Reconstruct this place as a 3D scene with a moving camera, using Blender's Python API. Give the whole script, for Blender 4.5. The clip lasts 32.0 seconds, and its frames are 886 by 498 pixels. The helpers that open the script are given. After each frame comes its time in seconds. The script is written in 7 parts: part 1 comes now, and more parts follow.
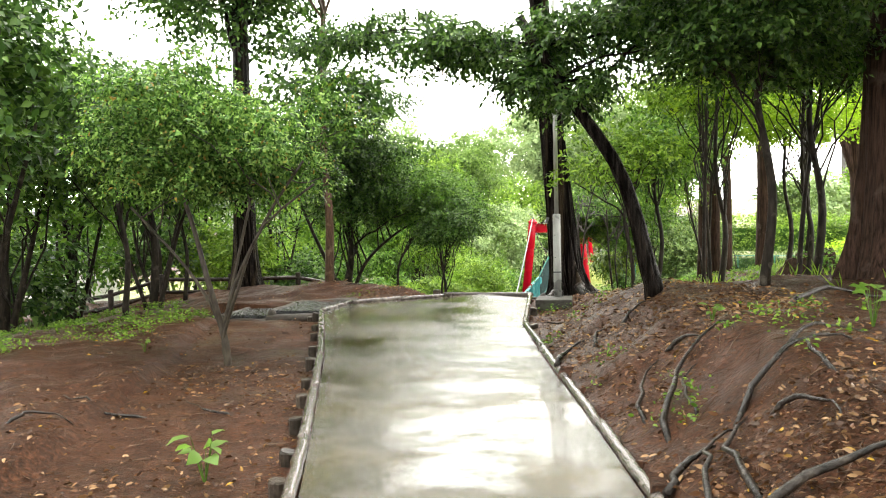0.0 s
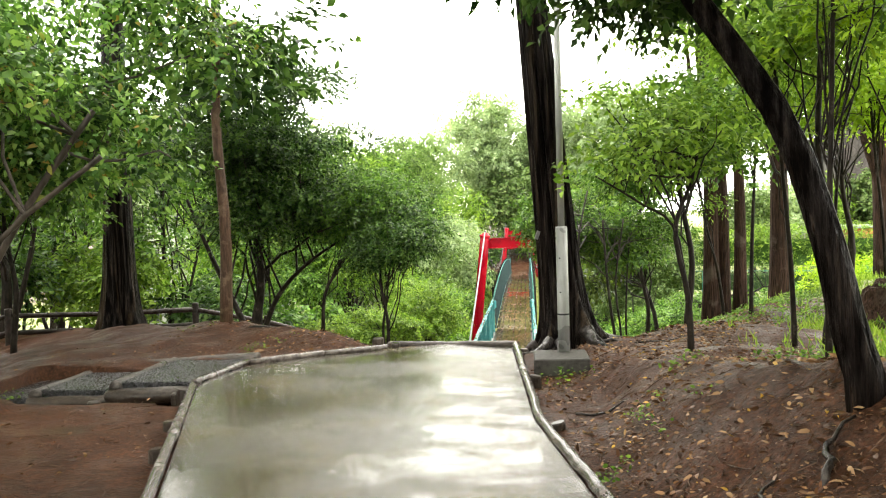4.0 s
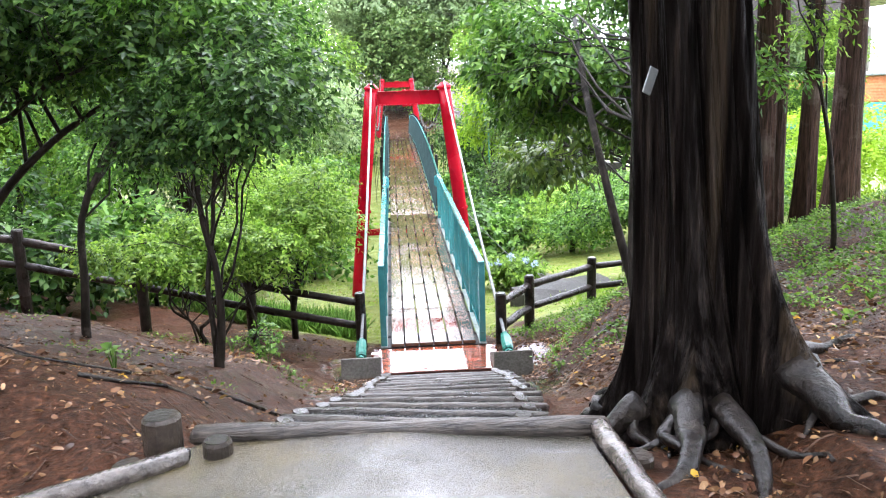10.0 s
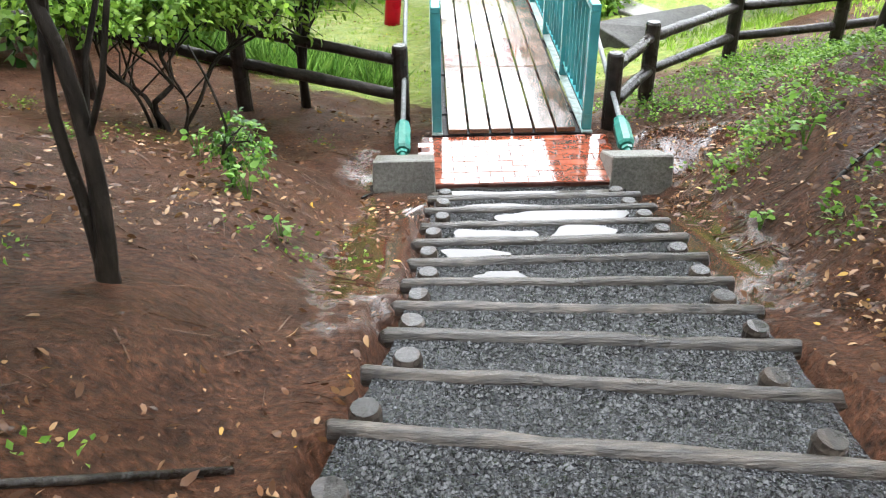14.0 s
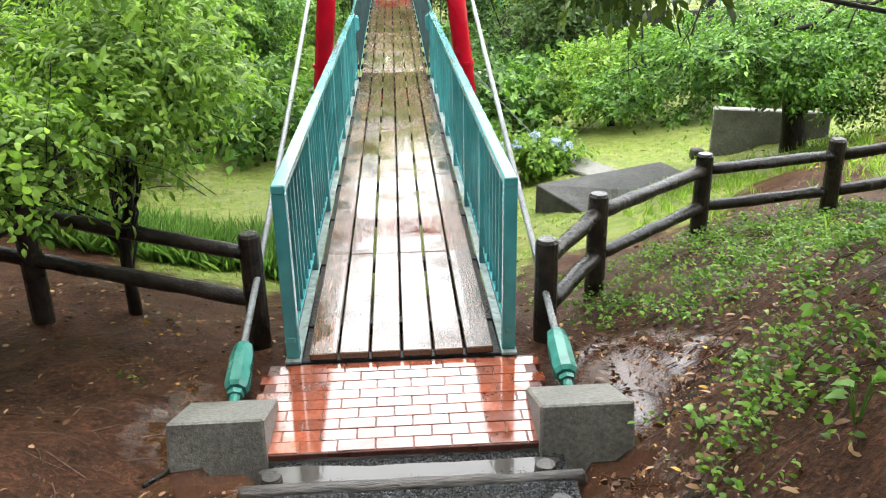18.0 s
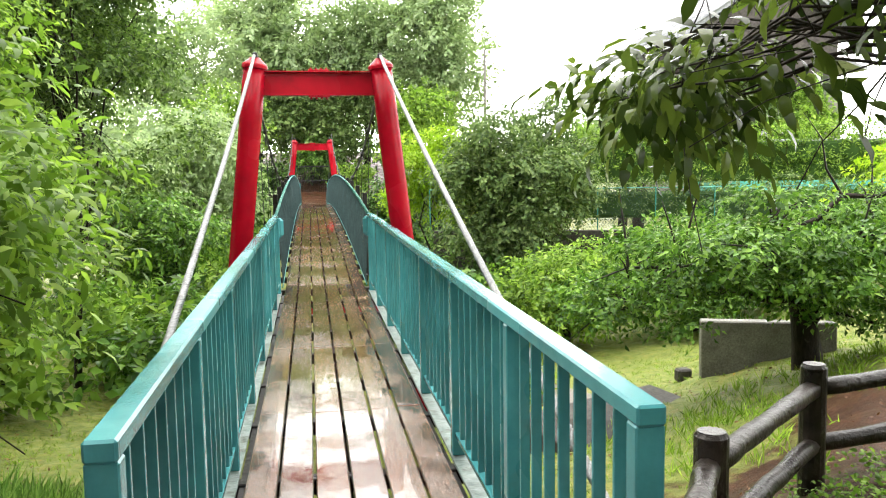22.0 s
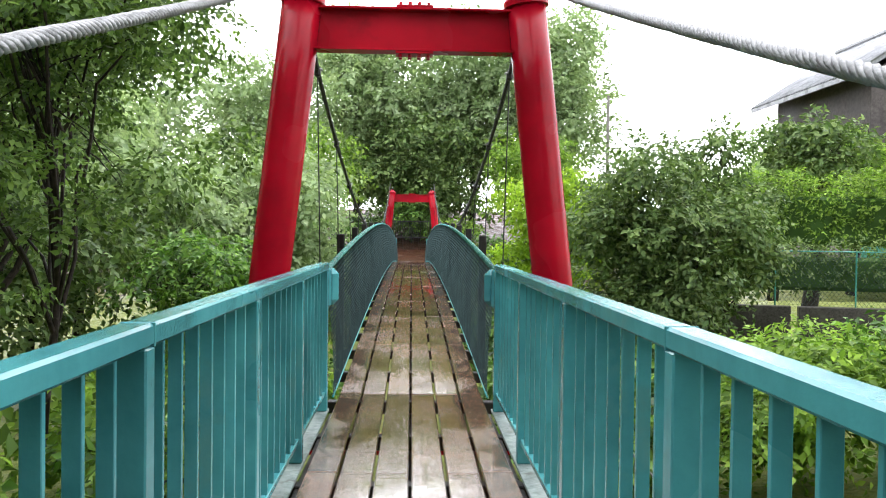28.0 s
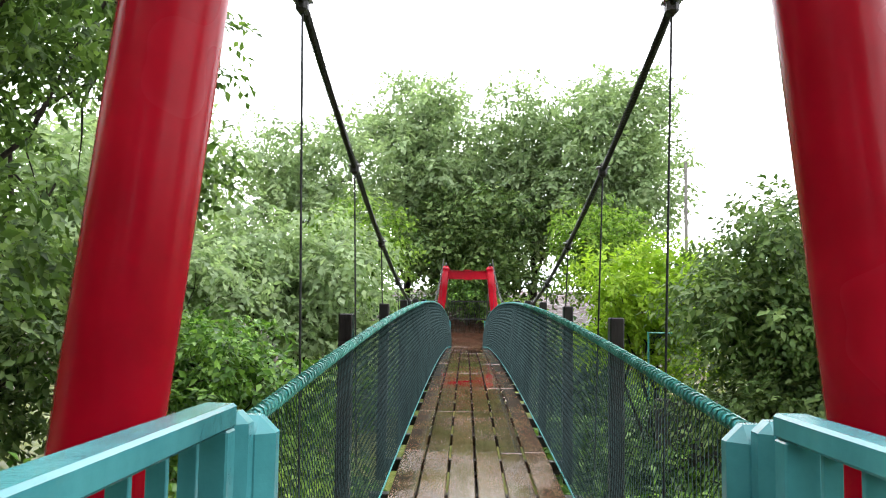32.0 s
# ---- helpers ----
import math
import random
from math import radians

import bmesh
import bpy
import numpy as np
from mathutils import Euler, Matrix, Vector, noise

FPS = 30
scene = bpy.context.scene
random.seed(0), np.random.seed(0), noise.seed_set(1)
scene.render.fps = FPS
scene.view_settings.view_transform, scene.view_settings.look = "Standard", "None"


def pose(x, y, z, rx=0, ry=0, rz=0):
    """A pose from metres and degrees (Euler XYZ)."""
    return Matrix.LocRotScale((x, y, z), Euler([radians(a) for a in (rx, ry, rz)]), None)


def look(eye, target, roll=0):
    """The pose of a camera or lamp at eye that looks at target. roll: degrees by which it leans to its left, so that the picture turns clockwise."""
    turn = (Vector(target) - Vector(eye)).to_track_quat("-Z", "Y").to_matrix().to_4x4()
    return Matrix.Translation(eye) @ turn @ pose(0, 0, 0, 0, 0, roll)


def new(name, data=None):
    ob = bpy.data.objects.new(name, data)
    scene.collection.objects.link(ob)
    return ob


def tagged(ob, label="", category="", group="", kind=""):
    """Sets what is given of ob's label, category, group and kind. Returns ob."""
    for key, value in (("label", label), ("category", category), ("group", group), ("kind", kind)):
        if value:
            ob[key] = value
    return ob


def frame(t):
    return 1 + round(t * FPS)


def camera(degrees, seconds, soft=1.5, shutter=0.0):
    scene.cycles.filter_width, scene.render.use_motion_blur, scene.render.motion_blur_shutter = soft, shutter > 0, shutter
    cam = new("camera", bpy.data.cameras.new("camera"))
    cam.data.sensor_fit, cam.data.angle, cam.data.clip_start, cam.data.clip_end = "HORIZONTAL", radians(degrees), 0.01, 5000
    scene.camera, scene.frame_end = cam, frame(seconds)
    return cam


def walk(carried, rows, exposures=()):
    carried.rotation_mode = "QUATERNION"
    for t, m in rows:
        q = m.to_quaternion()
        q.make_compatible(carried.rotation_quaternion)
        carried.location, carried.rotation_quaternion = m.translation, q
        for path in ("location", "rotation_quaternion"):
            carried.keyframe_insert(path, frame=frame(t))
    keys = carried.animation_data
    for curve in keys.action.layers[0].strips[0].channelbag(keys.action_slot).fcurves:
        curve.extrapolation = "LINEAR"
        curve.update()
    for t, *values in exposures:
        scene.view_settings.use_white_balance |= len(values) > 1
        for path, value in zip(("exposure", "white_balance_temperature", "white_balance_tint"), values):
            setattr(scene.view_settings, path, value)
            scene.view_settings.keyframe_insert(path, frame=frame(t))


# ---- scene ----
cam = camera(56.6, 32.0, 1.1)
PATH = [
    (0, (1.623, -23.913, 3.859), (1.259, -21.948, 3.773), -1.3),
    (0.5, (1.51, -23.334, 3.869), (1.113, -21.376, 3.78), -1.3),
    (1, (1.41, -22.739, 3.871), (1.005, -20.783, 3.774), -1.4),
    (1.5, (1.22, -22.138, 3.871), (0.831, -20.179, 3.765), -1.3),
    (2, (1.091, -21.479, 3.871), (0.722, -19.516, 3.768), -1.5),
    (2.5, (0.978, -20.865, 3.873), (0.653, -18.894, 3.777), -1.8),
    (3, (0.866, -20.175, 3.851), (0.636, -18.19, 3.759), -1.9),
    (3.5, (0.689, -19.502, 3.846), (0.481, -17.515, 3.767), -1.7),
    (5.5, (0.22, -16.806, 3.887), (0.075, -14.811, 3.876), -1.6),
    (6, (0.084, -16.153, 3.867), (-0.018, -14.156, 3.851), -1.8),
    (6.5, (-0.014, -15.49, 3.861), (-0.073, -13.491, 3.823), -1.8),
    (7, (-0.191, -14.883, 3.846), (-0.208, -12.884, 3.781), -1.7),
    (7.5, (-0.295, -14.226, 3.82), (-0.274, -12.229, 3.723), -1.7),
    (8, (-0.331, -13.575, 3.8), (-0.319, -11.58, 3.659), -1.6),
    (8.5, (-0.299, -12.938, 3.757), (-0.265, -10.949, 3.543), -1.6),
    (9, (-0.341, -12.277, 3.733), (-0.289, -10.3, 3.435), -1.6),
    (9.5, (-0.364, -11.668, 3.744), (-0.276, -9.703, 3.378), -1.7),
    (10, (-0.474, -11.11, 3.737), (-0.361, -9.157, 3.321), -1.7),
    (10.5, (-0.538, -10.591, 3.71), (-0.4, -8.652, 3.241), -2.1),
    (11, (-0.557, -10.04, 3.642), (-0.412, -8.119, 3.104), -2.2),
    (11.5, (-0.6, -9.573, 3.607), (-0.433, -7.669, 3.019), -2.5),
    (12, (-0.564, -9.095, 3.535), (-0.356, -7.2, 2.932), -3.0),
    (12.5, (-0.558, -8.613, 3.421), (-0.205, -6.746, 2.798), -4.0),
    (13, (-0.6, -8.172, 3.31), (-0.203, -6.333, 2.633), -3.5),
    (13.5, (-0.809, -7.592, 3.152), (-0.625, -5.814, 2.255), -1.1),
    (15.5, (-0.327, -6.351, 3.097), (-0.426, -4.724, 1.938), -1.3),
    (16, (-0.251, -6.116, 3.06), (-0.285, -4.444, 1.962), -2.0),
    (16.5, (-0.194, -5.767, 2.972), (-0.028, -4.038, 1.98), -2.6),
    (17, (-0.131, -5.415, 2.847), (0.128, -3.622, 1.999), -1.3),
    (17.5, (-0.087, -5.058, 2.705), (0.087, -3.223, 1.93), -1.1),
    (18, (0.031, -4.73, 2.588), (0.129, -2.871, 1.856), -1.1),
    (18.5, (0.048, -4.403, 2.511), (0.148, -2.532, 1.811), -1.5),
    (19, (0.024, -4.04, 2.426), (0.178, -2.159, 1.766), -1.6),
    (19.5, (0.052, -3.695, 2.33), (0.224, -1.797, 1.723), -1.3),
    (20, (-0.01, -3.316, 2.231), (0.179, -1.41, 1.655), -1.2),
    (20.5, (-0.053, -3.004, 2.096), (0.182, -1.077, 1.615), -1.4),
    (21, (-0.136, -2.678, 2.009), (0.105, -0.726, 1.643), -1.0),
    (21.5, (-0.196, -2.359, 1.948), (0.094, -0.399, 1.677), -1.2),
    (22, (-0.181, -2.023, 1.803), (0.133, -0.058, 1.611), -0.9),
    (22.5, (-0.159, -1.634, 1.659), (0.164, 0.333, 1.492), -0.8),
    (23, (-0.083, -1.226, 1.496), (0.212, 0.746, 1.339), -0.5),
    (23.5, (-0.033, -0.834, 1.412), (0.159, 1.152, 1.269), -0.3),
    (24, (-0.034, -0.351, 1.271), (0.034, 1.644, 1.141), 0.0),
    (24.5, (0.069, 0.09, 1.276), (0.013, 2.086, 1.156), 0.3),
    (26.5, (0.018, 2.391, 1.296), (0.015, 4.385, 1.14), 1.1),
    (27, (0.0, 2.907, 1.334), (0.033, 4.9, 1.173), 1.0),
    (27.5, (-0.058, 3.33, 1.385), (0.014, 5.324, 1.252), 0.6),
    (28, (-0.007, 3.86, 1.403), (0.07, 5.858, 1.368), 0.7),
    (28.5, (-0.076, 4.366, 1.422), (-0.039, 6.365, 1.474), 1.0),
    (29, (-0.018, 4.895, 1.386), (-0.01, 6.892, 1.49), 0.8),
    (29.5, (-0.051, 5.418, 1.381), (-0.062, 7.413, 1.509), 0.8),
    (30, (-0.071, 5.952, 1.372), (-0.078, 7.948, 1.508), 0.7),
    (30.5, (-0.094, 6.506, 1.395), (-0.097, 8.501, 1.542), 0.6),
    (31, (-0.152, 7.125, 1.405), (-0.168, 9.119, 1.565), 0.7),
    (31.5, (-0.077, 7.733, 1.424), (-0.115, 9.726, 1.589), 0.7),
    (32, (-0.095, 8.363, 1.394), (-0.151, 10.356, 1.555), 0.9),
]
walk(cam, [(t, look(eye, target, roll)) for t, eye, target, roll in PATH],
     [(0.0, 0.55, 7000, 10), (3.0, 0.5, 7200, 10), (6.0, 0.45, 6950, 10), (8.0, 0.45, 6700, 10), (9.0, 0.5, 6250, 12), (10.0, 0.8, 5850, 19), (10.6, 1.0, 5850, 18), (12.0, 1.02, 5750, 17), (13.0, 0.8, 5850, 14), (15.0, 0.95, 6150, 10), (16.0, 0.95, 6150, 10),
      (17.0, 0.6, 6150, 10), (18.5, 0.4, 6400, 10), (20.0, 0.3, 6600, 10), (23.0, 0.12, 6800, 14), (24.5, -0.02, 6450, 20), (28.0, -0.28, 6250, 16), (32.0, -0.4, 6250, 15)])

# ---- light ----
world = bpy.data.worlds.new("overcast_sky")
scene.world = world
world.use_nodes = True
wn, wl = world.node_tree.nodes, world.node_tree.links
wn.clear()
sky = wn.new("ShaderNodeTexSky")
sky.sky_type, sky.sun_disc = "NISHITA", False
sky.sun_elevation, sky.sun_rotation = radians(62), radians(20)
sky.air_density, sky.dust_density, sky.ozone_density = 1.0, 6.0, 1.0
grey = wn.new("ShaderNodeHueSaturation")
grey.inputs["Saturation"].default_value = 0.12
veil = wn.new("ShaderNodeMixRGB")
veil.inputs[0].default_value = 0.65
veil.inputs[2].default_value = (50.0, 51.0, 51.0, 1)
bg = wn.new("ShaderNodeBackground")
bg.inputs["Strength"].default_value = 0.15
wout = wn.new("ShaderNodeOutputWorld")
wl.new(sky.outputs[0], grey.inputs["Color"])
wl.new(grey.outputs[0], veil.inputs[1])
wl.new(veil.outputs[0], bg.inputs[0])
wl.new(bg.outputs[0], wout.inputs[0])

sun = new("sun", bpy.data.lights.new("sun", "SUN"))
sun.data.energy, sun.data.angle, sun.data.color = 1.5, radians(40), (1.0, 0.97, 0.93)
sun.matrix_world = look((0, 0, 60), (-6, -16, 0))


# ---- materials ----
def nodes_of(name):
    m = bpy.data.materials.new(name)
    m.use_nodes = True
    return m, m.node_tree.nodes, m.node_tree.links, m.node_tree.nodes["Principled BSDF"]


def noise_tex(n, l, scale, detail=4.0, rough=0.55, stretch=None, world_space=True):
    tex = n.new("ShaderNodeTexNoise")
    tex.inputs["Scale"].default_value, tex.inputs["Detail"].default_value, tex.inputs["Roughness"].default_value = scale, detail, rough
    if world_space:
        src = n.new("ShaderNodeNewGeometry").outputs["Position"]
    else:
        src = n.new("ShaderNodeTexCoord").outputs["Object"]
    if stretch:
        mp = n.new("ShaderNodeMapping")
        mp.inputs["Scale"].default_value = stretch
        l.new(src, mp.inputs["Vector"])
        src = mp.outputs[0]
    l.new(src, tex.inputs["Vector"])
    return tex.outputs["Fac"]


def ramp(n, l, fac, stops):
    r = n.new("ShaderNodeValToRGB")
    r.color_ramp.elements[0].position, r.color_ramp.elements[-1].position = stops[0][0], stops[-1][0]
    for pos, _ in stops[1:-1]:
        r.color_ramp.elements.new(pos)
    for e, (pos, c) in zip(r.color_ramp.elements, stops):
        e.color = (*c, 1) if isinstance(c, tuple) else (c, c, c, 1)
    l.new(fac, r.inputs[0])
    return r.outputs[0]


def mixed(n, l, fac, a, b, kind="MIX"):
    m = n.new("ShaderNodeMixRGB")
    m.blend_type = kind
    for i, v in ((0, fac), (1, a), (2, b)):
        if isinstance(v, (int, float)):
            m.inputs[i].default_value = v if i == 0 else (v, v, v, 1)
        elif isinstance(v, tuple):
            m.inputs[i].default_value = (*v, 1)
        else:
            l.new(v, m.inputs[i])
    return m.outputs[0]


def surface(name, dark, light, grain=14.0, blotch=1.3, rough=(0.35, 0.7), metal=0.0, bump=0.25, bump_scale=40.0,
            stretch=None, patch=None, patch_amount=0.5, object_random=0.0, coat=0.0, world_space=True, gloss=0.18):
    """A two-scale surface: grain, blotches, an optional patch colour, and relief."""
    m, n, l, p = nodes_of(name)
    fine = noise_tex(n, l, grain, 6, 0.6, stretch, world_space)
    broad = noise_tex(n, l, blotch, 3, 0.5, None, world_space)
    col = ramp(n, l, fine, [(0.3, dark), (0.7, light)])
    shade = ramp(n, l, broad, [(0.3, 0.62), (0.7, 1.15)])
    col = mixed(n, l, 1.0, col, shade, "MULTIPLY")
    if patch:
        spots = noise_tex(n, l, blotch * 2.7, 5, 0.65, None, world_space)
        col = mixed(n, l, ramp(n, l, spots, [(0.62 - 0.2 * patch_amount, 0.0), (0.72 - 0.1 * patch_amount, 1.0)]), col, patch)
    if object_random:
        info = n.new("ShaderNodeObjectInfo")
        col = mixed(n, l, 1.0, col, ramp(n, l, info.outputs["Random"], [(0.0, 1 - object_random), (1.0, 1 + object_random)]), "MULTIPLY")
    l.new(col, p.inputs["Base Color"])
    l.new(ramp(n, l, broad, [(0.3, rough[0]), (0.7, rough[1])]), p.inputs["Roughness"])
    p.inputs["Metallic"].default_value = metal
    p.inputs["Specular IOR Level"].default_value = gloss
    p.inputs["Coat Weight"].default_value, p.inputs["Coat Roughness"].default_value = coat, 0.12
    if bump:
        b = n.new("ShaderNodeBump")
        b.inputs["Strength"].default_value, b.inputs["Distance"].default_value = bump, 0.02
        l.new(noise_tex(n, l, bump_scale, 5, 0.6, stretch, world_space), b.inputs["Height"])
        l.new(b.outputs[0], p.inputs["Normal"])
    return m


def wet(name, dark, light, grain, blotch, wet_scale, wet_from, rough_dry, rough_wet=0.04, bump=0.4, bump_scale=60.0, stretch=None, vary=0.0, wet_stretch=None, patch=None, soft=0.1):
    """A rained-on surface: standing water where a broad pattern says so, rougher between."""
    m, n, l, p = nodes_of(name)
    fine = noise_tex(n, l, grain, 6, 0.6, stretch)
    broad = noise_tex(n, l, blotch, 4, 0.55)
    col = mixed(n, l, 1.0, ramp(n, l, fine, [(0.3, dark), (0.7, light)]), ramp(n, l, broad, [(0.3, 0.65), (0.7, 1.2)]), "MULTIPLY")
    if patch:
        col = mixed(n, l, ramp(n, l, noise_tex(n, l, blotch * 1.7, 5, 0.6), [(0.5, 0.0), (0.66, 0.8)]), col, patch)
    if vary:
        info = n.new("ShaderNodeObjectInfo")
        col = mixed(n, l, 1.0, col, ramp(n, l, info.outputs["Random"], [(0.0, 1 - vary), (1.0, 1 + vary)]), "MULTIPLY")
    pool = ramp(n, l, noise_tex(n, l, wet_scale, 5, 0.55, wet_stretch), [(wet_from, 0.0), (wet_from + soft, 1.0)])
    l.new(mixed(n, l, mixed(n, l, 1.0, pool, 0.35, "MULTIPLY"), col, mixed(n, l, 1.0, col, 0.55, "MULTIPLY")), p.inputs["Base Color"])
    l.new(mixed(n, l, pool, (rough_dry,) * 3, (rough_wet,) * 3), p.inputs["Roughness"])
    b = n.new("ShaderNodeBump")
    b.inputs["Distance"].default_value = 0.015
    l.new(mixed(n, l, pool, (bump,) * 3, (bump * 0.06,) * 3), b.inputs["Strength"])
    l.new(noise_tex(n, l, bump_scale, 5, 0.6, stretch), b.inputs["Height"])
    l.new(b.outputs[0], p.inputs["Normal"])
    p.inputs["Specular IOR Level"].default_value = 0.85
    l.new(mixed(n, l, 1.0, pool, 0.6, "MULTIPLY"), p.inputs["Coat Weight"])
    p.inputs["Coat Roughness"].default_value = rough_wet
    return m


def foliage(name, dark, mid, light, rough=0.3, shine=0.30, rare=None):
    """Wet leaves: each leaf its own tint, light shining through."""
    m, n, l, p = nodes_of(name)
    geo = n.new("ShaderNodeNewGeometry")
    col = ramp(n, l, geo.outputs["Random Per Island"], [(0.0, dark), (0.5, mid), (0.97, light)] + ([(0.985, rare)] if rare else [(1.0, light)]))
    col = mixed(n, l, 1.0, col, ramp(n, l, noise_tex(n, l, 0.9, 3), [(0.3, 0.7), (0.7, 1.25)]), "MULTIPLY")
    l.new(col, p.inputs["Base Color"])
    p.inputs["Roughness"].default_value = rough
    p.inputs["Specular IOR Level"].default_value = 0.13
    tr = n.new("ShaderNodeBsdfTranslucent")
    l.new(mixed(n, l, 1.0, col, (1.4, 1.5, 0.95), "MULTIPLY"), tr.inputs["Color"])
    mix = n.new("ShaderNodeMixShader")
    mix.inputs[0].default_value = shine
    l.new(p.outputs[0], mix.inputs[1])
    l.new(tr.outputs[0], mix.inputs[2])
    l.new(mix.outputs[0], n["Material Output"].inputs["Surface"])
    return m


def bark_material():
    """Near-black wet cedar bark: long fissured strips, brown ridges, bare pale streaks."""
    m, n, l, p = nodes_of("wet_cedar_bark")
    strip = noise_tex(n, l, 9, 4, 0.6, (2.2, 2.2, 0.10))
    fibre = noise_tex(n, l, 30, 5, 0.65, (2.4, 2.4, 0.12))
    broad = noise_tex(n, l, 2.2, 3, 0.5, (1, 1, 0.25))
    # Strip lows, which the relief also sinks, are coloured near black.
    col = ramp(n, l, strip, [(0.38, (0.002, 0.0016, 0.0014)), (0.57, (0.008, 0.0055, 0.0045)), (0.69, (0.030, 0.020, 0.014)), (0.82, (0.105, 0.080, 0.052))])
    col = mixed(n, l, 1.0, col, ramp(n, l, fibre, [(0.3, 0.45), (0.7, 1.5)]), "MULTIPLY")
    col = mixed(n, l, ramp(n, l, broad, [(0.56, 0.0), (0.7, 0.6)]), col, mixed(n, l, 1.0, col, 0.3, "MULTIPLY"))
    bare = ramp(n, l, noise_tex(n, l, 5.5, 3, 0.5, (1, 1, 0.05)), [(0.58, 0.0), (0.66, 0.55)])
    col = mixed(n, l, bare, col, ramp(n, l, fibre, [(0.3, (0.022, 0.015, 0.010)), (0.7, (0.085, 0.060, 0.038))]))
    l.new(col, p.inputs["Base Color"])
    l.new(ramp(n, l, fibre, [(0.35, 0.7), (0.62, 0.22)]), p.inputs["Roughness"])
    l.new(ramp(n, l, strip, [(0.45, 0.01), (0.68, 0.16)]), p.inputs["Specular IOR Level"])
    b = n.new("ShaderNodeBump")
    b.inputs["Strength"].default_value, b.inputs["Distance"].default_value = 1.0, 0.05
    l.new(mixed(n, l, 0.4, strip, fibre), b.inputs["Height"])
    l.new(b.outputs[0], p.inputs["Normal"])
    return m


def gravel_material():
    """Packed dark chippings: each cell of the pattern its own tone and its own rounded top, wet."""
    m, n, l, p = nodes_of("dark_wet_gravel")
    cell = n.new("ShaderNodeTexVoronoi")
    cell.inputs["Scale"].default_value = 85
    l.new(n.new("ShaderNodeNewGeometry").outputs["Position"], cell.inputs["Vector"])
    tone = n.new("ShaderNodeSeparateColor")
    l.new(cell.outputs["Color"], tone.inputs[0])
    col = ramp(n, l, tone.outputs[0], [(0.0, (0.006, 0.006, 0.007)), (0.7, (0.03, 0.031, 0.035)), (1.0, (0.11, 0.112, 0.12))])
    gaps = ramp(n, l, cell.outputs["Distance"], [(0.25, 1.0), (0.6, 0.25)])
    col = mixed(n, l, 1.0, col, gaps, "MULTIPLY")
    l.new(mixed(n, l, 1.0, col, ramp(n, l, noise_tex(n, l, 2.0, 3), [(0.3, 0.7), (0.7, 1.2)]), "MULTIPLY"), p.inputs["Base Color"])
    l.new(ramp(n, l, tone.outputs[1], [(0.0, 0.1), (1.0, 0.35)]), p.inputs["Roughness"])
    p.inputs["Specular IOR Level"].default_value = 0.5
    b = n.new("ShaderNodeBump")
    b.inputs["Strength"].default_value, b.inputs["Distance"].default_value = 1.0, 0.012
    b.invert = True
    l.new(cell.outputs["Distance"], b.inputs["Height"])
    l.new(b.outputs[0], p.inputs["Normal"])
    return m


def path_material():
    """Old concrete under rain: a film of water in broad sheets, drier rough islands, olive stains, fine grit."""
    m, n, l, p = nodes_of("wet_concrete_path")
    grit = noise_tex(n, l, 150, 4, 0.6)
    broad = noise_tex(n, l, 0.7, 4, 0.55)
    col = mixed(n, l, 1.0, ramp(n, l, grit, [(0.3, (0.022, 0.019, 0.014)), (0.7, (0.12, 0.108, 0.082))]), ramp(n, l, broad, [(0.3, 0.7), (0.7, 1.25)]), "MULTIPLY")
    col = mixed(n, l, ramp(n, l, noise_tex(n, l, 1.3, 5, 0.6), [(0.46, 0.0), (0.62, 0.8)]), col, (0.085, 0.066, 0.026))
    sheet = ramp(n, l, noise_tex(n, l, 1.15, 6, 0.6, (0.9, 1.1, 1)), [(0.43, 0.0), (0.58, 1.0)])
    speck = ramp(n, l, noise_tex(n, l, 60, 3, 0.6), [(0.36, 0.0), (0.62, 1.0)])
    film = mixed(n, l, 1.0, sheet, ramp(n, l, speck, [(0.0, 0.5), (1.0, 1.0)]), "MULTIPLY")
    l.new(mixed(n, l, film, col, mixed(n, l, 1.0, col, 0.7, "MULTIPLY")), p.inputs["Base Color"])
    l.new(mixed(n, l, film, (0.22,) * 3, (0.05,) * 3), p.inputs["Roughness"])
    b = n.new("ShaderNodeBump")
    b.inputs["Distance"].default_value = 0.007
    l.new(mixed(n, l, film, (0.85,) * 3, (0.2,) * 3), b.inputs["Strength"])
    l.new(noise_tex(n, l, 85, 4, 0.65), b.inputs["Height"])
    l.new(b.outputs[0], p.inputs["Normal"])
    p.inputs["Specular IOR Level"].default_value = 0.55
    l.new(mixed(n, l, 1.0, film, 0.35, "MULTIPLY"), p.inputs["Coat Weight"])
    p.inputs["Coat Roughness"].default_value = 0.06
    return m


MAT_PATH = path_material()
MAT_DECK = wet("wet_deck_timber", (0.06, 0.031, 0.015), (0.15, 0.08, 0.042), 9, 1.2, 1.3, 0.36, 0.16, 0.035, 0.3, 22, (9, 0.7, 9), 0.3, None, None, 0.25)
MAT_BRICK = wet("wet_red_brick_paver", (0.19, 0.045, 0.02), (0.32, 0.085, 0.042), 30, 2.0, 1.4, 0.30, 0.14, 0.04, 0.25, 60, None, 0.3, None, None, 0.2)
MAT_MORTAR = surface("paver_joint", (0.06, 0.02, 0.013), (0.12, 0.04, 0.026), 40, 4, (0.2, 0.4), 0, 0.2, 60, None, None, 0.5, 0, 0, True, 0.3)
MAT_SOIL = None
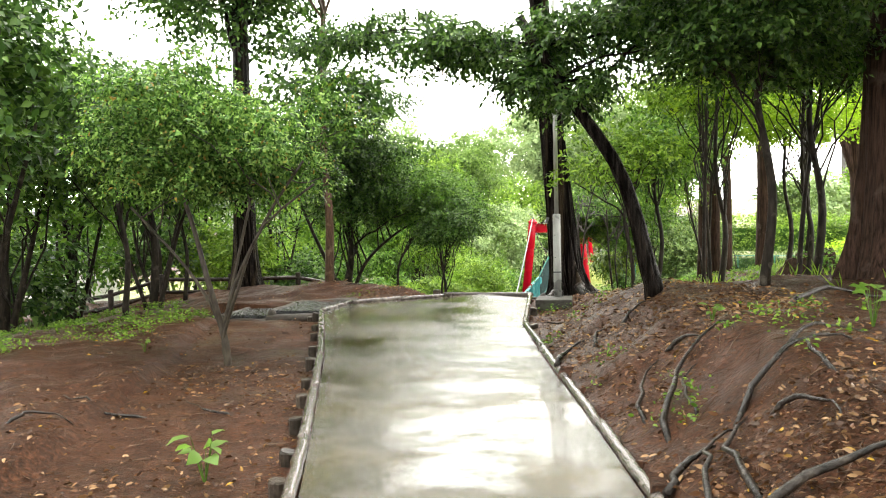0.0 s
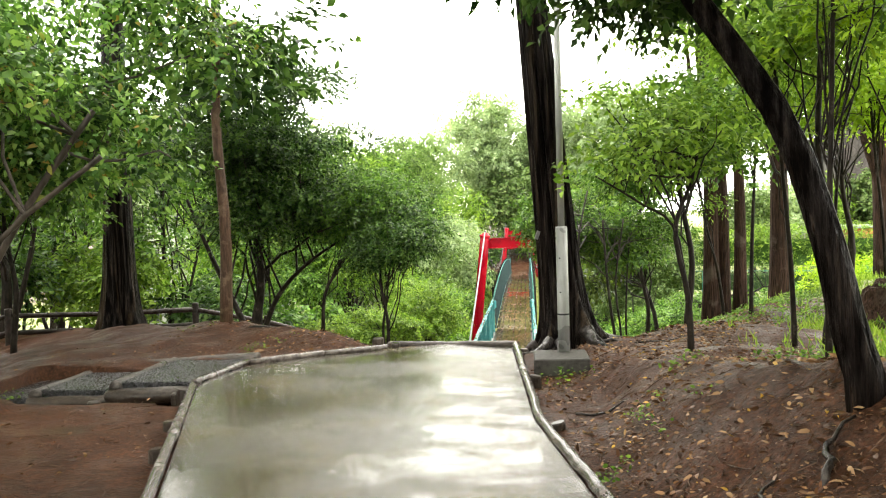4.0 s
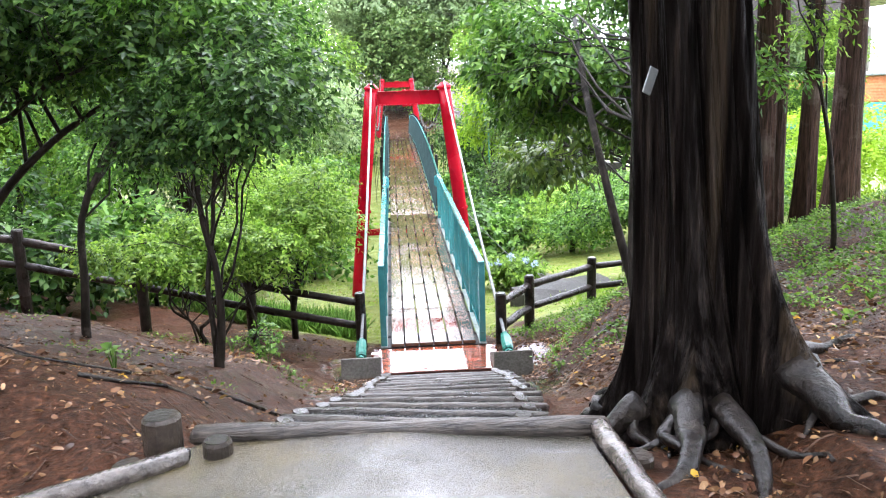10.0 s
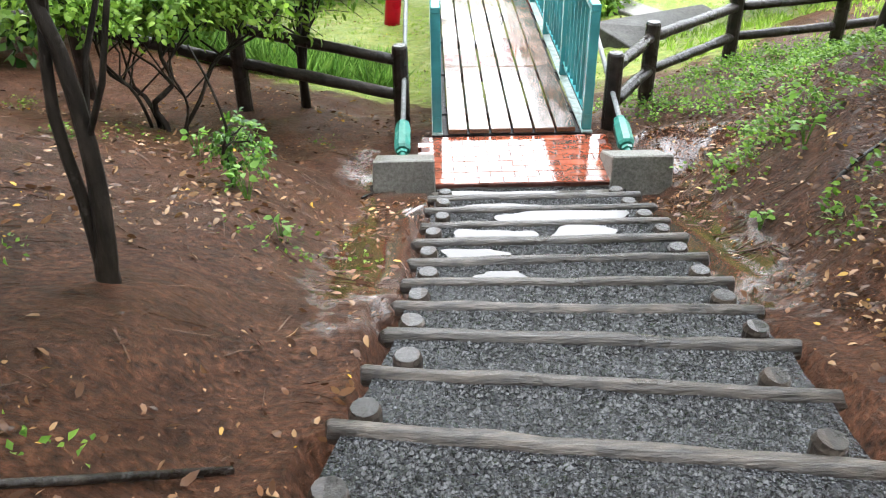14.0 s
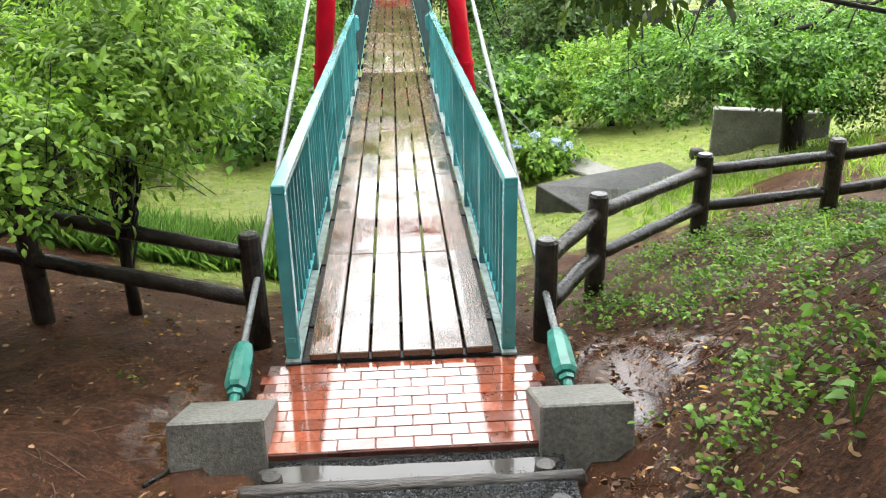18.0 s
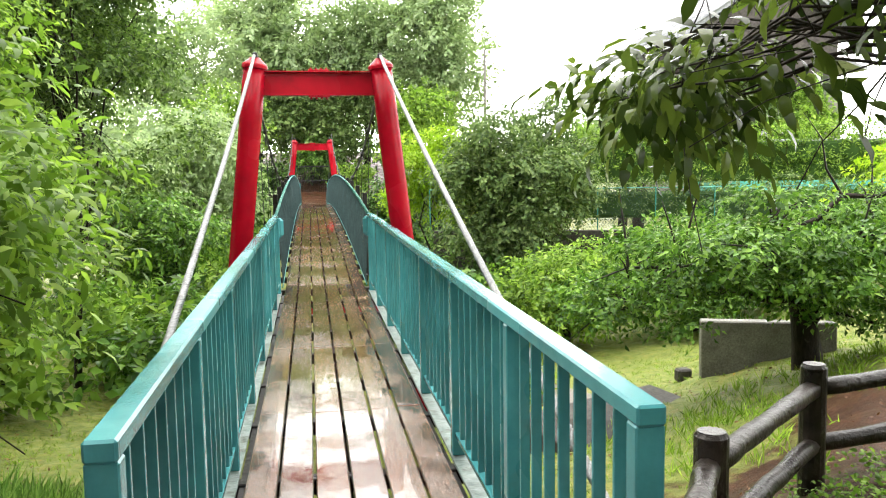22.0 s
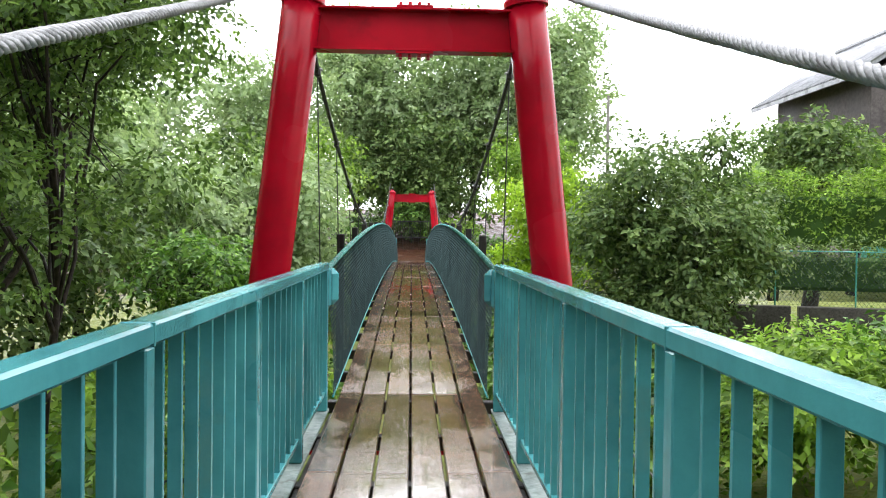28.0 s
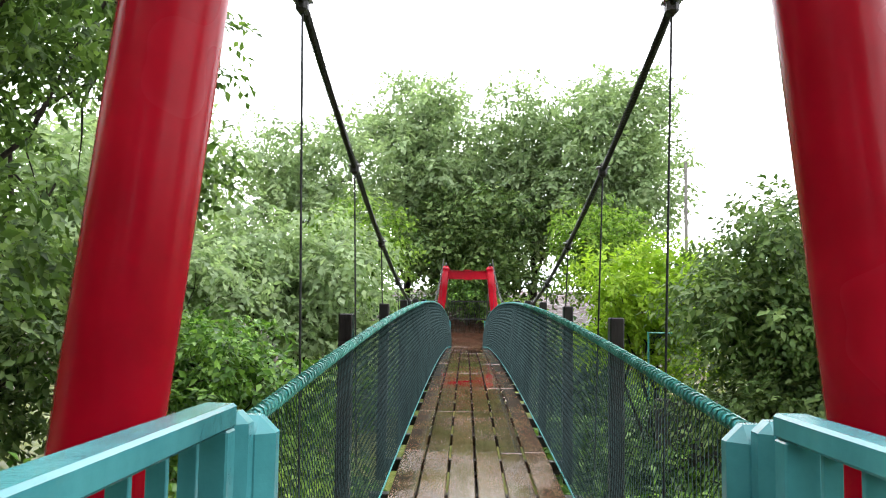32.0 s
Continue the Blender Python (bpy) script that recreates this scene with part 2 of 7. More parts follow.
MAT_LOG = surface("weathered_grey_log", (0.009, 0.007, 0.006), (0.10, 0.08, 0.064), 16, 3.2, (0.22, 0.5), 0, 1.0, 20, (0.5, 3, 3), (0.018, 0.014, 0.012), 0.4, 0.25, 0.12, True, 0.4)
MAT_CURB = surface("wet_concrete_log_kerb", (0.03, 0.022, 0.016), (0.17, 0.14, 0.12), 14, 2.4, (0.10, 0.3), 0, 0.9, 26, None, (0.04, 0.028, 0.018), 0.5, 0.15, 0.4, True, 0.5)
MAT_LOGEND = surface("sawn_log_end", (0.012, 0.010, 0.008), (0.05, 0.043, 0.037), 30, 3, (0.2, 0.4), 0, 0.5, 40, None, None, 0.5, 0.15, 0.3)
MAT_PEG = surface("dark_wet_peg", (0.018, 0.013, 0.010), (0.065, 0.05, 0.038), 16, 3, (0.25, 0.5), 0, 0.6, 30, None, None, 0.5, 0.25, 0.2)
MAT_FENCE = surface("imitation_log_rail", (0.007, 0.005, 0.004), (0.04, 0.03, 0.025), 9, 2.0, (0.2, 0.45), 0, 0.9, 18, (1, 1, 1), None, 0.5, 0.2, 0.12)
MAT_GRAVEL = gravel_material()
MAT_PEBBLE = surface("wet_dark_pebbles", (0.003, 0.003, 0.003), (0.05, 0.049, 0.049), 45, 3, (0.06, 0.14), 0, 0.1, 60, None, None, 0.5, 0, 0.0, True, 0.5)
MAT_CONCRETE = surface("damp_concrete_block", (0.11, 0.103, 0.088), (0.25, 0.238, 0.215), 40, 2.2, (0.3, 0.6), 0, 0.5, 70, None, (0.12, 0.11, 0.095), 0.4)
MAT_DARKCON = surface("stained_concrete", (0.018, 0.016, 0.014), (0.07, 0.065, 0.057), 20, 0.8, (0.4, 0.7), 0, 0.4, 50, None, (0.06, 0.06, 0.05), 0.5)
MAT_TEAL = surface("teal_painted_steel", (0.04, 0.21, 0.228), (0.068, 0.30, 0.315), 5, 0.9, (0.15, 0.32), 0, 0.06, 60, None, (0.07, 0.22, 0.215), 0.25, 0.06, 0.25, True, 0.3)
MAT_PLATE = surface("weathered_pale_paint", (0.10, 0.145, 0.135), (0.30, 0.35, 0.33), 14, 2.5, (0.3, 0.5), 0, 0.3, 40, None, (0.07, 0.075, 0.06), 0.4)
MAT_RED = surface("red_painted_steel", (0.27, 0.002, 0.010), (0.37, 0.003, 0.014), 3, 0.7, (0.2, 0.35), 0, 0.0, 30, None, (0.22, 0.003, 0.010), 0.3, 0.0, 0.04, True, 0.12)
MAT_GREENM = surface("green_painted_casting", (0.035, 0.17, 0.13), (0.06, 0.25, 0.20), 12, 3, (0.15, 0.35), 0, 0.15, 40, None, None, 0.5, 0, 0.3)
MAT_STEEL = surface("galvanised_steel", (0.24, 0.245, 0.235), (0.42, 0.43, 0.41), 8, 1.5, (0.25, 0.4), 0.3, 0.05, 40, (1, 1, 0.2))
MAT_ROPE = surface("galvanised_wire_rope", (0.12, 0.125, 0.125), (0.30, 0.305, 0.305), 40, 3, (0.35, 0.55), 0.45, 0.2, 120)
# Black, not galvanised: the rope's shade past the tower is in this colour.
MAT_DARKROPE = surface("shade_black_wire_rope", (0.012, 0.012, 0.012), (0.045, 0.043, 0.04), 40, 3, (0.3, 0.55), 0.2, 0.2, 120)
MAT_NET = surface("grey_green_netting", (0.012, 0.032, 0.033), (0.035, 0.07, 0.07), 30, 3, (0.35, 0.5), 0, 0)
MAT_TEALROPE = surface("teal_plastic_rope", (0.02, 0.20, 0.20), (0.04, 0.30, 0.29), 30, 2, (0.25, 0.45), 0, 0.3, 90)
MAT_BLACKWOOD = surface("black_bridge_timber", (0.006, 0.006, 0.006), (0.028, 0.025, 0.023), 10, 2, (0.25, 0.5), 0, 0.5, 20, (1, 1, 0.2))
MAT_CEDAR = bark_material()
MAT_REDBARK = surface("reddish_cedar_bark", (0.006, 0.004, 0.003), (0.07, 0.04, 0.03), 7, 0.8, (0.5, 0.75), 0, 1.0, 9, (5, 5, 0.45), (0.08, 0.06, 0.048), 0.25, 0, 0, True, 0.05)
MAT_BARK = surface("dark_smooth_bark", (0.006, 0.005, 0.004), (0.035, 0.027, 0.021), 10, 2, (0.4, 0.7), 0, 0.6, 16, (2, 2, 0.6), (0.07, 0.06, 0.05), 0.2, 0, 0, True, 0.1)
MAT_TANBARK = surface("tan_flaking_bark", (0.035, 0.018, 0.011), (0.13, 0.075, 0.047), 8, 1.5, (0.35, 0.6), 0, 0.7, 14, (3, 3, 0.5), (0.16, 0.11, 0.075), 0.35)
MAT_ROOT = surface("wet_bare_root", (0.003, 0.0022, 0.0018), (0.024, 0.017, 0.013), 14, 2.5, (0.2, 0.45), 0, 1.0, 24, None, (0.055, 0.043, 0.034), 0.3, 0, 0.08, True, 0.3)
MAT_PALEBARK = surface("grey_brown_bark", (0.016, 0.012, 0.009), (0.085, 0.07, 0.052), 10, 2, (0.4, 0.6), 0, 0.5, 16, (2, 2, 0.6), (0.05, 0.045, 0.035), 0.35)
MAT_LEAF = foliage("evergreen_leaves", (0.022, 0.06, 0.010), (0.078, 0.17, 0.028), (0.18, 0.31, 0.055))
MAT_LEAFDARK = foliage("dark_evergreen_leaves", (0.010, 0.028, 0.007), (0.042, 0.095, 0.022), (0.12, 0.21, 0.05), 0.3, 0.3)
MAT_LEAFLIGHT = foliage("bright_green_leaves", (0.05, 0.10, 0.012), (0.13, 0.23, 0.032), (0.26, 0.38, 0.07), 0.38, 0.45)
MAT_LEAFYELLOW = foliage("yellow_green_leaves", (0.12, 0.22, 0.012), (0.22, 0.34, 0.022), (0.30, 0.42, 0.045), 0.45, 0.45)
MAT_LEAFGREY = foliage("grey_green_leaves", (0.04, 0.075, 0.022), (0.085, 0.14, 0.04), (0.16, 0.22, 0.075), 0.4, 0.28)
MAT_CAMELLIA = foliage("glossy_camellia_leaves", (0.012, 0.034, 0.008), (0.085, 0.19, 0.038), (0.28, 0.45, 0.11), 0.2, 0.26, (0.3, 0.22, 0.05))
MAT_MAPLE = foliage("olive_maple_leaves", (0.028, 0.055, 0.014), (0.08, 0.14, 0.034), (0.16, 0.24, 0.065), 0.35, 0.42)
MAT_BIGLEAF = foliage("large_oak_leaves", (0.018, 0.032, 0.007), (0.05, 0.08, 0.015), (0.11, 0.15, 0.032), 0.22, 0.35)
# Pale greens: rain haze over the far trees is put into leaf colour.
MAT_HAZYLEAF = foliage("haze_paled_leaves", (0.14, 0.20, 0.10), (0.22, 0.295, 0.155), (0.31, 0.385, 0.22), 0.5, 0.45)
MAT_GRASS = foliage("wet_grass", (0.05, 0.10, 0.012), (0.10, 0.175, 0.024), (0.17, 0.26, 0.045), 0.4, 0.4)
MAT_LITTER = foliage("fallen_leaves", (0.03, 0.015, 0.009), (0.13, 0.062, 0.03), (0.34, 0.21, 0.11), 0.3, 0.08, (0.5, 0.3, 0.04))
# Greens raised so that open grass looks brightly lit under the trees.
MAT_MEADOW = foliage("bright_meadow_grass", (0.10, 0.18, 0.02), (0.21, 0.33, 0.05), (0.33, 0.44, 0.09), 0.4, 0.45)
MAT_WEED = foliage("wet_weeds", (0.045, 0.10, 0.014), (0.11, 0.21, 0.032), (0.21, 0.34, 0.06), 0.35, 0.35)
MAT_IRIS = foliage("iris_blades", (0.07, 0.15, 0.03), (0.15, 0.28, 0.065), (0.26, 0.40, 0.11), 0.4, 0.4)
MAT_FLOWER = foliage("pale_blue_hydrangea", (0.22, 0.28, 0.5), (0.35, 0.42, 0.62), (0.5, 0.55, 0.7), 0.5, 0.2)
MAT_ROOFTILE = surface("grey_roof_tiles", (0.14, 0.15, 0.16), (0.30, 0.31, 0.32), 9, 0.8, (0.2, 0.4), 0, 0.2, 20)
MAT_DARKWALL = surface("dark_timber_wall", (0.035, 0.03, 0.028), (0.085, 0.075, 0.07), 6, 0.7, (0.5, 0.7), 0, 0.2, 15)
MAT_WHITEWALL = surface("white_house_wall", (0.62, 0.63, 0.62), (0.78, 0.78, 0.77), 5, 0.5, (0.5, 0.7), 0, 0.1, 30)
MAT_GLASS = surface("dark_window_glass", (0.09, 0.10, 0.11), (0.14, 0.155, 0.165), 2, 0.6, (0.04, 0.08), 0, 0, gloss=0.5)
MAT_ORANGE = surface("orange_board_wall", (0.34, 0.11, 0.045), (0.50, 0.19, 0.09), 8, 0.7, (0.4, 0.6), 0, 0.2, 20)
MAT_TEALSHEET = surface("teal_sheet_wall", (0.06, 0.30, 0.25), (0.09, 0.38, 0.32), 4, 0.6, (0.3, 0.5), 0, 0.1, 20)
MAT_BLACK = surface("black_iron", (0.012, 0.012, 0.013), (0.035, 0.035, 0.036), 20, 2, (0.35, 0.6), 0.3, 0.1)
MAT_FOOT = surface("rubber_black", (0.010, 0.010, 0.010), (0.03, 0.03, 0.03), 20, 2, (0.4, 0.6))


def soil_material():
    """Red-brown woodland soil, damp and polished in hollows, turning to grass where turf grows."""
    m, n, l, p = nodes_of("woodland_ground")
    fine, mid, broad = noise_tex(n, l, 30, 6, 0.65), noise_tex(n, l, 4.0, 5, 0.6), noise_tex(n, l, 0.55, 3)
    soil = ramp(n, l, fine, [(0.28, (0.006, 0.0035, 0.002)), (0.52, (0.05, 0.021, 0.0105)), (0.75, (0.125, 0.055, 0.03))])
    soil = mixed(n, l, 1.0, soil, ramp(n, l, mid, [(0.3, 0.6), (0.7, 1.3)]), "MULTIPLY")
    soil = mixed(n, l, ramp(n, l, broad, [(0.45, 0.0), (0.65, 0.6)]), soil, mixed(n, l, 1.0, soil, (1.25, 1.2, 1.2), "MULTIPLY"))
    turf = ramp(n, l, noise_tex(n, l, 9, 6, 0.7), [(0.28, (0.04, 0.058, 0.013)), (0.47, (0.125, 0.165, 0.034)), (0.62, (0.21, 0.205, 0.06)), (0.78, (0.19, 0.12, 0.05))])
    at = n.new("ShaderNodeAttribute")
    at.attribute_name = "turf"
    mask = n.new("ShaderNodeMath")
    mask.operation = "MULTIPLY_ADD"
    l.new(mid, mask.inputs[0])
    mask.inputs[1].default_value = 0.9
    l.new(at.outputs["Fac"], mask.inputs[2])
    l.new(mixed(n, l, ramp(n, l, mask.outputs[0], [(0.78, 0.0), (1.05, 1.0)]), soil, turf), p.inputs["Base Color"])
    damp = n.new("ShaderNodeAttribute")
    damp.attribute_name = "wet"
    film = n.new("ShaderNodeMath")
    film.operation = "MULTIPLY_ADD"
    l.new(noise_tex(n, l, 5.5, 4), film.inputs[0])
    film.inputs[1].default_value = 0.9
    l.new(damp.outputs["Fac"], film.inputs[2])
    slick = ramp(n, l, film.outputs[0], [(0.80, 0.0), (1.12, 1.0)])
    l.new(mixed(n, l, slick, ramp(n, l, noise_tex(n, l, 1.6, 4), [(0.4, 0.6), (0.62, 0.3)]), 0.07), p.inputs["Roughness"])
    l.new(mixed(n, l, slick, 0.08, 0.5), p.inputs["Specular IOR Level"])
    b = n.new("ShaderNodeBump")
    b.inputs["Distance"].default_value = 0.05
    l.new(mixed(n, l, slick, 1.0, 0.05), b.inputs["Strength"])
    l.new(mixed(n, l, 0.55, mid, fine), b.inputs["Height"])
    l.new(b.outputs[0], p.inputs["Normal"])
    return m


MAT_SOIL = soil_material()


# ---- shapes ----
def mesh_of(name, verts, faces, material, smooth=False):
    me = bpy.data.meshes.new(name)
    me.from_pydata([tuple(v) for v in verts], [], faces)
    me.materials.append(material)
    if smooth:
        me.polygons.foreach_set("use_smooth", [True] * len(me.polygons))
    me.update()
    return me


def put(name, me, parent=None, m=None, label=""):
    ob = new(name, me)
    if m is not None:
        ob.matrix_basis = m
    if parent is not None:
        ob.parent = parent
    if label:
        ob["label"] = label
    return ob


def part(name, bm, material, parent, label="", smooth=False):
    me = bpy.data.meshes.new(name)
    bm.to_mesh(me)
    bm.free()
    me.materials.append(material)
    if smooth:
        me.polygons.foreach_set("use_smooth", [True] * len(me.polygons))
    return put(name, me, parent, None, label)


def thing(name, at, label, category, group="", kind=""):
    ob = new(name)
    ob.location = at
    ob.empty_display_size = 0.2
    return tagged(ob, label, category, group, kind)


def add_box(bm, size, centre, bevel=0.0, turn=None):
    m = Matrix.Translation(centre) @ (turn.to_4x4() if turn is not None else Matrix()) @ Matrix.Diagonal((*size, 1))
    made = bmesh.ops.create_cube(bm, size=1.0, matrix=m)["verts"]
    if bevel:
        edges = list({e for v in made for e in v.link_edges})
        bmesh.ops.bevel(bm, geom=edges, offset=bevel, segments=1, affect="EDGES")
    return bm


def box(size, centre=(0, 0, 0), bevel=0.0, turn=None):
    return add_box(bmesh.new(), size, centre, bevel, turn)


def tube_data(points, radii, sides=8, caps=True, lobes=None, start=0):
    """Rings of vertices along a line of points; radii may swell with lobes(angle, index)."""
    pts = [Vector(p) for p in points]
    verts, faces = [], []
    up = Vector((0.31, 0.17, 0.93)).normalized()
    side = None
    for i, p in enumerate(pts):
        d = (pts[min(i + 1, len(pts) - 1)] - pts[max(i - 1, 0)]).normalized()
        if side is None:
            side = d.cross(up if abs(d.dot(up)) < 0.95 else Vector((1, 0, 0))).normalized()
        side = (side - d * side.dot(d)).normalized()
        over = d.cross(side)
        for k in range(sides):
            a = 2 * math.pi * k / sides
            r = radii[i] * (lobes(a, i) if lobes else 1.0)
            verts.append(p + side * (r * math.cos(a)) + over * (r * math.sin(a)))
    n = len(pts)
    for i in range(n - 1):
        for k in range(sides):
            a, b = i * sides + k, i * sides + (k + 1) % sides
            faces.append((start + a, start + b, start + b + sides, start + a + sides))
    if caps:
        faces.append(tuple(start + k for k in reversed(range(sides))))
        faces.append(tuple(start + (n - 1) * sides + k for k in range(sides)))
    return verts, faces


def tubes_mesh(name, runs, material, sides=8, smooth=True, caps=True):
    """Several tubes, each (points, radii), in one mesh."""
    verts, faces = [], []
    for points, radii in runs:
        v, f = tube_data(points, radii, sides, caps, None, len(verts))
        verts += v
        faces += f
    return mesh_of(name, verts, faces, material, smooth)


def bent(a, b, sag=0.0, n=6, wobble=0.0, rng=random):
    a, b = Vector(a), Vector(b)
    out = []
    for i in range(n + 1):
        f = i / n
        p = a.lerp(b, f)
        p.z -= sag * 4 * f * (1 - f)
        if 0 < i < n and wobble:
            p += Vector((rng.uniform(-1, 1), rng.uniform(-1, 1), rng.uniform(-1, 1))) * wobble
        out.append(p)
    return out


def log_mesh(name, length, radius, material, sides=10, rough=0.06, seed=1):
    """A log along x, its ends rounded, its girth uneven."""
    rng = random.Random(seed)
    n = max(4, int(length / 0.16))
    xs = [-length / 2, -length / 2 + radius * 0.25] + [length * (i / n - 0.5) for i in range(1, n)] + [length / 2 - radius * 0.25, length / 2]
    rr = [radius * 0.8] + [radius * (1 + rng.uniform(-rough, rough)) for _ in xs[2:]] + [radius * 0.8]
    pts = [(x, rng.uniform(-0.006, 0.006), rng.uniform(-0.004, 0.004)) for x in xs]
    knots = [rng.uniform(0.9, 1.1) for _ in range(sides)]
    v, f = tube_data(pts, rr, sides, True, lambda a, i: knots[int(a / (2 * math.pi) * sides + 0.5) % sides])
    return mesh_of(name, v, f, material, True)


def peg_mesh(name, radius, height, material, seed=1):
    """A short round post standing on its base, its top edge worn round."""
    rng = random.Random(seed)
    pts = [(0, 0, -0.25), (0, 0, height * 0.6), (rng.uniform(-0.004, 0.004), 0, height - 0.014), (0, 0, height)]
    v, f = tube_data(pts, [radius, radius * 1.02, radius, radius * 0.86], 12)
    return mesh_of(name, v, f, material, False)


def along_x(a, b):
    """The pose that lays a thing built along x between two points."""
    a, b = Vector(a), Vector(b)
    d = b - a
    return Matrix.Translation((a + b) / 2) @ d.to_track_quat("X", "Z").to_matrix().to_4x4()


# ---- ground ----
def smooth(e0, e1, v):
    t = np.clip((v - e0) / (e1 - e0), 0, 1)
    return t * t * (3 - 2 * t)


RIGHT_EDGE = [(-32.0, 4.4), (-19.4, 1.92), (-15.9, 1.27), (-12.1, 0.57), (-7.88, 0.31)]
LEFT_EDGE = [(-32.0, 3.75), (-19.6, -0.05), (-18.2, -0.46), (-14.8, -1.5), (-10.4, -2.98), (-9.1, -2.86), (-8.45, -2.10), (-7.95, -1.35)]
STEP_Y = [-7.40, -6.88, -6.36, -5.85, -5.36, -4.90, -4.48, -4.08, -3.68, -3.26, -2.82, -2.35, -1.88, -1.42, -0.97]


def stair_z(y):
    return np.interp(y, [-8.05, -0.97], [2.20, -0.06])


def stair_left(y):
    return np.interp(y, [-8.05, -6.5, -4.5, -1.0], [-1.36, -1.22, -0.92, -0.72])


def stair_right(y):
    return np.interp(y, [-8.05, -6.5, -4.5, -1.0], [0.34, 0.38, 0.66, 0.86])


def edge_x(table, y):
    return np.interp(y, [p[0] for p in table], [p[1] for p in table])


def wet_amount(x, y):
    """Trodden mud that holds a film of rain: round the anchor blocks and along the steps."""
    foot = smooth(1.0, 0.25, np.hypot((x - 1.5) / 0.75, (y + 0.25) / 1.0))
    other = 0.55 * smooth(1.0, 0.3, np.hypot((x + 1.35) / 0.45, (y + 0.4) / 0.9))
    run = np.where((y > -5.5) & (y < -0.8), smooth(0.42, 0.1, np.abs(x - stair_right(y) - 0.22)) * 0.75 * smooth(-5.5, -2.5, y) + smooth(0.5, 0.1, np.abs(x - stair_left(y) + 0.28)) * 0.7 * smooth(-5.5, -3, y), 0)
    slope = 0.15 * smooth(-1.4, -2.2, x) * smooth(-4.6, -3.8, x) * smooth(-9, -7, y) * smooth(-2.5, -4.0, y)
    return np.clip(np.maximum(np.maximum(foot, other), np.maximum(run, slope)), 0, 1)


def height(x, y):
    """The lie of the land: a plateau, the bank beside the steps, the valley under the bridge, the far hill."""
    x, y = np.asarray(x, float), np.asarray(y, float)
    left, right = np.clip(-x - 1.3, 0, 9), np.clip(x - 1.15, 0, 6)
    yy = y - 0.78 * left - 0.95 * right
    z = np.interp(yy, [-60, -20, -8, -1.0, 0.7, 2.2, 6.0, 12, 24, 36, 43, 48, 70, 200], [2.6, 2.28, 2.14, -0.12, -0.22, -0.75, -1.7, -2.3, -3.0, -2.2, -0.35, 0.1, 3.5, 6.0])
    bank = np.where(y < -8, edge_x(RIGHT_EDGE, y), np.where(y < -1, stair_right(y) + 0.1, 1.25))
    mound = np.interp(y, [-22, -16, -14, -11, -8, -6, -3, -1], [0.5, 0.7, 0.78, 0.30, 0.12, 0.14, 0.32, 0.8])
    z = z + np.minimum(np.clip(0.62 * (x - bank - np.interp(y, [-14, -11, -8, -5], [0.15, 0.75, 0.7, 0.2])), 0, 9), mound) * smooth(3.0, -2.0, y)
    z = z + 0.2 * smooth(-1.35, -1.95, x) * smooth(-6.0, -4.2, x) * smooth(-8.4, -6.4, y) * smooth(0.2, -1.4, y)
    west = np.clip(-x - 5.5, 0, 30)
    z = z - smooth(0, 9, west) * 1.6 * smooth(4, -6, y)
    z = z + smooth(7, 13, x) * smooth(6, 14, y) * smooth(46, 34, y) * 1.6
    lumps = sum(np.sin(x * fx + y * fy + ph) * am for fx, fy, ph, am in ((3.1, 2.2, 0.4, 0.016), (-4.7, 3.3, 1.9, 0.012), (7.3, 5.9, 2.7, 0.009), (-9.1, 8.3, 0.8, 0.008), (13.0, -11.0, 1.2, 0.006), (17.0, 15.0, 2.2, 0.005)))
    lumps = lumps * (1 - 0.9 * wet_amount(x, y))
    z = z + lumps + 0.05 * np.sin(x * 1.7 + 0.6 * y) * np.sin(y * 1.3 - 0.4 * x) + 0.02 * np.sin(x * 5.1 + 1.3) * np.sin(y * 4.3)
    on_path = (y < -7.8) & (x > edge_x(LEFT_EDGE, y) - 0.02) & (x < edge_x(RIGHT_EDGE, y) + 0.02)
    on_steps = (y >= -8.1) & (y < -0.7) & (x > stair_left(y) - 0.05) & (x < stair_right(y) + 0.05)
    z = np.where(on_path, 1.95, z)
    z = np.where(on_steps, np.minimum(z, stair_z(y) - 0.3), z)
    near_l = (y < -8.6) & (x <= edge_x(LEFT_EDGE, y) - 0.02) & (x > edge_x(LEFT_EDGE, y) - 2.0)
    z = np.where(near_l, np.minimum(z, 2.10 + 0.02 * (edge_x(LEFT_EDGE, y) - x)), z)
    pit = (x < -3.0) & (x > -5.6) & (y > -10.8 - 0.12 * np.sin(4 * x)) & (y < -9.0)
    z = np.where(pit, np.minimum(z, 1.78 - 0.09 * (-3.0 - x)), z)
    bricks = (np.abs(x) < 0.95) & (y > -1.1) & (y < 0.4)
    return np.where(bricks, np.minimum(z, -0.22), z)


def ground_z(x, y):
    return float(height(x, y))


def turf_amount(x, y):
    x, y = x + 1.1 * np.sin(0.55 * y + 0.4) + 0.5 * np.sin(1.7 * y), y + 1.0 * np.sin(0.6 * x + 1.0) * np.clip(np.abs(x) - 2, 0, 3) / 3 + 0.25 * np.sin(2.1 * x)
    far = 0.64 * smooth(46, 43, y) * smooth(1.8, 4.2, y - 0.4 * np.clip(np.abs(x) - 1, 0, 5))
    plateau = 0.8 * smooth(3.4, 6.0, x - 0.12 * (y + 10)) * smooth(-18, -12, y)
    return np.clip(np.maximum(far, plateau), 0, 1)


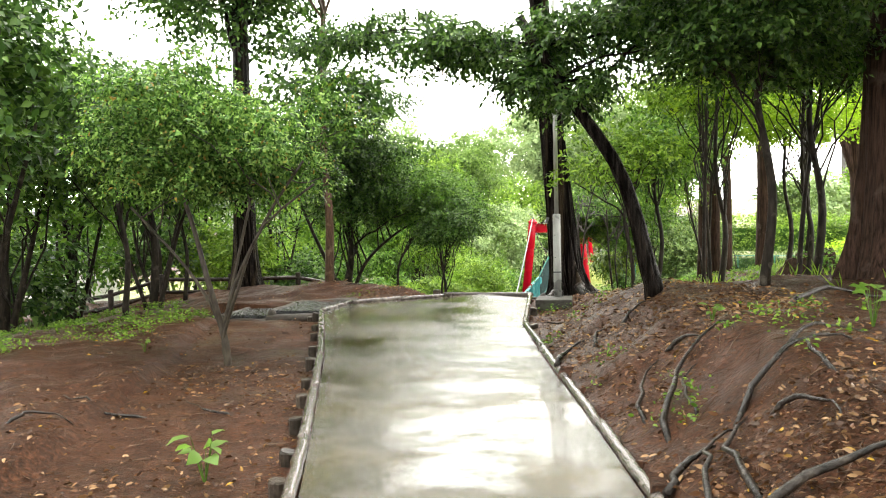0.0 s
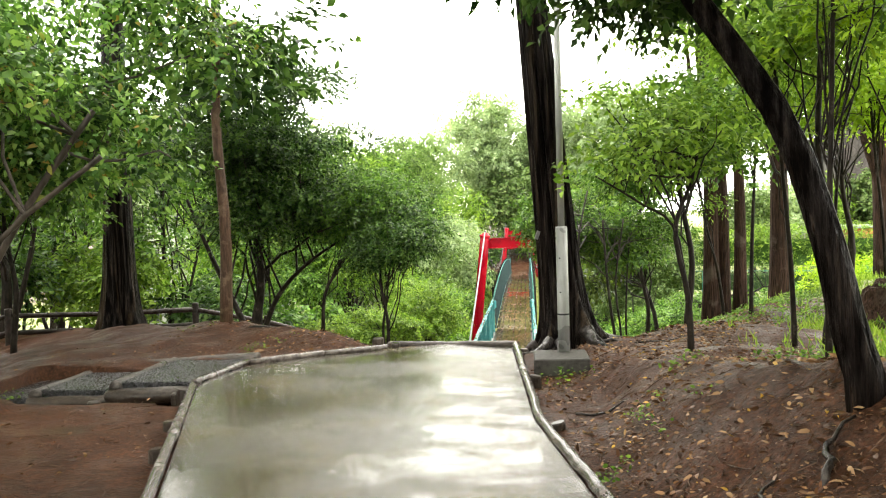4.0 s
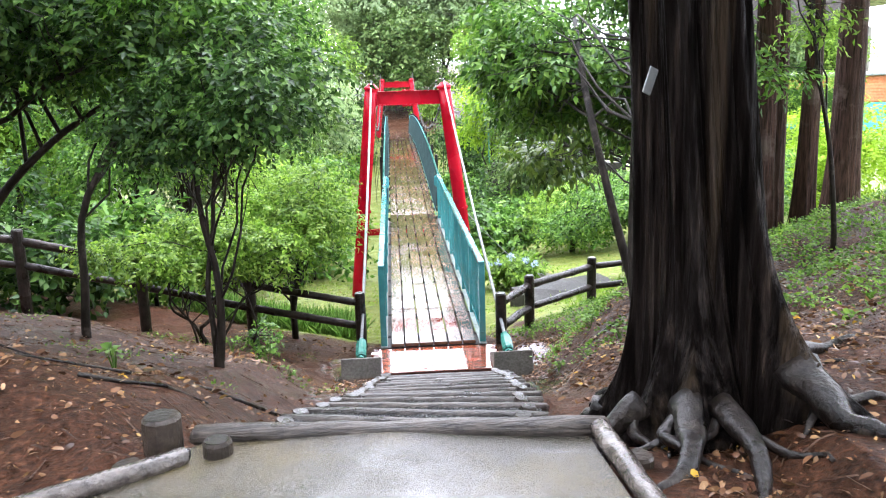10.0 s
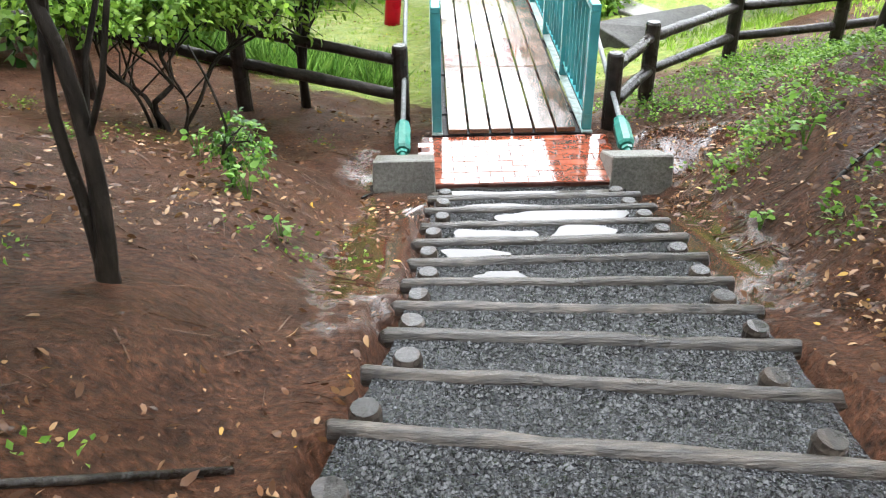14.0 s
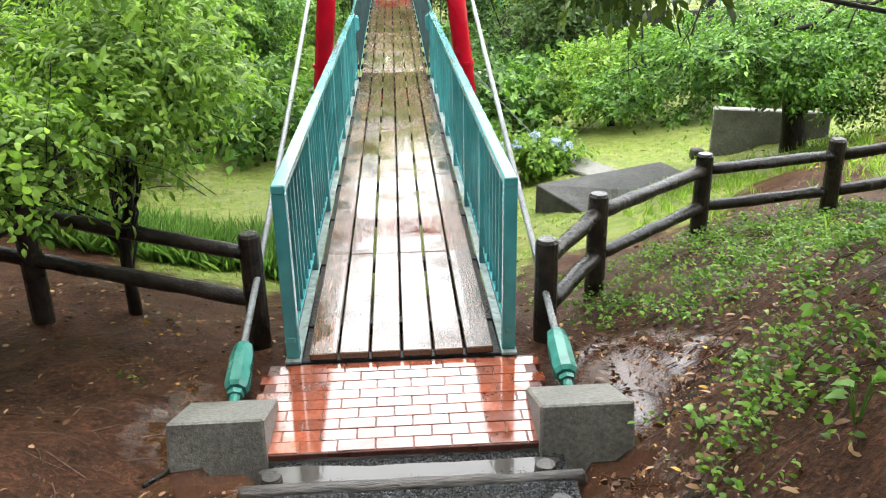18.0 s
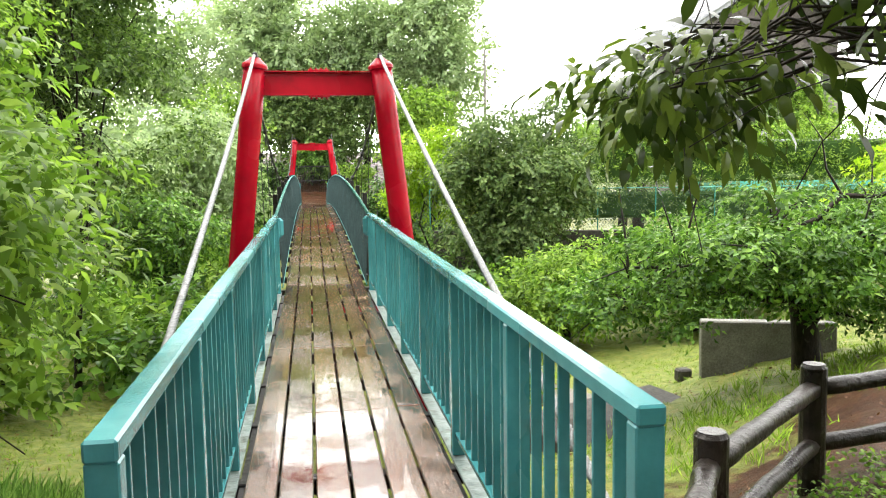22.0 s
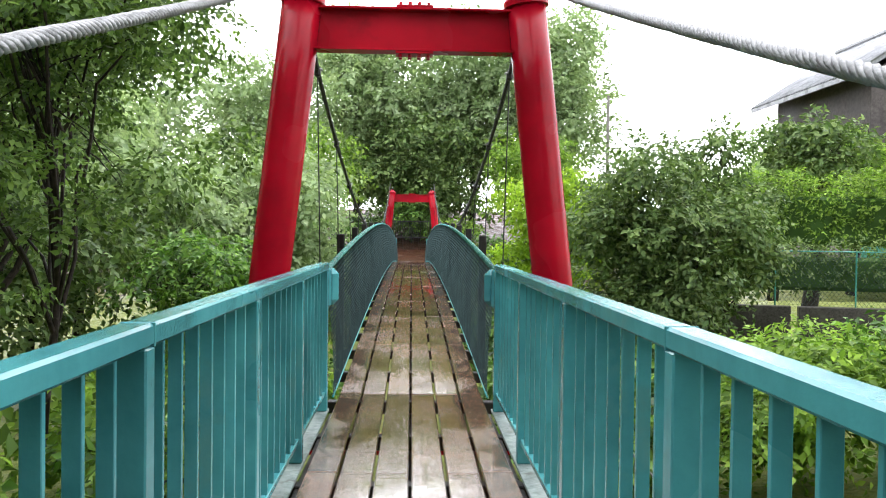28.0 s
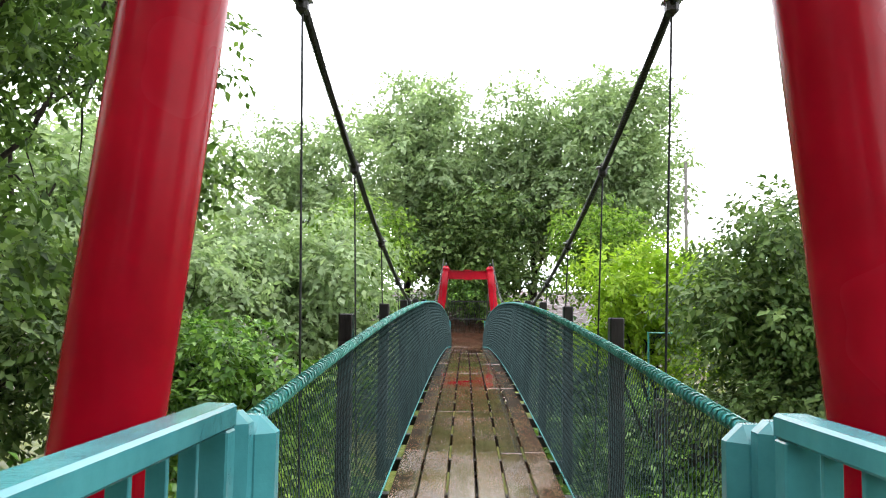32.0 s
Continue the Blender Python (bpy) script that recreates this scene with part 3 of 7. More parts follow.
def axis_lines(lo, hi, step, far):
    dense = list(np.arange(lo, hi + 1e-6, step))
    out, d, v = [], step, hi
    while v < far:
        d *= 1.22
        v += d
        out.append(v)
    back, d, v = [], step, lo
    while v > -far:
        d *= 1.22
        v -= d
        back.append(v)
    return np.array(back[::-1] + dense + out)


def make_ground():
    xs, ys = axis_lines(-9, 9, 0.13, 900), axis_lines(-26, 12, 0.13, 900)
    gx, gy = np.meshgrid(xs, ys)
    gz = height(gx, gy)
    verts = np.stack([gx, gy, gz], -1).reshape(-1, 3)
    nx, ny = len(xs), len(ys)
    idx = np.arange(nx * ny).reshape(ny, nx)
    quads = np.stack([idx[:-1, :-1], idx[:-1, 1:], idx[1:, 1:], idx[1:, :-1]], -1).reshape(-1, 4)
    me = bpy.data.meshes.new("ground")
    me.vertices.add(len(verts))
    me.vertices.foreach_set("co", verts.ravel())
    me.loops.add(quads.size)
    me.loops.foreach_set("vertex_index", quads.ravel().astype(np.int32))
    me.polygons.add(len(quads))
    me.polygons.foreach_set("loop_start", np.arange(0, quads.size, 4, dtype=np.int32))
    me.polygons.foreach_set("use_smooth", np.ones(len(quads), bool))
    at = me.attributes.new("turf", "FLOAT", "POINT")
    at.data.foreach_set("value", turf_amount(gx, gy).ravel().astype(np.float32))
    at = me.attributes.new("wet", "FLOAT", "POINT")
    at.data.foreach_set("value", wet_amount(gx, gy).ravel().astype(np.float32))
    me.materials.append(MAT_SOIL)
    me.update(calc_edges=True)
    me.validate()
    return tagged(new("ground", me), "damp red-brown woodland soil with patches of turf", "ground", kind="structure")


make_ground()


# ---- path ----
def make_path():
    """One slab of wet concrete between the two kerbs."""
    ys = [y for y in np.arange(-32, -7.95, 0.35)] + [-7.88]
    bm = bmesh.new()
    rows = []
    for y in ys:
        a, b = float(edge_x(LEFT_EDGE, y)), float(edge_x(RIGHT_EDGE, y))
        z = 2.24
        last = 0.07 if y == ys[-1] else 0.0
        rows.append([bm.verts.new((a + (b - a) * f, y + 0.06 * (last > 0) + last * (1 - 2 * f), z + 0.012 * math.sin(7 * f + y) - 0.02 * abs(2 * f - 1))) for f in np.linspace(0, 1, 9)])
    for r, s in zip(rows, rows[1:]):
        for k in range(8):
            bm.faces.new((r[k], r[k + 1], s[k + 1], s[k]))
    low = [[bm.verts.new((v.co.x, v.co.y, 1.85)) for v in (r[0], r[-1])] for r in rows]
    for i in range(len(rows) - 1):
        bm.faces.new((rows[i][0], rows[i + 1][0], low[i + 1][0], low[i][0]))
        bm.faces.new((rows[i][-1], low[i][1], low[i + 1][1], rows[i + 1][-1]))
    last = [bm.verts.new((v.co.x, v.co.y, 1.85)) for v in rows[-1]]
    for k in range(8):
        bm.faces.new((rows[-1][k], rows[-1][k + 1], last[k + 1], last[k]))
    ob = part("pavement", bm, MAT_PATH, None, smooth=False)
    tagged(ob, "rain-wet concrete footpath with shallow puddles", "footpath", kind="structure")


make_path()


def make_kerbs():
    rng = random.Random(4)
    for table, label, flip in ((RIGHT_EDGE, "wet imitation-log kerb along the path's bank side", 1), (LEFT_EDGE, "weathered imitation-log kerb with pegs along the path", -1)):
        kerb = thing("log_kerb", (0, 0, 0), label, "kerb", "path kerbs", "structure")
        pts = [Vector((x, y, 0)) for y, x in table]
        for a, b in zip(pts, pts[1:]):
            d = b - a
            count = max(1, round(d.length / 1.95))
            for i in range(count):
                p, q = a + d * (i / count), a + d * ((i + 1) / count)
                me = log_mesh("log", (q - p).length + 0.01, 0.043, MAT_CURB, 10, 0.07, rng.randint(0, 999))
                side = Vector((-(q - p).y, (q - p).x, 0)).normalized() * (-0.05 if flip > 0 else 0.05)
                if flip < 0 and b.y > -8.7:
                    side = side * 0.7
                off = Vector((0, 0, 2.232 + rng.uniform(-0.006, 0.006)))
                put("log", me, kerb, along_x(p + side + off, q + side + off))
                put("peg", peg_mesh("peg", 0.062, 0.34, MAT_PEG, rng.randint(0, 99)), kerb,
                    Matrix.Translation(q + side * 2.9 - (q - p).normalized() * 0.22 + Vector((0, 0, 1.86 + rng.uniform(0, 0.08)))))
                if flip < 0:
                    put("peg", peg_mesh("peg", 0.06, 0.36, MAT_PEG, rng.randint(0, 99)), kerb,
                        Matrix.Translation(p + side * 2.9 + (q - p) * 0.34 + Vector((0, 0, 1.82 + rng.uniform(0, 0.08)))))


make_kerbs()


def make_corner_pegs():
    """Two stout posts where the kerb meets the first step."""
    for x, y, r, top in ((-1.52, -7.71, 0.085, 2.33), (-1.25, -7.88, 0.062, 2.28)):
        post = thing("kerb_post", (x, y, 1.95), "short round wooden post at the corner of the kerb", "post", "kerb posts")
        peg = put("shaft", peg_mesh("shaft", r, top - 1.95, MAT_PEG, 5), post)
        cap = bmesh.new()
        bmesh.ops.create_circle(cap, cap_ends=True, radius=r * 0.82, segments=12, matrix=Matrix.Translation((0, 0, top - 1.95 + 0.003)))
        part("post_top", cap, MAT_LOGEND, peg)


make_corner_pegs()


# ---- steps down to the bridge ----
def tread_z(z0, z1, g):
    """The gravel slopes down a little from one log to the next."""
    slope = 0.25 if z0 < 0.82 else 1.0
    return z1 - 0.022 + slope * max(0.0, (z0 - z1) - 0.035) * (1 - g) ** 1.3


def make_stairs():
    rng = random.Random(9)
    stairs = thing("garden_steps", (0, -4.5, 1.0), "log-edged garden steps filled with dark wet gravel", "steps", kind="structure")
    base = Vector((0, -4.5, 1.0))
    edges = [(-7.79, 2.27, 0.07)]
    for i, y in enumerate(STEP_Y):
        edges.append((y, float(stair_z(y)), 0.22 * max(0.0, 1 - i / 9)))
    for i, (y, z, skew) in enumerate(edges):
        a = Vector((float(stair_left(y)) - 0.05, y + skew, z - 0.034)) - base
        b = Vector((float(stair_right(y)) + 0.05, y - skew, z - 0.034)) - base
        r = 0.044 if i == 0 else rng.uniform(0.036, 0.043)
        put("log", log_mesh("log", (b - a).length, r, MAT_LOG, 12, 0.07, i + 3), stairs, along_x(a, b))
        if i:
            for f in (0.085 + rng.uniform(-0.02, 0.02), 0.9 + rng.uniform(-0.02, 0.03)):
                p = a.lerp(b, f) + Vector((0, -0.02 + 0.105, -0.185 + rng.uniform(0.0, 0.025)))
                peg = put("peg", peg_mesh("peg", rng.uniform(0.052, 0.06), 0.21, MAT_PEG, i * 7 + int(f * 9)), stairs, Matrix.Translation(p))
                cap = bmesh.new()
                bmesh.ops.create_circle(cap, cap_ends=True, radius=0.046, segments=12, matrix=Matrix.Translation((0, 0, 0.213)))
                part("peg_top", cap, MAT_LOGEND, peg)
    for i in range(len(edges) - 1):
        (y0, z0, s0), (y1, z1, s1) = edges[i], edges[i + 1]
        bm = bmesh.new()
        n = 14
        top = []
        for k in range(n + 1):
            f = k / n
            ya, yb = y0 + s0 * (1 - 2 * f) + 0.03, y1 + s1 * (1 - 2 * f) - 0.02
            xa = float(stair_left(y0)) * (1 - f) + float(stair_right(y0)) * f
            xb = float(stair_left(y1)) * (1 - f) + float(stair_right(y1)) * f
            top.append([bm.verts.new((xa, ya - 0.012, z0 - 0.045))] + [bm.verts.new((xa + (xb - xa) * g, ya + (yb - ya) * g, tread_z(z0, z1, g) + rng.uniform(-0.005, 0.005))) for g in (0, 0.25, 0.5, 0.75, 1)])
        for r, s in zip(top, top[1:]):
            for g in range(5):
                bm.faces.new((r[g], s[g], s[g + 1], r[g + 1]))
        for v in bm.verts:
            v.co -= base
        part("tread", bm, MAT_GRAVEL, stairs, "dark wet gravel tread")
    # loose stones of the treads
    nprng = np.random.RandomState(5)
    verts, faces = [], []
    shape = np.array([(1, 0, 0), (0.3, 0.9, 0), (-0.8, 0.5, 0), (-0.7, -0.6, 0), (0.4, -0.9, 0), (0.1, 0, 0.75)])
    for i in range(len(edges) - 1):
        (y0, z0, s0), (y1, z1, s1) = edges[i], edges[i + 1]
        for _ in range(1500):
            f, g = nprng.uniform(0.02, 0.98), nprng.uniform(0.1, 0.88)
            y = y0 + s0 * (1 - 2 * f) + (y1 + s1 * (1 - 2 * f) - y0 - s0 * (1 - 2 * f)) * g
            yc = y0 + (y1 - y0) * g
            x = float(stair_left(yc)) * (1 - f) + float(stair_right(yc)) * f
            a, s = nprng.uniform(0, 6.28), nprng.uniform(0.006, 0.013)
            c, sn = math.cos(a) * s, math.sin(a) * s
            k = len(verts)
            for px, py, pz in shape:
                verts.append((x + px * c - py * sn - base.x, y + px * sn + py * c - base.y, tread_z(z0, z1, g) + 0.004 + pz * s - base.z))
            faces += [(k, k + 1, k + 5), (k + 1, k + 2, k + 5), (k + 2, k + 3, k + 5), (k + 3, k + 4, k + 5), (k + 4, k, k + 5)]
    tagged(put("gravel", mesh_of("gravel", verts, faces, MAT_PEBBLE), stairs), "loose dark wet gravel", kind="stuff")


make_stairs()


def make_puddles():
    """Rainwater standing on the lower treads."""
    rng = random.Random(3)
    m, n, l, p = nodes_of("standing_rainwater")
    p.inputs["Base Color"].default_value, p.inputs["Roughness"].default_value = (0.05, 0.042, 0.035, 1), 0.03
    p.inputs["Specular IOR Level"].default_value, p.inputs["Coat Weight"].default_value, p.inputs["Coat Roughness"].default_value = 0.5, 0.0, 0.02
    b = n.new("ShaderNodeBump")
    b.inputs["Strength"].default_value, b.inputs["Distance"].default_value = 0.06, 0.01
    l.new(noise_tex(n, l, 45, 2), b.inputs["Height"])
    l.new(b.outputs[0], p.inputs["Normal"])
    spots = [(-0.40, -3.47, 0.13, 0.09), (-0.5, -3.03, 0.20, 0.10), (-0.38, -2.58, 0.24, 0.15), (0.22, -2.59, 0.27, 0.14), (0.22, -2.11, 0.5, 0.16), (-0.2, -1.66, 0.3, 0.10), (0.02, -1.2, 0.66, 0.15)]
    for x, y, rx, ry in spots:
        i = next(k for k, s in enumerate(STEP_Y) if s > y)
        zprev = float(stair_z(STEP_Y[i - 1])) if i else 2.2
        z = tread_z(zprev, float(stair_z(STEP_Y[i])), 0.45) + 0.008
        q = [rng.uniform(0, 6.28) for _ in range(4)]
        pts = []
        for a in np.linspace(0, 2 * math.pi, 49)[:-1]:
            lobe = 1 + 0.16 * math.sin(2 * a + q[0]) + 0.12 * math.sin(3 * a + q[1]) + 0.06 * math.sin(6 * a + q[2]) + 0.02 * math.sin(11 * a + q[3])
            c, sn = math.cos(a), math.sin(a)
            pts.append((x + rx * lobe * math.copysign(abs(c) ** 0.7, c), y + ry * lobe * math.copysign(abs(sn) ** 0.6, sn), z))
        tagged(new("puddle", mesh_of("puddle", pts, [tuple(range(48))], m)), "shallow rain puddle on a gravel tread", "puddle", "rain puddles")


make_puddles()


# ---- bridge ----
def deck_z(y):
    y = np.asarray(y, float)
    arch = 0.03 + 0.44 * (1 - ((y - 27.0) / 16.4) ** 2)
    return np.where((y > 10.6) & (y < 43.4), arch, np.interp(y, [0, 10.6, 43.4, 50], [0.03, 0.03, 0.03, 0.03]))


def rope_z(y):
    return deck_z(y) + 1.02 + 0.18 * (1 - ((np.asarray(y, float) - 27) / 16.4) ** 2)


DECK_END, SPAN_A, SPAN_B = 52.0, 10.75, 43.3


def make_deck():
    rng = random.Random(12)
    deck = thing("bridge_deck", (0, 0, 0), "rain-wet brown plank deck of the footbridge", "bridge deck", kind="structure")
    widths = (0.178, 0.188, 0.188, 0.188, 0.188, 0.178)
    gap = 0.017
    total = sum(widths) + gap * 5
    meshes = {}
    for c, w in enumerate(widths):
        x = -total / 2 + sum(widths[:c]) + gap * c + w / 2
        outer = c in (0, 5)
        joints = [0.0, 1.72] if not outer else [0.0, 1.76]
        step = 2.28
        y = joints[-1] + (0.0 if not outer else 0.0)
        while y < DECK_END - 0.3:
            y += step
            joints.append(min(y, DECK_END))
        for a, b in zip(joints, joints[1:]):
            length = b - a - 0.008
            key = (round(w, 3), round(length, 2))
            if key not in meshes:
                bm = box((w, length, 0.05), (0, 0, -0.025), 0.006)
                me = bpy.data.meshes.new("plank")
                bm.to_mesh(me)
                bm.free()
                me.materials.append(MAT_DECK)
                meshes[key] = me
            za, zb = float(deck_z(a)), float(deck_z(b))
            m = Matrix.Translation((x, (a + b) / 2, (za + zb) / 2 + rng.uniform(-0.003, 0.003))) @ Matrix.Rotation(math.atan2(zb - za, b - a), 4, "X") @ Matrix.Rotation(rng.uniform(-0.006, 0.006), 4, "Y")
            put("plank", meshes[key], deck, m)
    for y in [0.06] + list(np.arange(0.58, DECK_END, 1.14)):
        bm = box((1.5, 0.10, 0.10), (0, y, float(deck_z(y)) - 0.108), 0.006)
        part("cross_beam", bm, MAT_BLACKWOOD, deck)
    for x in (-0.42, 0.0, 0.42):
        pts = [(x, y, float(deck_z(y)) - 0.22) for y in np.linspace(0.05, DECK_END, 40)]
        part_me = tubes_mesh("girder", [(pts, [0.06] * 40)], MAT_BLACKWOOD, 4, False)
        put("girder", part_me, deck)
    for x in (-0.7, 0.7):
        bm = box((0.10, 10.5, 0.02), (x * 1.0, 5.22, 0.0 - 0.012), 0.003)
        # Added black filler darkens the plank-edge gap and hides the strut below.
        part("black_gap_filler", box((0.05, 10.5, 0.14), (x * 0.893, 5.22, -0.115), 0.004), MAT_BLACKWOOD, deck)
        part("edge_plate", bm, MAT_PLATE, deck, "pale weathered steel edge plate")
    # nail heads in rows over the cross beams
    v, f = [], []
    for y in [0.06] + list(np.arange(0.62, 32, 1.14)):
        x = -total / 2
        for w in widths:
            for q in (0.25, 0.75):
                k, px, z = len(v), x + w * q, float(deck_z(y)) + 0.0035
                v += [(px + 0.006 * math.cos(a), y + 0.006 * math.sin(a), z) for a in np.linspace(0, 2 * math.pi, 7)[:-1]]
                f.append(tuple(range(k, k + 6)))
            x += w + gap
    tagged(put("nail_heads", mesh_of("nail_heads", v, f, MAT_STEEL), deck), "rows of bright nail heads", kind="stuff")


make_deck()


def make_bricks():
    pad = thing("brick_landing", (0, -0.5, 0), "wet red brick landing at the bridge's foot", "paving", kind="structure")
    part("bed", box((1.70, 0.98, 0.12), (0, 0.0, -0.0955), 0.004), MAT_MORTAR, pad)
    bm = box((0.203, 0.100, 0.05), (0, 0, 0), 0.003)
    me = bpy.data.meshes.new("brick")
    bm.to_mesh(me)
    bm.free()
    me.materials.append(MAT_BRICK)
    half = bpy.data.meshes.new("half_brick")
    bm = box((0.099, 0.100, 0.05), (0, 0, 0), 0.003)
    bm.to_mesh(half)
    bm.free()
    half.materials.append(MAT_BRICK)
    rng = random.Random(2)
    for r in range(9):
        y = -0.43 + r * 0.105
        shift = 0.0 if r % 2 else 0.104
        for k in range(8):
            x = -0.78 + k * 0.208 + shift
            if abs(x) < 0.80:
                put("brick", me, pad, Matrix.Translation((x, y, -0.055 + rng.uniform(-0.0015, 0.0015))) @ Matrix.Rotation(rng.uniform(-0.006, 0.006), 4, "Z"))
        if r % 2 == 0:
            put("brick", half, pad, Matrix.Translation((-0.832 + 0.104, y, -0.055)))


make_bricks()


def make_railings():
    """Teal steel railing panels over the bridge's near approach, one each side, in three lengths."""
    height_, length = 1.17, 10.42
    for side in (-1, 1):
        rail = thing("bridge_railing", (side * 0.7, 0, 0), "teal painted steel railing, wet, beside the bridge deck", "railing", "bridge railings")
        part("top_rail", box((0.085, length, 0.06), (0, length / 2, height_ - 0.03), 0.008), MAT_TEAL, rail)
        part("bottom_rail", box((0.05, length, 0.035), (0, length / 2, 0.135), 0.004), MAT_TEAL, rail)
        posts = [0.045 + k * (length - 0.09) / 7 for k in range(8)]
        post_me = bpy.data.meshes.new("post")
        bm = box((0.085, 0.07, height_ - 0.06), (0, 0, (height_ - 0.06) / 2), 0.005)
        bm.to_mesh(post_me)
        bm.free()
        post_me.materials.append(MAT_TEAL)
        bal_me = bpy.data.meshes.new("baluster")
        bm = box((0.042, 0.018, height_ - 0.205), (0, 0, 0.15 + (height_ - 0.205) / 2), 0.002)
        bm.to_mesh(bal_me)
        bm.free()
        bal_me.materials.append(MAT_TEAL)
        for y in posts:
            put("post", post_me, rail, Matrix.Translation((0, y, 0)))
        for a, b in zip(posts, posts[1:]):
            n = 8
            for k in range(1, n):
                put("baluster", bal_me, rail, Matrix.Translation((0, a + (b - a) * k / n, 0)))
        for y in (posts[2] + 0.03, posts[4] + 0.03):
            part("rail_joint", box((0.089, 0.012, 0.064), (0, y, height_ - 0.03), 0.002), MAT_TEAL, rail)
        part("foot", box((0.1, 0.11, 0.07), (0, 0.05, -0.04), 0.004), MAT_FOOT, rail, "black foot under the end post")
        # the padded box that takes the end of the net rope
        bm = box((0.11, 0.11, 0.34), (0, length + 0.09, height_ - 0.2), 0.03)
        add_box(bm, (0.15, 0.13, 0.30), (-side * 0.03, length + 0.18, height_ - 0.2), 0.045)
        part("end_bracket", bm, MAT_TEAL, rail, "rounded teal bracket holding the net rope")


make_railings()


def make_net():
    """Netting on dark posts over the suspended span, with a bound rope along its top."""
    y0, y1 = 10.66, 42.9
    for side in (-1, 1):
        net = thing("safety_net", (side * 0.74, 0, 0), "knotted safety netting hung between a teal rope and the deck", "net", "bridge nets")
        ys = np.linspace(y0, y1, 90)
        top = [(0, y, float(rope_z(y))) for y in ys]
        low = [(-side * 0.10, y, float(deck_z(y)) + 0.02) for y in ys]
        put("top_rope", tubes_mesh("top_rope", [(top, [0.019] * 90)], MAT_TEALROPE, 8), net, None, "teal rope with spiral lashing")
        put("bottom_rope", tubes_mesh("bottom_rope", [(low, [0.009] * 90)], MAT_TEALROPE, 6), net)
        # lashing turns round the rope, close together where they can be seen
        runs = []
        turns = int((20 - y0) / 0.05)
        pts = []
        for k in range(turns * 8):
            y = y0 + k * 0.05 / 8
            a = 2 * math.pi * k / 8
            pts.append((0.024 * math.cos(a), y, float(rope_z(y)) + 0.024 * math.sin(a)))
        runs.append((pts, [0.005] * len(pts)))
        put("lashing", tubes_mesh("lashing", runs, MAT_GREENM, 4, False), net, None, "dark green lashing cord")
        verts, faces = [], []

        def strand(a, b, w):
            d = (b - a).normalized()
            u = d.cross(Vector((1, 0, 0))).normalized() * w
            x = Vector((w, 0, 0))
            k = len(verts)
            for p in (a, b):
                verts.extend([p + u, p - u * 0.5 + x, p - u * 0.5 - x])
            faces.extend([(k, k + 1, k + 4, k + 3), (k + 1, k + 2, k + 5, k + 4), (k + 2, k, k + 3, k + 5)])

        def at(y, f):
            y = min(max(y, y0), y1)
            zt, zl = float(rope_z(y)) - 0.01, float(deck_z(y)) + 0.02
            return Vector((-side * (0.10 * (1 - f) + 0.03 * math.sin(math.pi * f)), y, zl + (zt - zl) * f))

        pitch = 0.05
        for lean in (0.62, -0.62):
            y = y0 - 0.7
            while y < y1 + 0.7:
                w = 0.0016 if y < 18 else 0.002
                ya, yb = y, y + lean * 1.1
                prev = None
                for f in (0.0, 0.25, 0.5, 0.75, 1.0):
                    yy = ya + (yb - ya) * f
                    p = at(yy, f) if y0 <= yy <= y1 else None
                    if prev is not None and p is not None:
                        strand(prev, p, w)
                    prev = p
                y += pitch if y < 22 else pitch * 1.4
        tagged(put("mesh", mesh_of("mesh", verts, faces, MAT_NET), net), "fine grey-green diamond mesh", kind="stuff")
        post_y = [13.4, 15.75, 18.1, 20.45, 22.8, 25.15, 27.5, 29.85, 32.2, 34.55, 36.9, 39.25, 41.6]
        for y in post_y:
            z = float(deck_z(y))
            part("post", box((0.085, 0.10, 1.45 + 0.1), (side * 0.08, y, z + 0.455), 0.008), MAT_BLACKWOOD, net, "black square timber post")
        for y in (y0, y1):
            if y > 20:
                part("end_post", box((0.08, 0.09, 1.15), (0, y, float(deck_z(y)) + 0.55), 0.006), MAT_TEAL, net, "teal end post")


make_net()


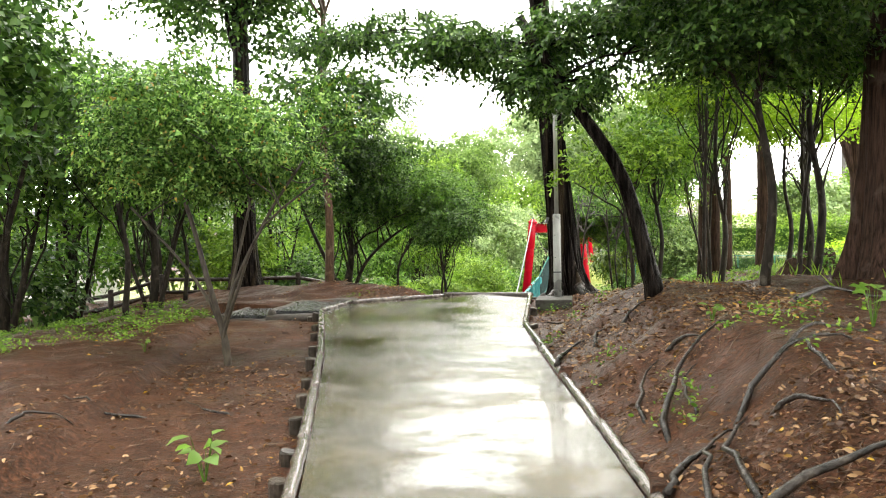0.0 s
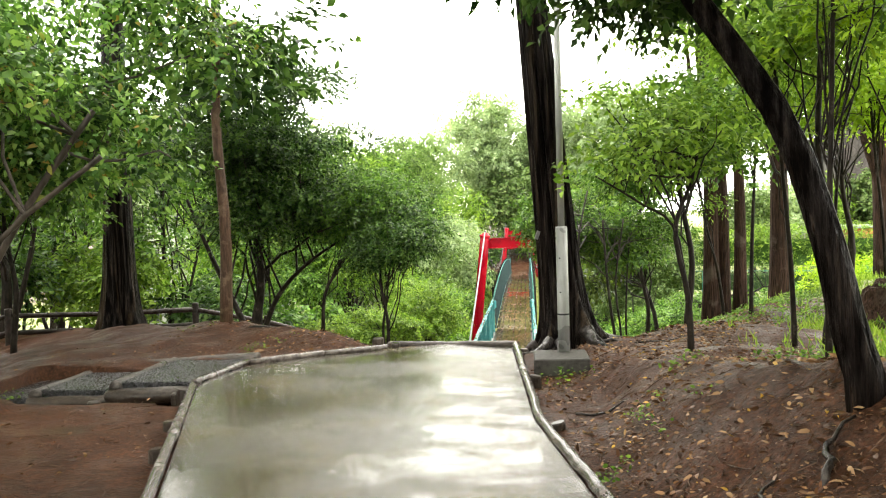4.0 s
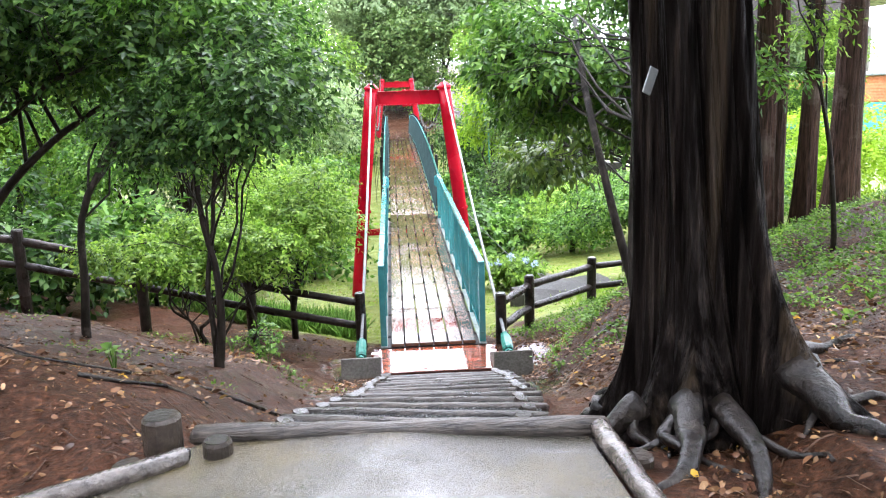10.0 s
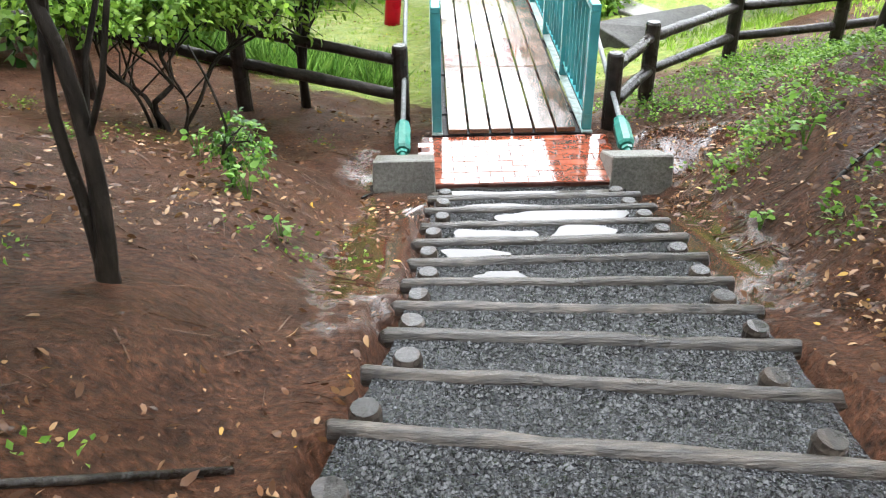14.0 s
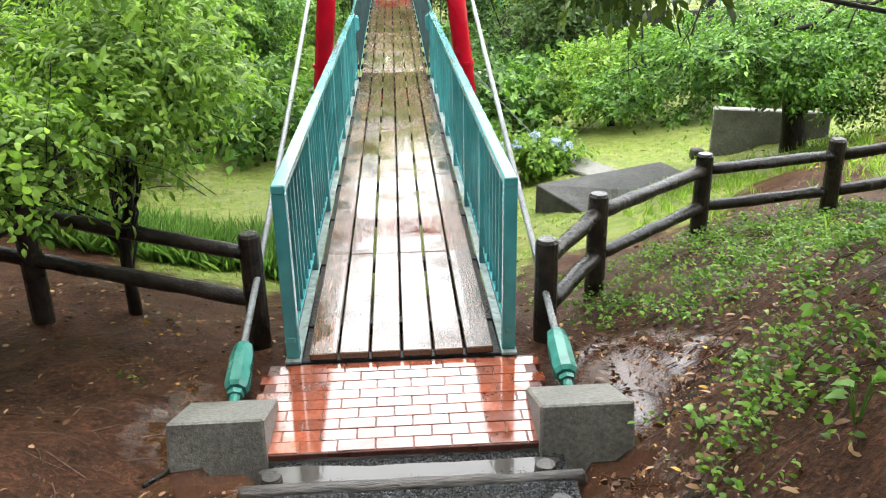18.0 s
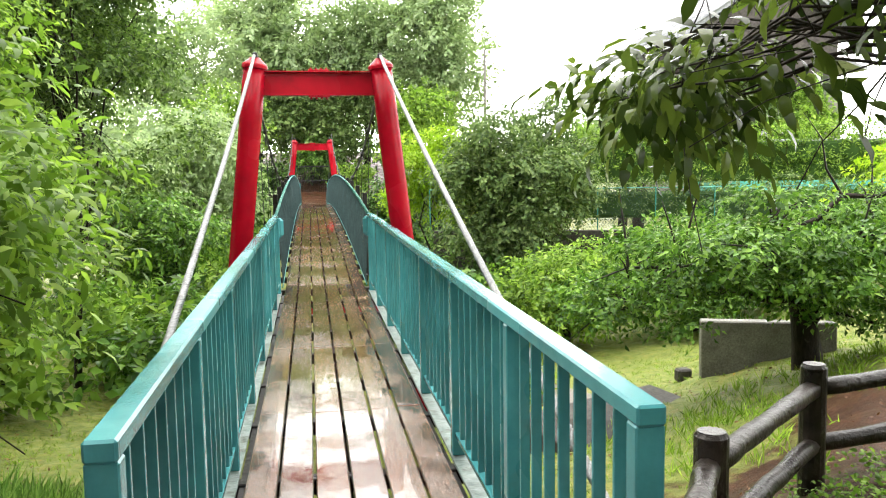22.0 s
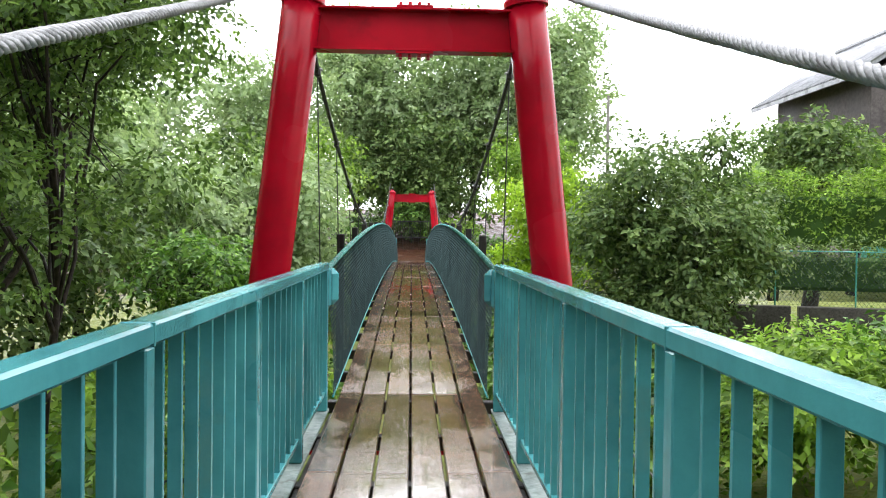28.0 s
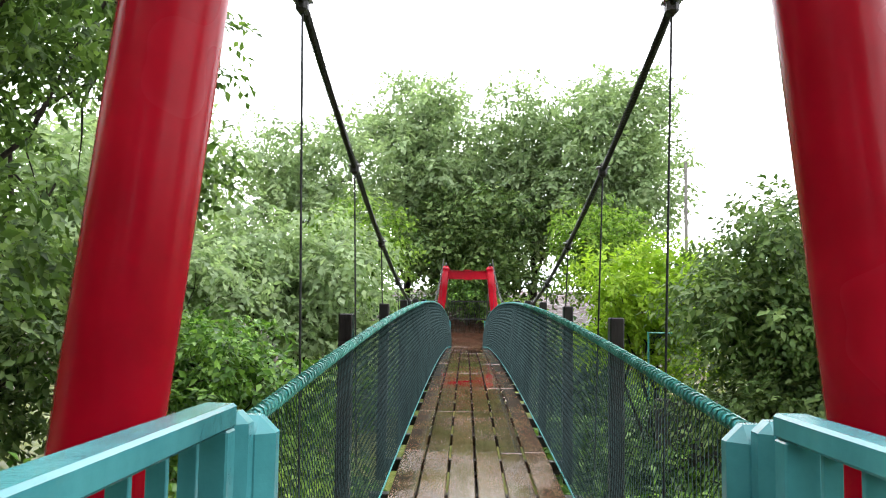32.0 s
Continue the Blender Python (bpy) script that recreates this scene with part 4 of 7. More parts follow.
def make_tower(y, label, detail=True):
    """A red portal: two tapered tubes leaning together, a beam between, saddles on top."""
    tower = thing("bridge_tower", (0, y, 0), label, "bridge tower", "bridge towers")
    for side in (-1, 1):
        foot, head = Vector((side * 1.62, 0, -2.6)), Vector((side * 0.958, 0, 3.42))
        pts = [foot.lerp(head, f) for f in np.linspace(0, 1, 9)]
        v, f = tube_data(pts, [0.172] * 9, 28)
        leg = put("leg", mesh_of("leg", v, f, MAT_RED, True), tower)
        d = (head - foot).normalized()
        pts = [head - d * 0.05, head - d * 0.045, head + d * 0.0, head + d * 0.02, head + d * 0.12]
        v, f = tube_data(pts, [0.174, 0.196, 0.196, 0.185, 0.07], 24)
        put("cap", mesh_of("cap", v, f, MAT_RED, False), leg, None, "flanged conical cap")
        part("saddle", box((0.07, 0.26, 0.07), tuple(head + d * 0.15), 0.015), MAT_BLACK, leg, "dark cable saddle")
        mid = foot.lerp(head, 0.46)
        v, f = tube_data([mid - d * 0.03, mid + d * 0.03], [0.21, 0.21], 24)
        put("flange", mesh_of("flange", v, f, MAT_RED), leg)
        v, f = tube_data([foot - Vector((0, 0, 0.2)), foot + Vector((0, 0, 0.12))], [0.34, 0.34], 20)
        put("footing", mesh_of("footing", v, f, MAT_CONCRETE), leg, None, "concrete footing")
    beam = part("beam", box((1.72, 0.014, 0.33), (0, 0, 3.15)), MAT_RED, tower, "red I-section cross beam")
    part("beam_flange", box((1.76, 0.17, 0.018), (0, 0, 3.325), 0.002), MAT_RED, beam)
    part("beam_flange", box((1.78, 0.17, 0.018), (0, 0, 2.975), 0.002), MAT_RED, beam)
    if detail:
        for z, out in ((3.346, 1), (2.954, -1)):
            plate = part("splice_plate", box((0.32, 0.16, 0.022), (0, 0, z), 0.002), MAT_RED, tower)
            for k in range(4):
                for yy in (-0.045, 0.045):
                    v, f = tube_data([(-0.12 + k * 0.08, yy, z + out * 0.008), (-0.12 + k * 0.08, yy, z + out * 0.04)], [0.017, 0.015], 6)
                    put("bolt", mesh_of("bolt", v, f, MAT_RED), plate)
        part("lower_strut", box((2.9, 0.12, 0.16), (0, 0, -0.42), 0.006), MAT_RED, tower)
    return tower


make_tower(10.98, "glossy red steel bridge tower, wet with rain")
make_tower(43.9, "red steel bridge tower at the bridge's far end")


def strand_rope(name, pts, radius, strands, pitch, material, parent, sides=6, label=""):
    """A laid rope: strands wound round the line of points."""
    pts = [Vector(p) for p in pts]
    n = len(pts)
    rope = put(name, None, parent, None, label)
    dist = [0.0]
    for a, b in zip(pts, pts[1:]):
        dist.append(dist[-1] + (b - a).length)
    for s in range(strands):
        line = []
        for i, p in enumerate(pts):
            d = (pts[min(i + 1, n - 1)] - pts[max(i - 1, 0)]).normalized()
            u = d.cross(Vector((1, 0, 0))).normalized()
            w = d.cross(u)
            a = 2 * math.pi * (s / strands + dist[i] / pitch)
            line.append(p + (u * math.cos(a) + w * math.sin(a)) * radius * 0.58)
        put("strand", tubes_mesh("strand", [(line, [radius * 0.48] * n)], material, sides), rope)
    return rope


def cable_z(y):
    return 1.42 + 0.00863 * (np.asarray(y, float) - 27.2) ** 2


def make_cables():
    for side in (-1, 1):
        top = Vector((side * 0.95, 10.98, 3.60))
        start = Vector((side * 1.02, 0.02, 0.06))
        cable = thing("suspension_cable", start, "thick galvanised wire rope, wet, slung over the towers", "cable", "main cables")
        n = 420
        strand_rope("back_stay", [start.lerp(top, i / n) - start - Vector((0, 0, 0.42 * (i / n) * (1 - i / n))) for i in range(n + 1)], 0.025, 6, 0.22, MAT_ROPE, cable, 5, "bright back stay")
        ys = np.linspace(10.98, 43.9, 700)
        pts = []
        for y in ys:
            z = float(cable_z(y))
            x = side * (0.955 + 0.10 * smooth(10.98, 13.0, y))
            pts.append(Vector((x, y, min(z, 3.60 - 0.02 * (y - 10.98)) if y < 12 else z)) - start)
        # Same cable as the back stay; its shade is put into a black colour.
        strand_rope("main_rope", pts, 0.028, 6, 0.26, MAT_DARKROPE, cable, 3, "main rope coloured black for the shade past the tower")
        far = [Vector((side * 0.95, 43.9, 3.65)).lerp(Vector((side * 1.05, 55.0, 0.1)), f) - start for f in np.linspace(0, 1, 8)]
        put("far_stay", tubes_mesh("far_stay", [(far, [0.03] * 8)], MAT_ROPE, 6), cable)
        for y in [12.95 + 2.35 * k for k in range(13)]:
            z, x = float(cable_z(y)), side * 1.055
            h = thing("hanger", (x, y, z), "thin steel hanger rod clamped to the main cable", "hanger", "cable hangers")
            bm = box((0.07, 0.10, 0.12), (0, 0, 0), 0.02)
            part("clamp", bm, MAT_DARKROPE, h, "black bolted clamp")
            for k in range(3):
                v, f = tube_data([(-0.055, -0.035 + 0.035 * k, 0.02), (0.055, -0.035 + 0.035 * k, 0.02)], [0.009, 0.009], 6)
                put("bolt", mesh_of("bolt", v, f, MAT_STEEL), h)
            low = float(deck_z(y)) - 0.12 - z
            if low < -0.1:
                v, f = tube_data([(0, 0, -0.04), (-side * 0.07, 0, low)], [0.007, 0.007], 6)
                put("rod", mesh_of("rod", v, f, MAT_BLACK), h)
        # turnbuckle casting down to the anchor block
        tb = thing("turnbuckle", (side * 1.02, 0.0, 0.04), "green cast-iron turnbuckle tying the cable to its block", "turnbuckle", "cable anchors")
        d = (top - start).normalized()
        v, f = tube_data([Vector((0, 0, 0)) - d * 0.02, d * 0.03, d * 0.05, -d * 0.30, -d * 0.34], [0.03, 0.055, 0.07, 0.075, 0.06][:5], 8)
        pts = [d * 0.10, d * 0.08, -d * 0.02, -d * 0.26, -d * 0.29]
        v, f = tube_data(pts, [0.03, 0.062, 0.078, 0.080, 0.066], 8)
        put("socket", mesh_of("socket", v, f, MAT_GREENM, False), tb)
        v, f = tube_data([-d * 0.28, -d * 0.50, -d * 0.70], [0.033, 0.033, 0.03], 10)
        put("rod", mesh_of("rod", v, f, MAT_GREENM), tb)
        v, f = tube_data([-d * 0.30, -d * 0.335], [0.052, 0.052], 6)
        put("nut", mesh_of("nut", v, f, MAT_GREENM), tb)
        part("clevis", box((0.05, 0.11, 0.09), tuple(-d * 0.60 + Vector((0.055, 0, -0.02))), 0.012), MAT_GREENM, tb)
        block = thing("anchor_block", (side * 0.99, -0.78, 0), "damp concrete anchor block beside the brick landing", "block", "anchor blocks")
        bm = bmesh.new()
        lo = [bm.verts.new(p) for p in ((-0.27, -0.34, -0.45), (0.27, -0.34, -0.45), (0.27, 0.30, -0.45), (-0.27, 0.30, -0.45))]
        hi = [bm.verts.new(p) for p in ((-0.255, -0.20, 0.19), (0.255, -0.20, 0.19), (0.255, 0.28, 0.02), (-0.255, 0.28, 0.02))]
        bm.faces.new(lo[::-1])
        bm.faces.new(hi)
        for k in range(4):
            bm.faces.new((lo[k], lo[(k + 1) % 4], hi[(k + 1) % 4], hi[k]))
        bmesh.ops.bevel(bm, geom=list(bm.edges), offset=0.012, segments=1, affect="EDGES")
        part("body", bm, MAT_CONCRETE, block)


make_cables()


# ---- plants ----
def unit(v):
    return v / np.maximum(np.linalg.norm(v, axis=-1, keepdims=True), 1e-9)


def leaves_mesh(name, base, way, length, width, material, rng, fold=0.25, oval=False, facing=None):
    """One folded leaf each, a diamond or a pointed oval: base points, directions, lengths, and the way its face looks."""
    n = len(base)
    way = unit(way)
    ref = unit(rng.normal(size=(n, 3)) * 0.7 + np.array([0, 0, 1.0])) if facing is None else facing
    side = unit(np.cross(way, ref))
    over = np.cross(side, way)
    L, W = length[:, None], width[:, None]
    mid = base + way * L * 0.45
    per = 6 if oval else 4
    v = np.empty((n, per, 3))
    v[:, 0] = base
    k = np.arange(n)[:, None] * per
    if oval:
        for j, f, w in ((1, 0.26, 0.44), (2, 0.66, 0.40), (4, 0.66, -0.40), (5, 0.26, -0.44)):
            v[:, j] = base + way * L * f + side * W * w + over * (W * fold - L * 0.06 * f)
        v[:, 3] = base + way * L - over * L * 0.16
        tri = np.concatenate([k + np.array([c]) for c in ([0, 1, 5], [1, 2, 5], [2, 4, 5], [2, 3, 4])], 1).reshape(-1, 3)
    else:
        v[:, 1] = mid + side * W * 0.5 + over * W * fold
        v[:, 2] = base + way * L - over * L * 0.12
        v[:, 3] = mid - side * W * 0.5 + over * W * fold
        tri = np.concatenate([k + np.array([[0, 1, 2]]), k + np.array([[0, 2, 3]])], 1).reshape(-1, 3)
    me = bpy.data.meshes.new(name)
    me.vertices.add(per * n)
    me.vertices.foreach_set("co", v.ravel())
    me.loops.add(tri.size)
    me.loops.foreach_set("vertex_index", tri.ravel().astype(np.int32))
    me.polygons.add(len(tri))
    me.polygons.foreach_set("loop_start", np.arange(0, tri.size, 3, dtype=np.int32))
    me.materials.append(material)
    me.update(calc_edges=True)
    return me


def crown_leaves(puffs, count, size, rng, droop=0.25, per_twig=7, slim=0.42, flat=0.0):
    """Leaves on twigs that spring outward from rounded puffs of the given centres and radii."""
    centres, radii = np.array([p[0] for p in puffs]), np.array([p[1] for p in puffs])
    weight = radii.prod(1) ** 0.7
    pick = rng.choice(len(puffs), size=max(1, count // per_twig), p=weight / weight.sum())
    d = unit(rng.normal(size=(len(pick), 3)) + np.array([0, 0, 0.25]))
    start = centres[pick] + d * radii[pick] * (rng.uniform(0.2, 1.0, size=(len(pick), 1)) ** 0.6) * 0.92
    way = unit(d * np.array([1, 1, 1 - flat]) + rng.normal(size=d.shape) * 0.45 + np.array([0, 0, 0.15 - droop]))
    side = unit(np.cross(way, rng.normal(size=way.shape)))
    k = np.tile(np.arange(per_twig), len(pick))
    rep = np.repeat(np.arange(len(pick)), per_twig)
    s = size * rng.uniform(0.75, 1.25, size=len(rep))
    pos = start[rep] + way[rep] * (k[:, None] * size * 0.42) - np.array([0, 0, 1]) * (k[:, None] ** 2 * size * 0.018 * (1 + droop))
    sign = np.where(k % 2 == 0, 1.0, -1.0)[:, None]
    last = (k == per_twig - 1)[:, None]
    leaf = np.where(last, way[rep], way[rep] * 0.55 + side[rep] * sign * 0.85) + rng.normal(size=pos.shape) * 0.28 - np.array([0, 0, droop])
    face = unit(d[rep] * 0.9 + np.array([0, 0, 0.75]) + rng.normal(size=pos.shape) * 0.42)
    leaf = leaf - face * (0.65 * (unit(leaf) * face).sum(1, keepdims=True) * np.linalg.norm(leaf, axis=1, keepdims=True))
    return pos, leaf, s, s * slim, face


def puffs_in(centre, radii, n, rng, puff=(0.32, 0.5), shell=0.55, layer=0.62):
    """Puffs filling an uneven ellipsoid, flattened into layers."""
    centre, radii = np.array(centre, float), np.array(radii, float)
    out = []
    for i in range(n):
        d = unit(rng.normal(size=3))
        r = rng.uniform(shell, 1.0) if i % 4 else rng.uniform(0.1, shell)
        s = rng.uniform(*puff)
        out.append((centre + d * radii * r * (1 - 0.55 * s), np.maximum(radii * s, 0.12) * rng.uniform(0.8, 1.25, size=3) * np.array([1.12, 1.12, layer])))
    return out


def limb_line(a, b, rng, n=6, lift=0.15, wob=0.05):
    a, b = np.array(a, float), np.array(b, float)
    L = np.linalg.norm(b - a)
    pts = []
    for i in range(n + 1):
        f = i / n
        p = a + (b - a) * f
        p[2] += lift * L * math.sin(math.pi * f) * 0.6
        if 0 < i < n:
            p += rng.normal(size=3) * wob * L * 0.5
        pts.append(tuple(p))
    return pts


def make_tree(label, trunk, r0, r1, crowns, leaf, bark, count, size, seed, category="tree", group="", limbs=8, stems=None, droop=0.1,
              slim=0.56, puff_n=22, puff=(0.32, 0.5), per_twig=7, flat=0.0, roots=None, flare=0.0, sides=10, name="tree", limb_from=0.45, limb_r=0.35, oval=False, layer=0.62):
    """trunk: way points from the ground up; crowns: (centre, radii, share) lumps of foliage; stems: further trunks."""
    rng = np.random.RandomState(seed)
    base = Vector(trunk[0])
    tree = thing(name, base, label, category, group)
    b = np.array(base)

    def refine(points, n):
        pts = np.array(points, float)
        t = np.linspace(0, len(pts) - 1, n)
        out = []
        for u in t:
            i = min(int(u), len(pts) - 2)
            f = u - i
            p0, p1, p2, p3 = pts[max(i - 1, 0)], pts[i], pts[i + 1], pts[min(i + 2, len(pts) - 1)]
            out.append(0.5 * (2 * p1 + (p2 - p0) * f + (2 * p0 - 5 * p1 + 4 * p2 - p3) * f * f + (3 * p1 - p0 - 3 * p2 + p3) * f ** 3))
        return out

    lines = []
    for line, ra, rb in [(trunk, r0, r1)] + list(stems or []):
        pts = refine([np.array(p, float) - b for p in line], 14)
        pts[0] = pts[0] - np.array([0, 0, 0.35])
        rr = [ra + (rb - ra) * (i / 13) ** 0.8 for i in range(14)]
        lines.append((pts, rr))
    lob = [rng.uniform(0.86, 1.14) for _ in range(sides)]
    verts, faces = [], []
    for q, (pts, rr) in enumerate(lines):
        if flare and q == 0:
            fine = [pts[0] + (pts[1] - pts[0]) * f for f in (0, 0.2, 0.35, 0.5, 0.65, 0.8)] + pts[1:]
            zz = np.array([p[2] for p in fine])
            rr2 = [np.interp(z, [p[2] for p in pts], rr) * (1 + flare * math.exp(-max(z, 0) / 0.45)) for z in zz]
            phase = rng.uniform(0, 6)
            v, f = tube_data(fine, rr2, 40, True, lambda a, i: 1 + (0.16 * math.sin(5 * a + phase) + 0.07 * math.sin(9 * a)) * math.exp(-max(zz[i], 0) / 0.9) + 0.035 * math.sin(13 * a + 0.3 * i), len(verts))
        else:
            v, f = tube_data(pts, rr, sides, True, lambda a, i: lob[int(a / 6.2832 * sides + 0.5) % sides], len(verts))
        verts += v
        faces += f
    all_puffs = []
    for centre, radii, share in crowns:
        ps = puffs_in(np.array(centre) - b, radii, max(4, int(puff_n * share)), rng, puff, 0.55, layer)
        all_puffs += ps
        order = sorted(range(len(ps)), key=lambda i: rng.rand())
        for i in order[: max(2, int(limbs * share))]:
            target = ps[i][0]
            pts, rr = lines[rng.randint(len(lines))]
            want = limb_from + (1 - limb_from) * rng.rand()
            k = min(13, max(2, int(13 * want)))
            while k > 3 and pts[k][2] > target[2] + 0.15:
                k -= 1
            L = np.linalg.norm(target - pts[k])
            ra = min(rr[k] * 0.7, max(0.012, limb_r * rr[0] * (0.5 + 0.12 * L)))
            line = limb_line(pts[k], target, rng, 6, 0.12)
            v, f = tube_data(line, [ra + (0.006 - ra) * (i / 6) for i in range(7)], 5, False, None, len(verts))
            verts += v
            faces += f
            for _ in range(2):
                j = rng.randint(2, 6)
                tip = np.array(line[j]) + rng.normal(size=3) * 0.2 * L + np.array([0, 0, 0.1 * L])
                v, f = tube_data(limb_line(line[j], tip, rng, 3, 0.1), [ra * 0.4, ra * 0.3, ra * 0.2, 0.004], 4, False, None, len(verts))
                verts += v
                faces += f
    put("trunk", mesh_of("trunk", verts, faces, bark, True), tree)
    for line, ra, rb in roots or []:
        pts = refine([np.array(p, float) - b for p in line], 10)
        v, f = tube_data(pts, [ra + (rb - ra) * i / 9 for i in range(10)], 8)
        put("root", mesh_of("root", v, f, bark, True), tree, None, "bare surface root")
    if count:
        count, size = int(count * 1.3), size * 1.25
        pos, way, L, W, face = crown_leaves(all_puffs, count, size, rng, droop, per_twig, slim, flat)
        put("crown", leaves_mesh("crown", pos, way, L, W, leaf, rng, 0.2, oval, face), tree)
    return tree


def G(x, y, dz=0.0):
    return (x, y, ground_z(x, y) + dz)


def up(x, y, *offs):
    """Way points above a spot of ground: (dx, dy, dz) each."""
    g = G(x, y)
    return [g] + [(g[0] + a, g[1] + b, g[2] + c) for a, b, c in offs]


# path side, west of it
make_tree("small camellia tree with a dense glossy crown on several grey stems", up(-2.67, -14.87, (-0.05, 0.02, 0.35), (-0.22, 0, 1.0), (-0.45, 0.1, 1.7), (-0.8, 0.2, 2.6)), 0.048, 0.02,
          [((-2.85, -14.4, 5.05), (1.75, 1.7, 0.95), 1.0), ((-2.95, -14.4, 4.4), (1.95, 1.6, 0.42), 0.6), ((-2.2, -14.1, 4.6), (0.85, 1.0, 0.5), 0.3)], MAT_CAMELLIA, MAT_PALEBARK, 34000, 0.046, 11, oval=True, limbs=8, puff_n=64, puff=(0.17, 0.3), slim=0.5, limb_from=0.8, flat=0.3, limb_r=0.25,
          stems=[(up(-2.67, -14.87, (-0.05, 0.02, 0.4), (0.10, 0.1, 1.0), (0.5, 0.2, 1.8), (0.9, 0.3, 2.4)), 0.032, 0.014), (up(-2.67, -14.87, (-0.06, 0.02, 0.42), (-0.5, 0.1, 1.1), (-1.3, 0.2, 1.9)), 0.03, 0.014),
                 (up(-2.67, -14.87, (-0.04, 0.02, 0.4), (0.02, 0.3, 1.2), (0.25, 0.5, 2.4)), 0.03, 0.014), (up(-2.67, -14.87, (-0.05, 0.0, 0.3), (0.2, -0.1, 0.9), (0.55, -0.2, 1.6), (1.2, -0.2, 2.1)), 0.024, 0.012)])
make_tree("tall cedar with a thick dark trunk behind the fence's bend", up(-7.96, -2.39, (0.02, 0, 3), (0.05, 0, 7), (0.1, 0, 13)), 0.36, 0.16, [((-7.9, -2.3, 10.5), (2.8, 2.8, 3.0), 1)], MAT_LEAFDARK, MAT_CEDAR, 9000, 0.16, 12, flare=0.5, limbs=10)
# The upper crown lump is added above view to block the southern sky.
make_tree("slim straight tree with tan flaking bark", up(-4.53, -5.45, (0.05, 0, 1.5), (-0.05, 0, 3.2), (0, 0, 5.0), (0.05, 0, 7.5), (0.1, -0.3, 10.5)), 0.105, 0.04, [((-4.4, -5.6, 6.8), (2.0, 1.8, 1.2), 0.7), ((-4.4, -6.6, 11.5), (4.2, 4.2, 1.9), 1.0)], MAT_LEAFDARK, MAT_TANBARK, 9000, 0.17, 13, limbs=10, limb_from=0.6)
make_tree("dark spreading evergreen tree with low crooked limbs", up(-4.83, -2.93, (0, 0, 0.6), (0.1, 0, 1.3), (0.05, 0, 2.6), (0, 0, 4.0)), 0.13, 0.04,
          [((-4.5, -2.9, 5.5), (2.4, 2.3, 2.1), 1.0), ((-3.9, -3.1, 4.0), (2.2, 1.8, 0.8), 0.5)], MAT_LEAFDARK, MAT_BARK, 34000, 0.072, 14, limbs=16, puff_n=50, puff=(0.2, 0.36), layer=0.42, limb_from=0.25,
          stems=[(up(-4.9, -2.9, (-0.5, 0.1, 1.0), (-1.0, 0.2, 2.0), (-1.4, 0.2, 3.0)), 0.08, 0.03), (up(-4.8, -2.95, (0.4, 0, 1.0), (1.1, 0, 1.7), (1.9, 0.1, 2.2)), 0.07, 0.02)])
# The second crown lump is added overhead to shade the west soil.
make_tree("thin curving tree leaning over the bank", up(-3.38, -3.62, (0.05, 0, 0.5), (0.12, 0, 1.2), (0.55, 0.1, 2.0), (0.8, 0.2, 2.9)), 0.05, 0.022,
          [((-2.15, -3.3, 4.15), (1.3, 1.3, 1.35), 1), ((-3.1, -1.7, 4.2), (1.5, 1.3, 0.8), 0.5)], MAT_LEAF, MAT_BARK, 20000, 0.055, 15, limbs=9)
make_tree("young evergreen on thin twin stems beside the steps", up(-1.99, -4.51, (0.03, 0, 0.15), (0.06, 0, 0.45), (0.05, 0, 0.85), (-0.03, 0, 1.3), (-0.08, 0.1, 2.1)), 0.05, 0.018,
          [((-1.75, -4.6, 3.55), (1.0, 1.0, 0.75), 1)], MAT_LEAFDARK, MAT_BARK, 10000, 0.05, 16, limbs=9,
          stems=[(up(-2.0, -4.5, (0.0, 0, 0.3), (-0.02, 0, 0.7), (0.06, 0, 1.15), (0.10, 0.05, 1.6), (0.2, 0.2, 2.1)), 0.03, 0.014)])
make_tree("crooked shrub with bright leaves on the bank beside the fence", up(-3.0, -0.45, (-0.12, 0, 0.25), (0.08, 0, 0.45), (0.0, 0.05, 0.75), (0.2, 0.15, 1.05), (0.05, 0.2, 1.4)), 0.034, 0.012,
          [((-2.7, 0.05, 1.4), (1.1, 0.8, 0.5), 1), ((-3.6, -0.3, 1.45), (1.1, 0.9, 0.45), 0.9), ((-1.9, 0.5, 1.5), (0.6, 0.5, 0.4), 0.4)], MAT_LEAFLIGHT, MAT_BARK, 9000, 0.055, 17, category="shrub", name="shrub", limbs=12, limb_from=0.3, oval=True, layer=0.4,
          stems=[(up(-3.1, -0.42, (-0.12, 0.05, 0.3), (-0.4, 0.1, 0.5), (-0.45, 0.2, 0.85), (-0.8, 0.3, 1.1)), 0.026, 0.009), (up(-2.95, -0.4, (0.2, 0.1, 0.3), (0.35, 0.2, 0.6), (0.75, 0.35, 0.8), (1.0, 0.5, 1.1)), 0.024, 0.009),
                 (up(-3.15, -0.5, (-0.05, -0.1, 0.35), (-0.3, -0.05, 0.7), (-0.2, 0.1, 1.1)), 0.018, 0.008), (up(-2.9, -0.5, (0.1, -0.05, 0.3), (0.0, 0.0, 0.65), (0.3, 0.1, 0.95)), 0.016, 0.007)])
make_tree("leafy suckers sprouting at the foot of the bank shrub", up(-2.07, -2.3, (0.03, 0, 0.12), (-0.02, 0, 0.25), (0.03, 0, 0.4), (-0.03, 0, 0.7), (-0.12, 0, 0.95)), 0.016, 0.006,
          [((-2.0, -2.2, ground_z(-2.05, -2.25) + 0.26), (0.22, 0.2, 0.22), 1)], MAT_LEAF, MAT_BARK, 380, 0.036, 28, category="shrub", name="shrub", limbs=6, limb_from=0.1, oval=True, puff_n=9)
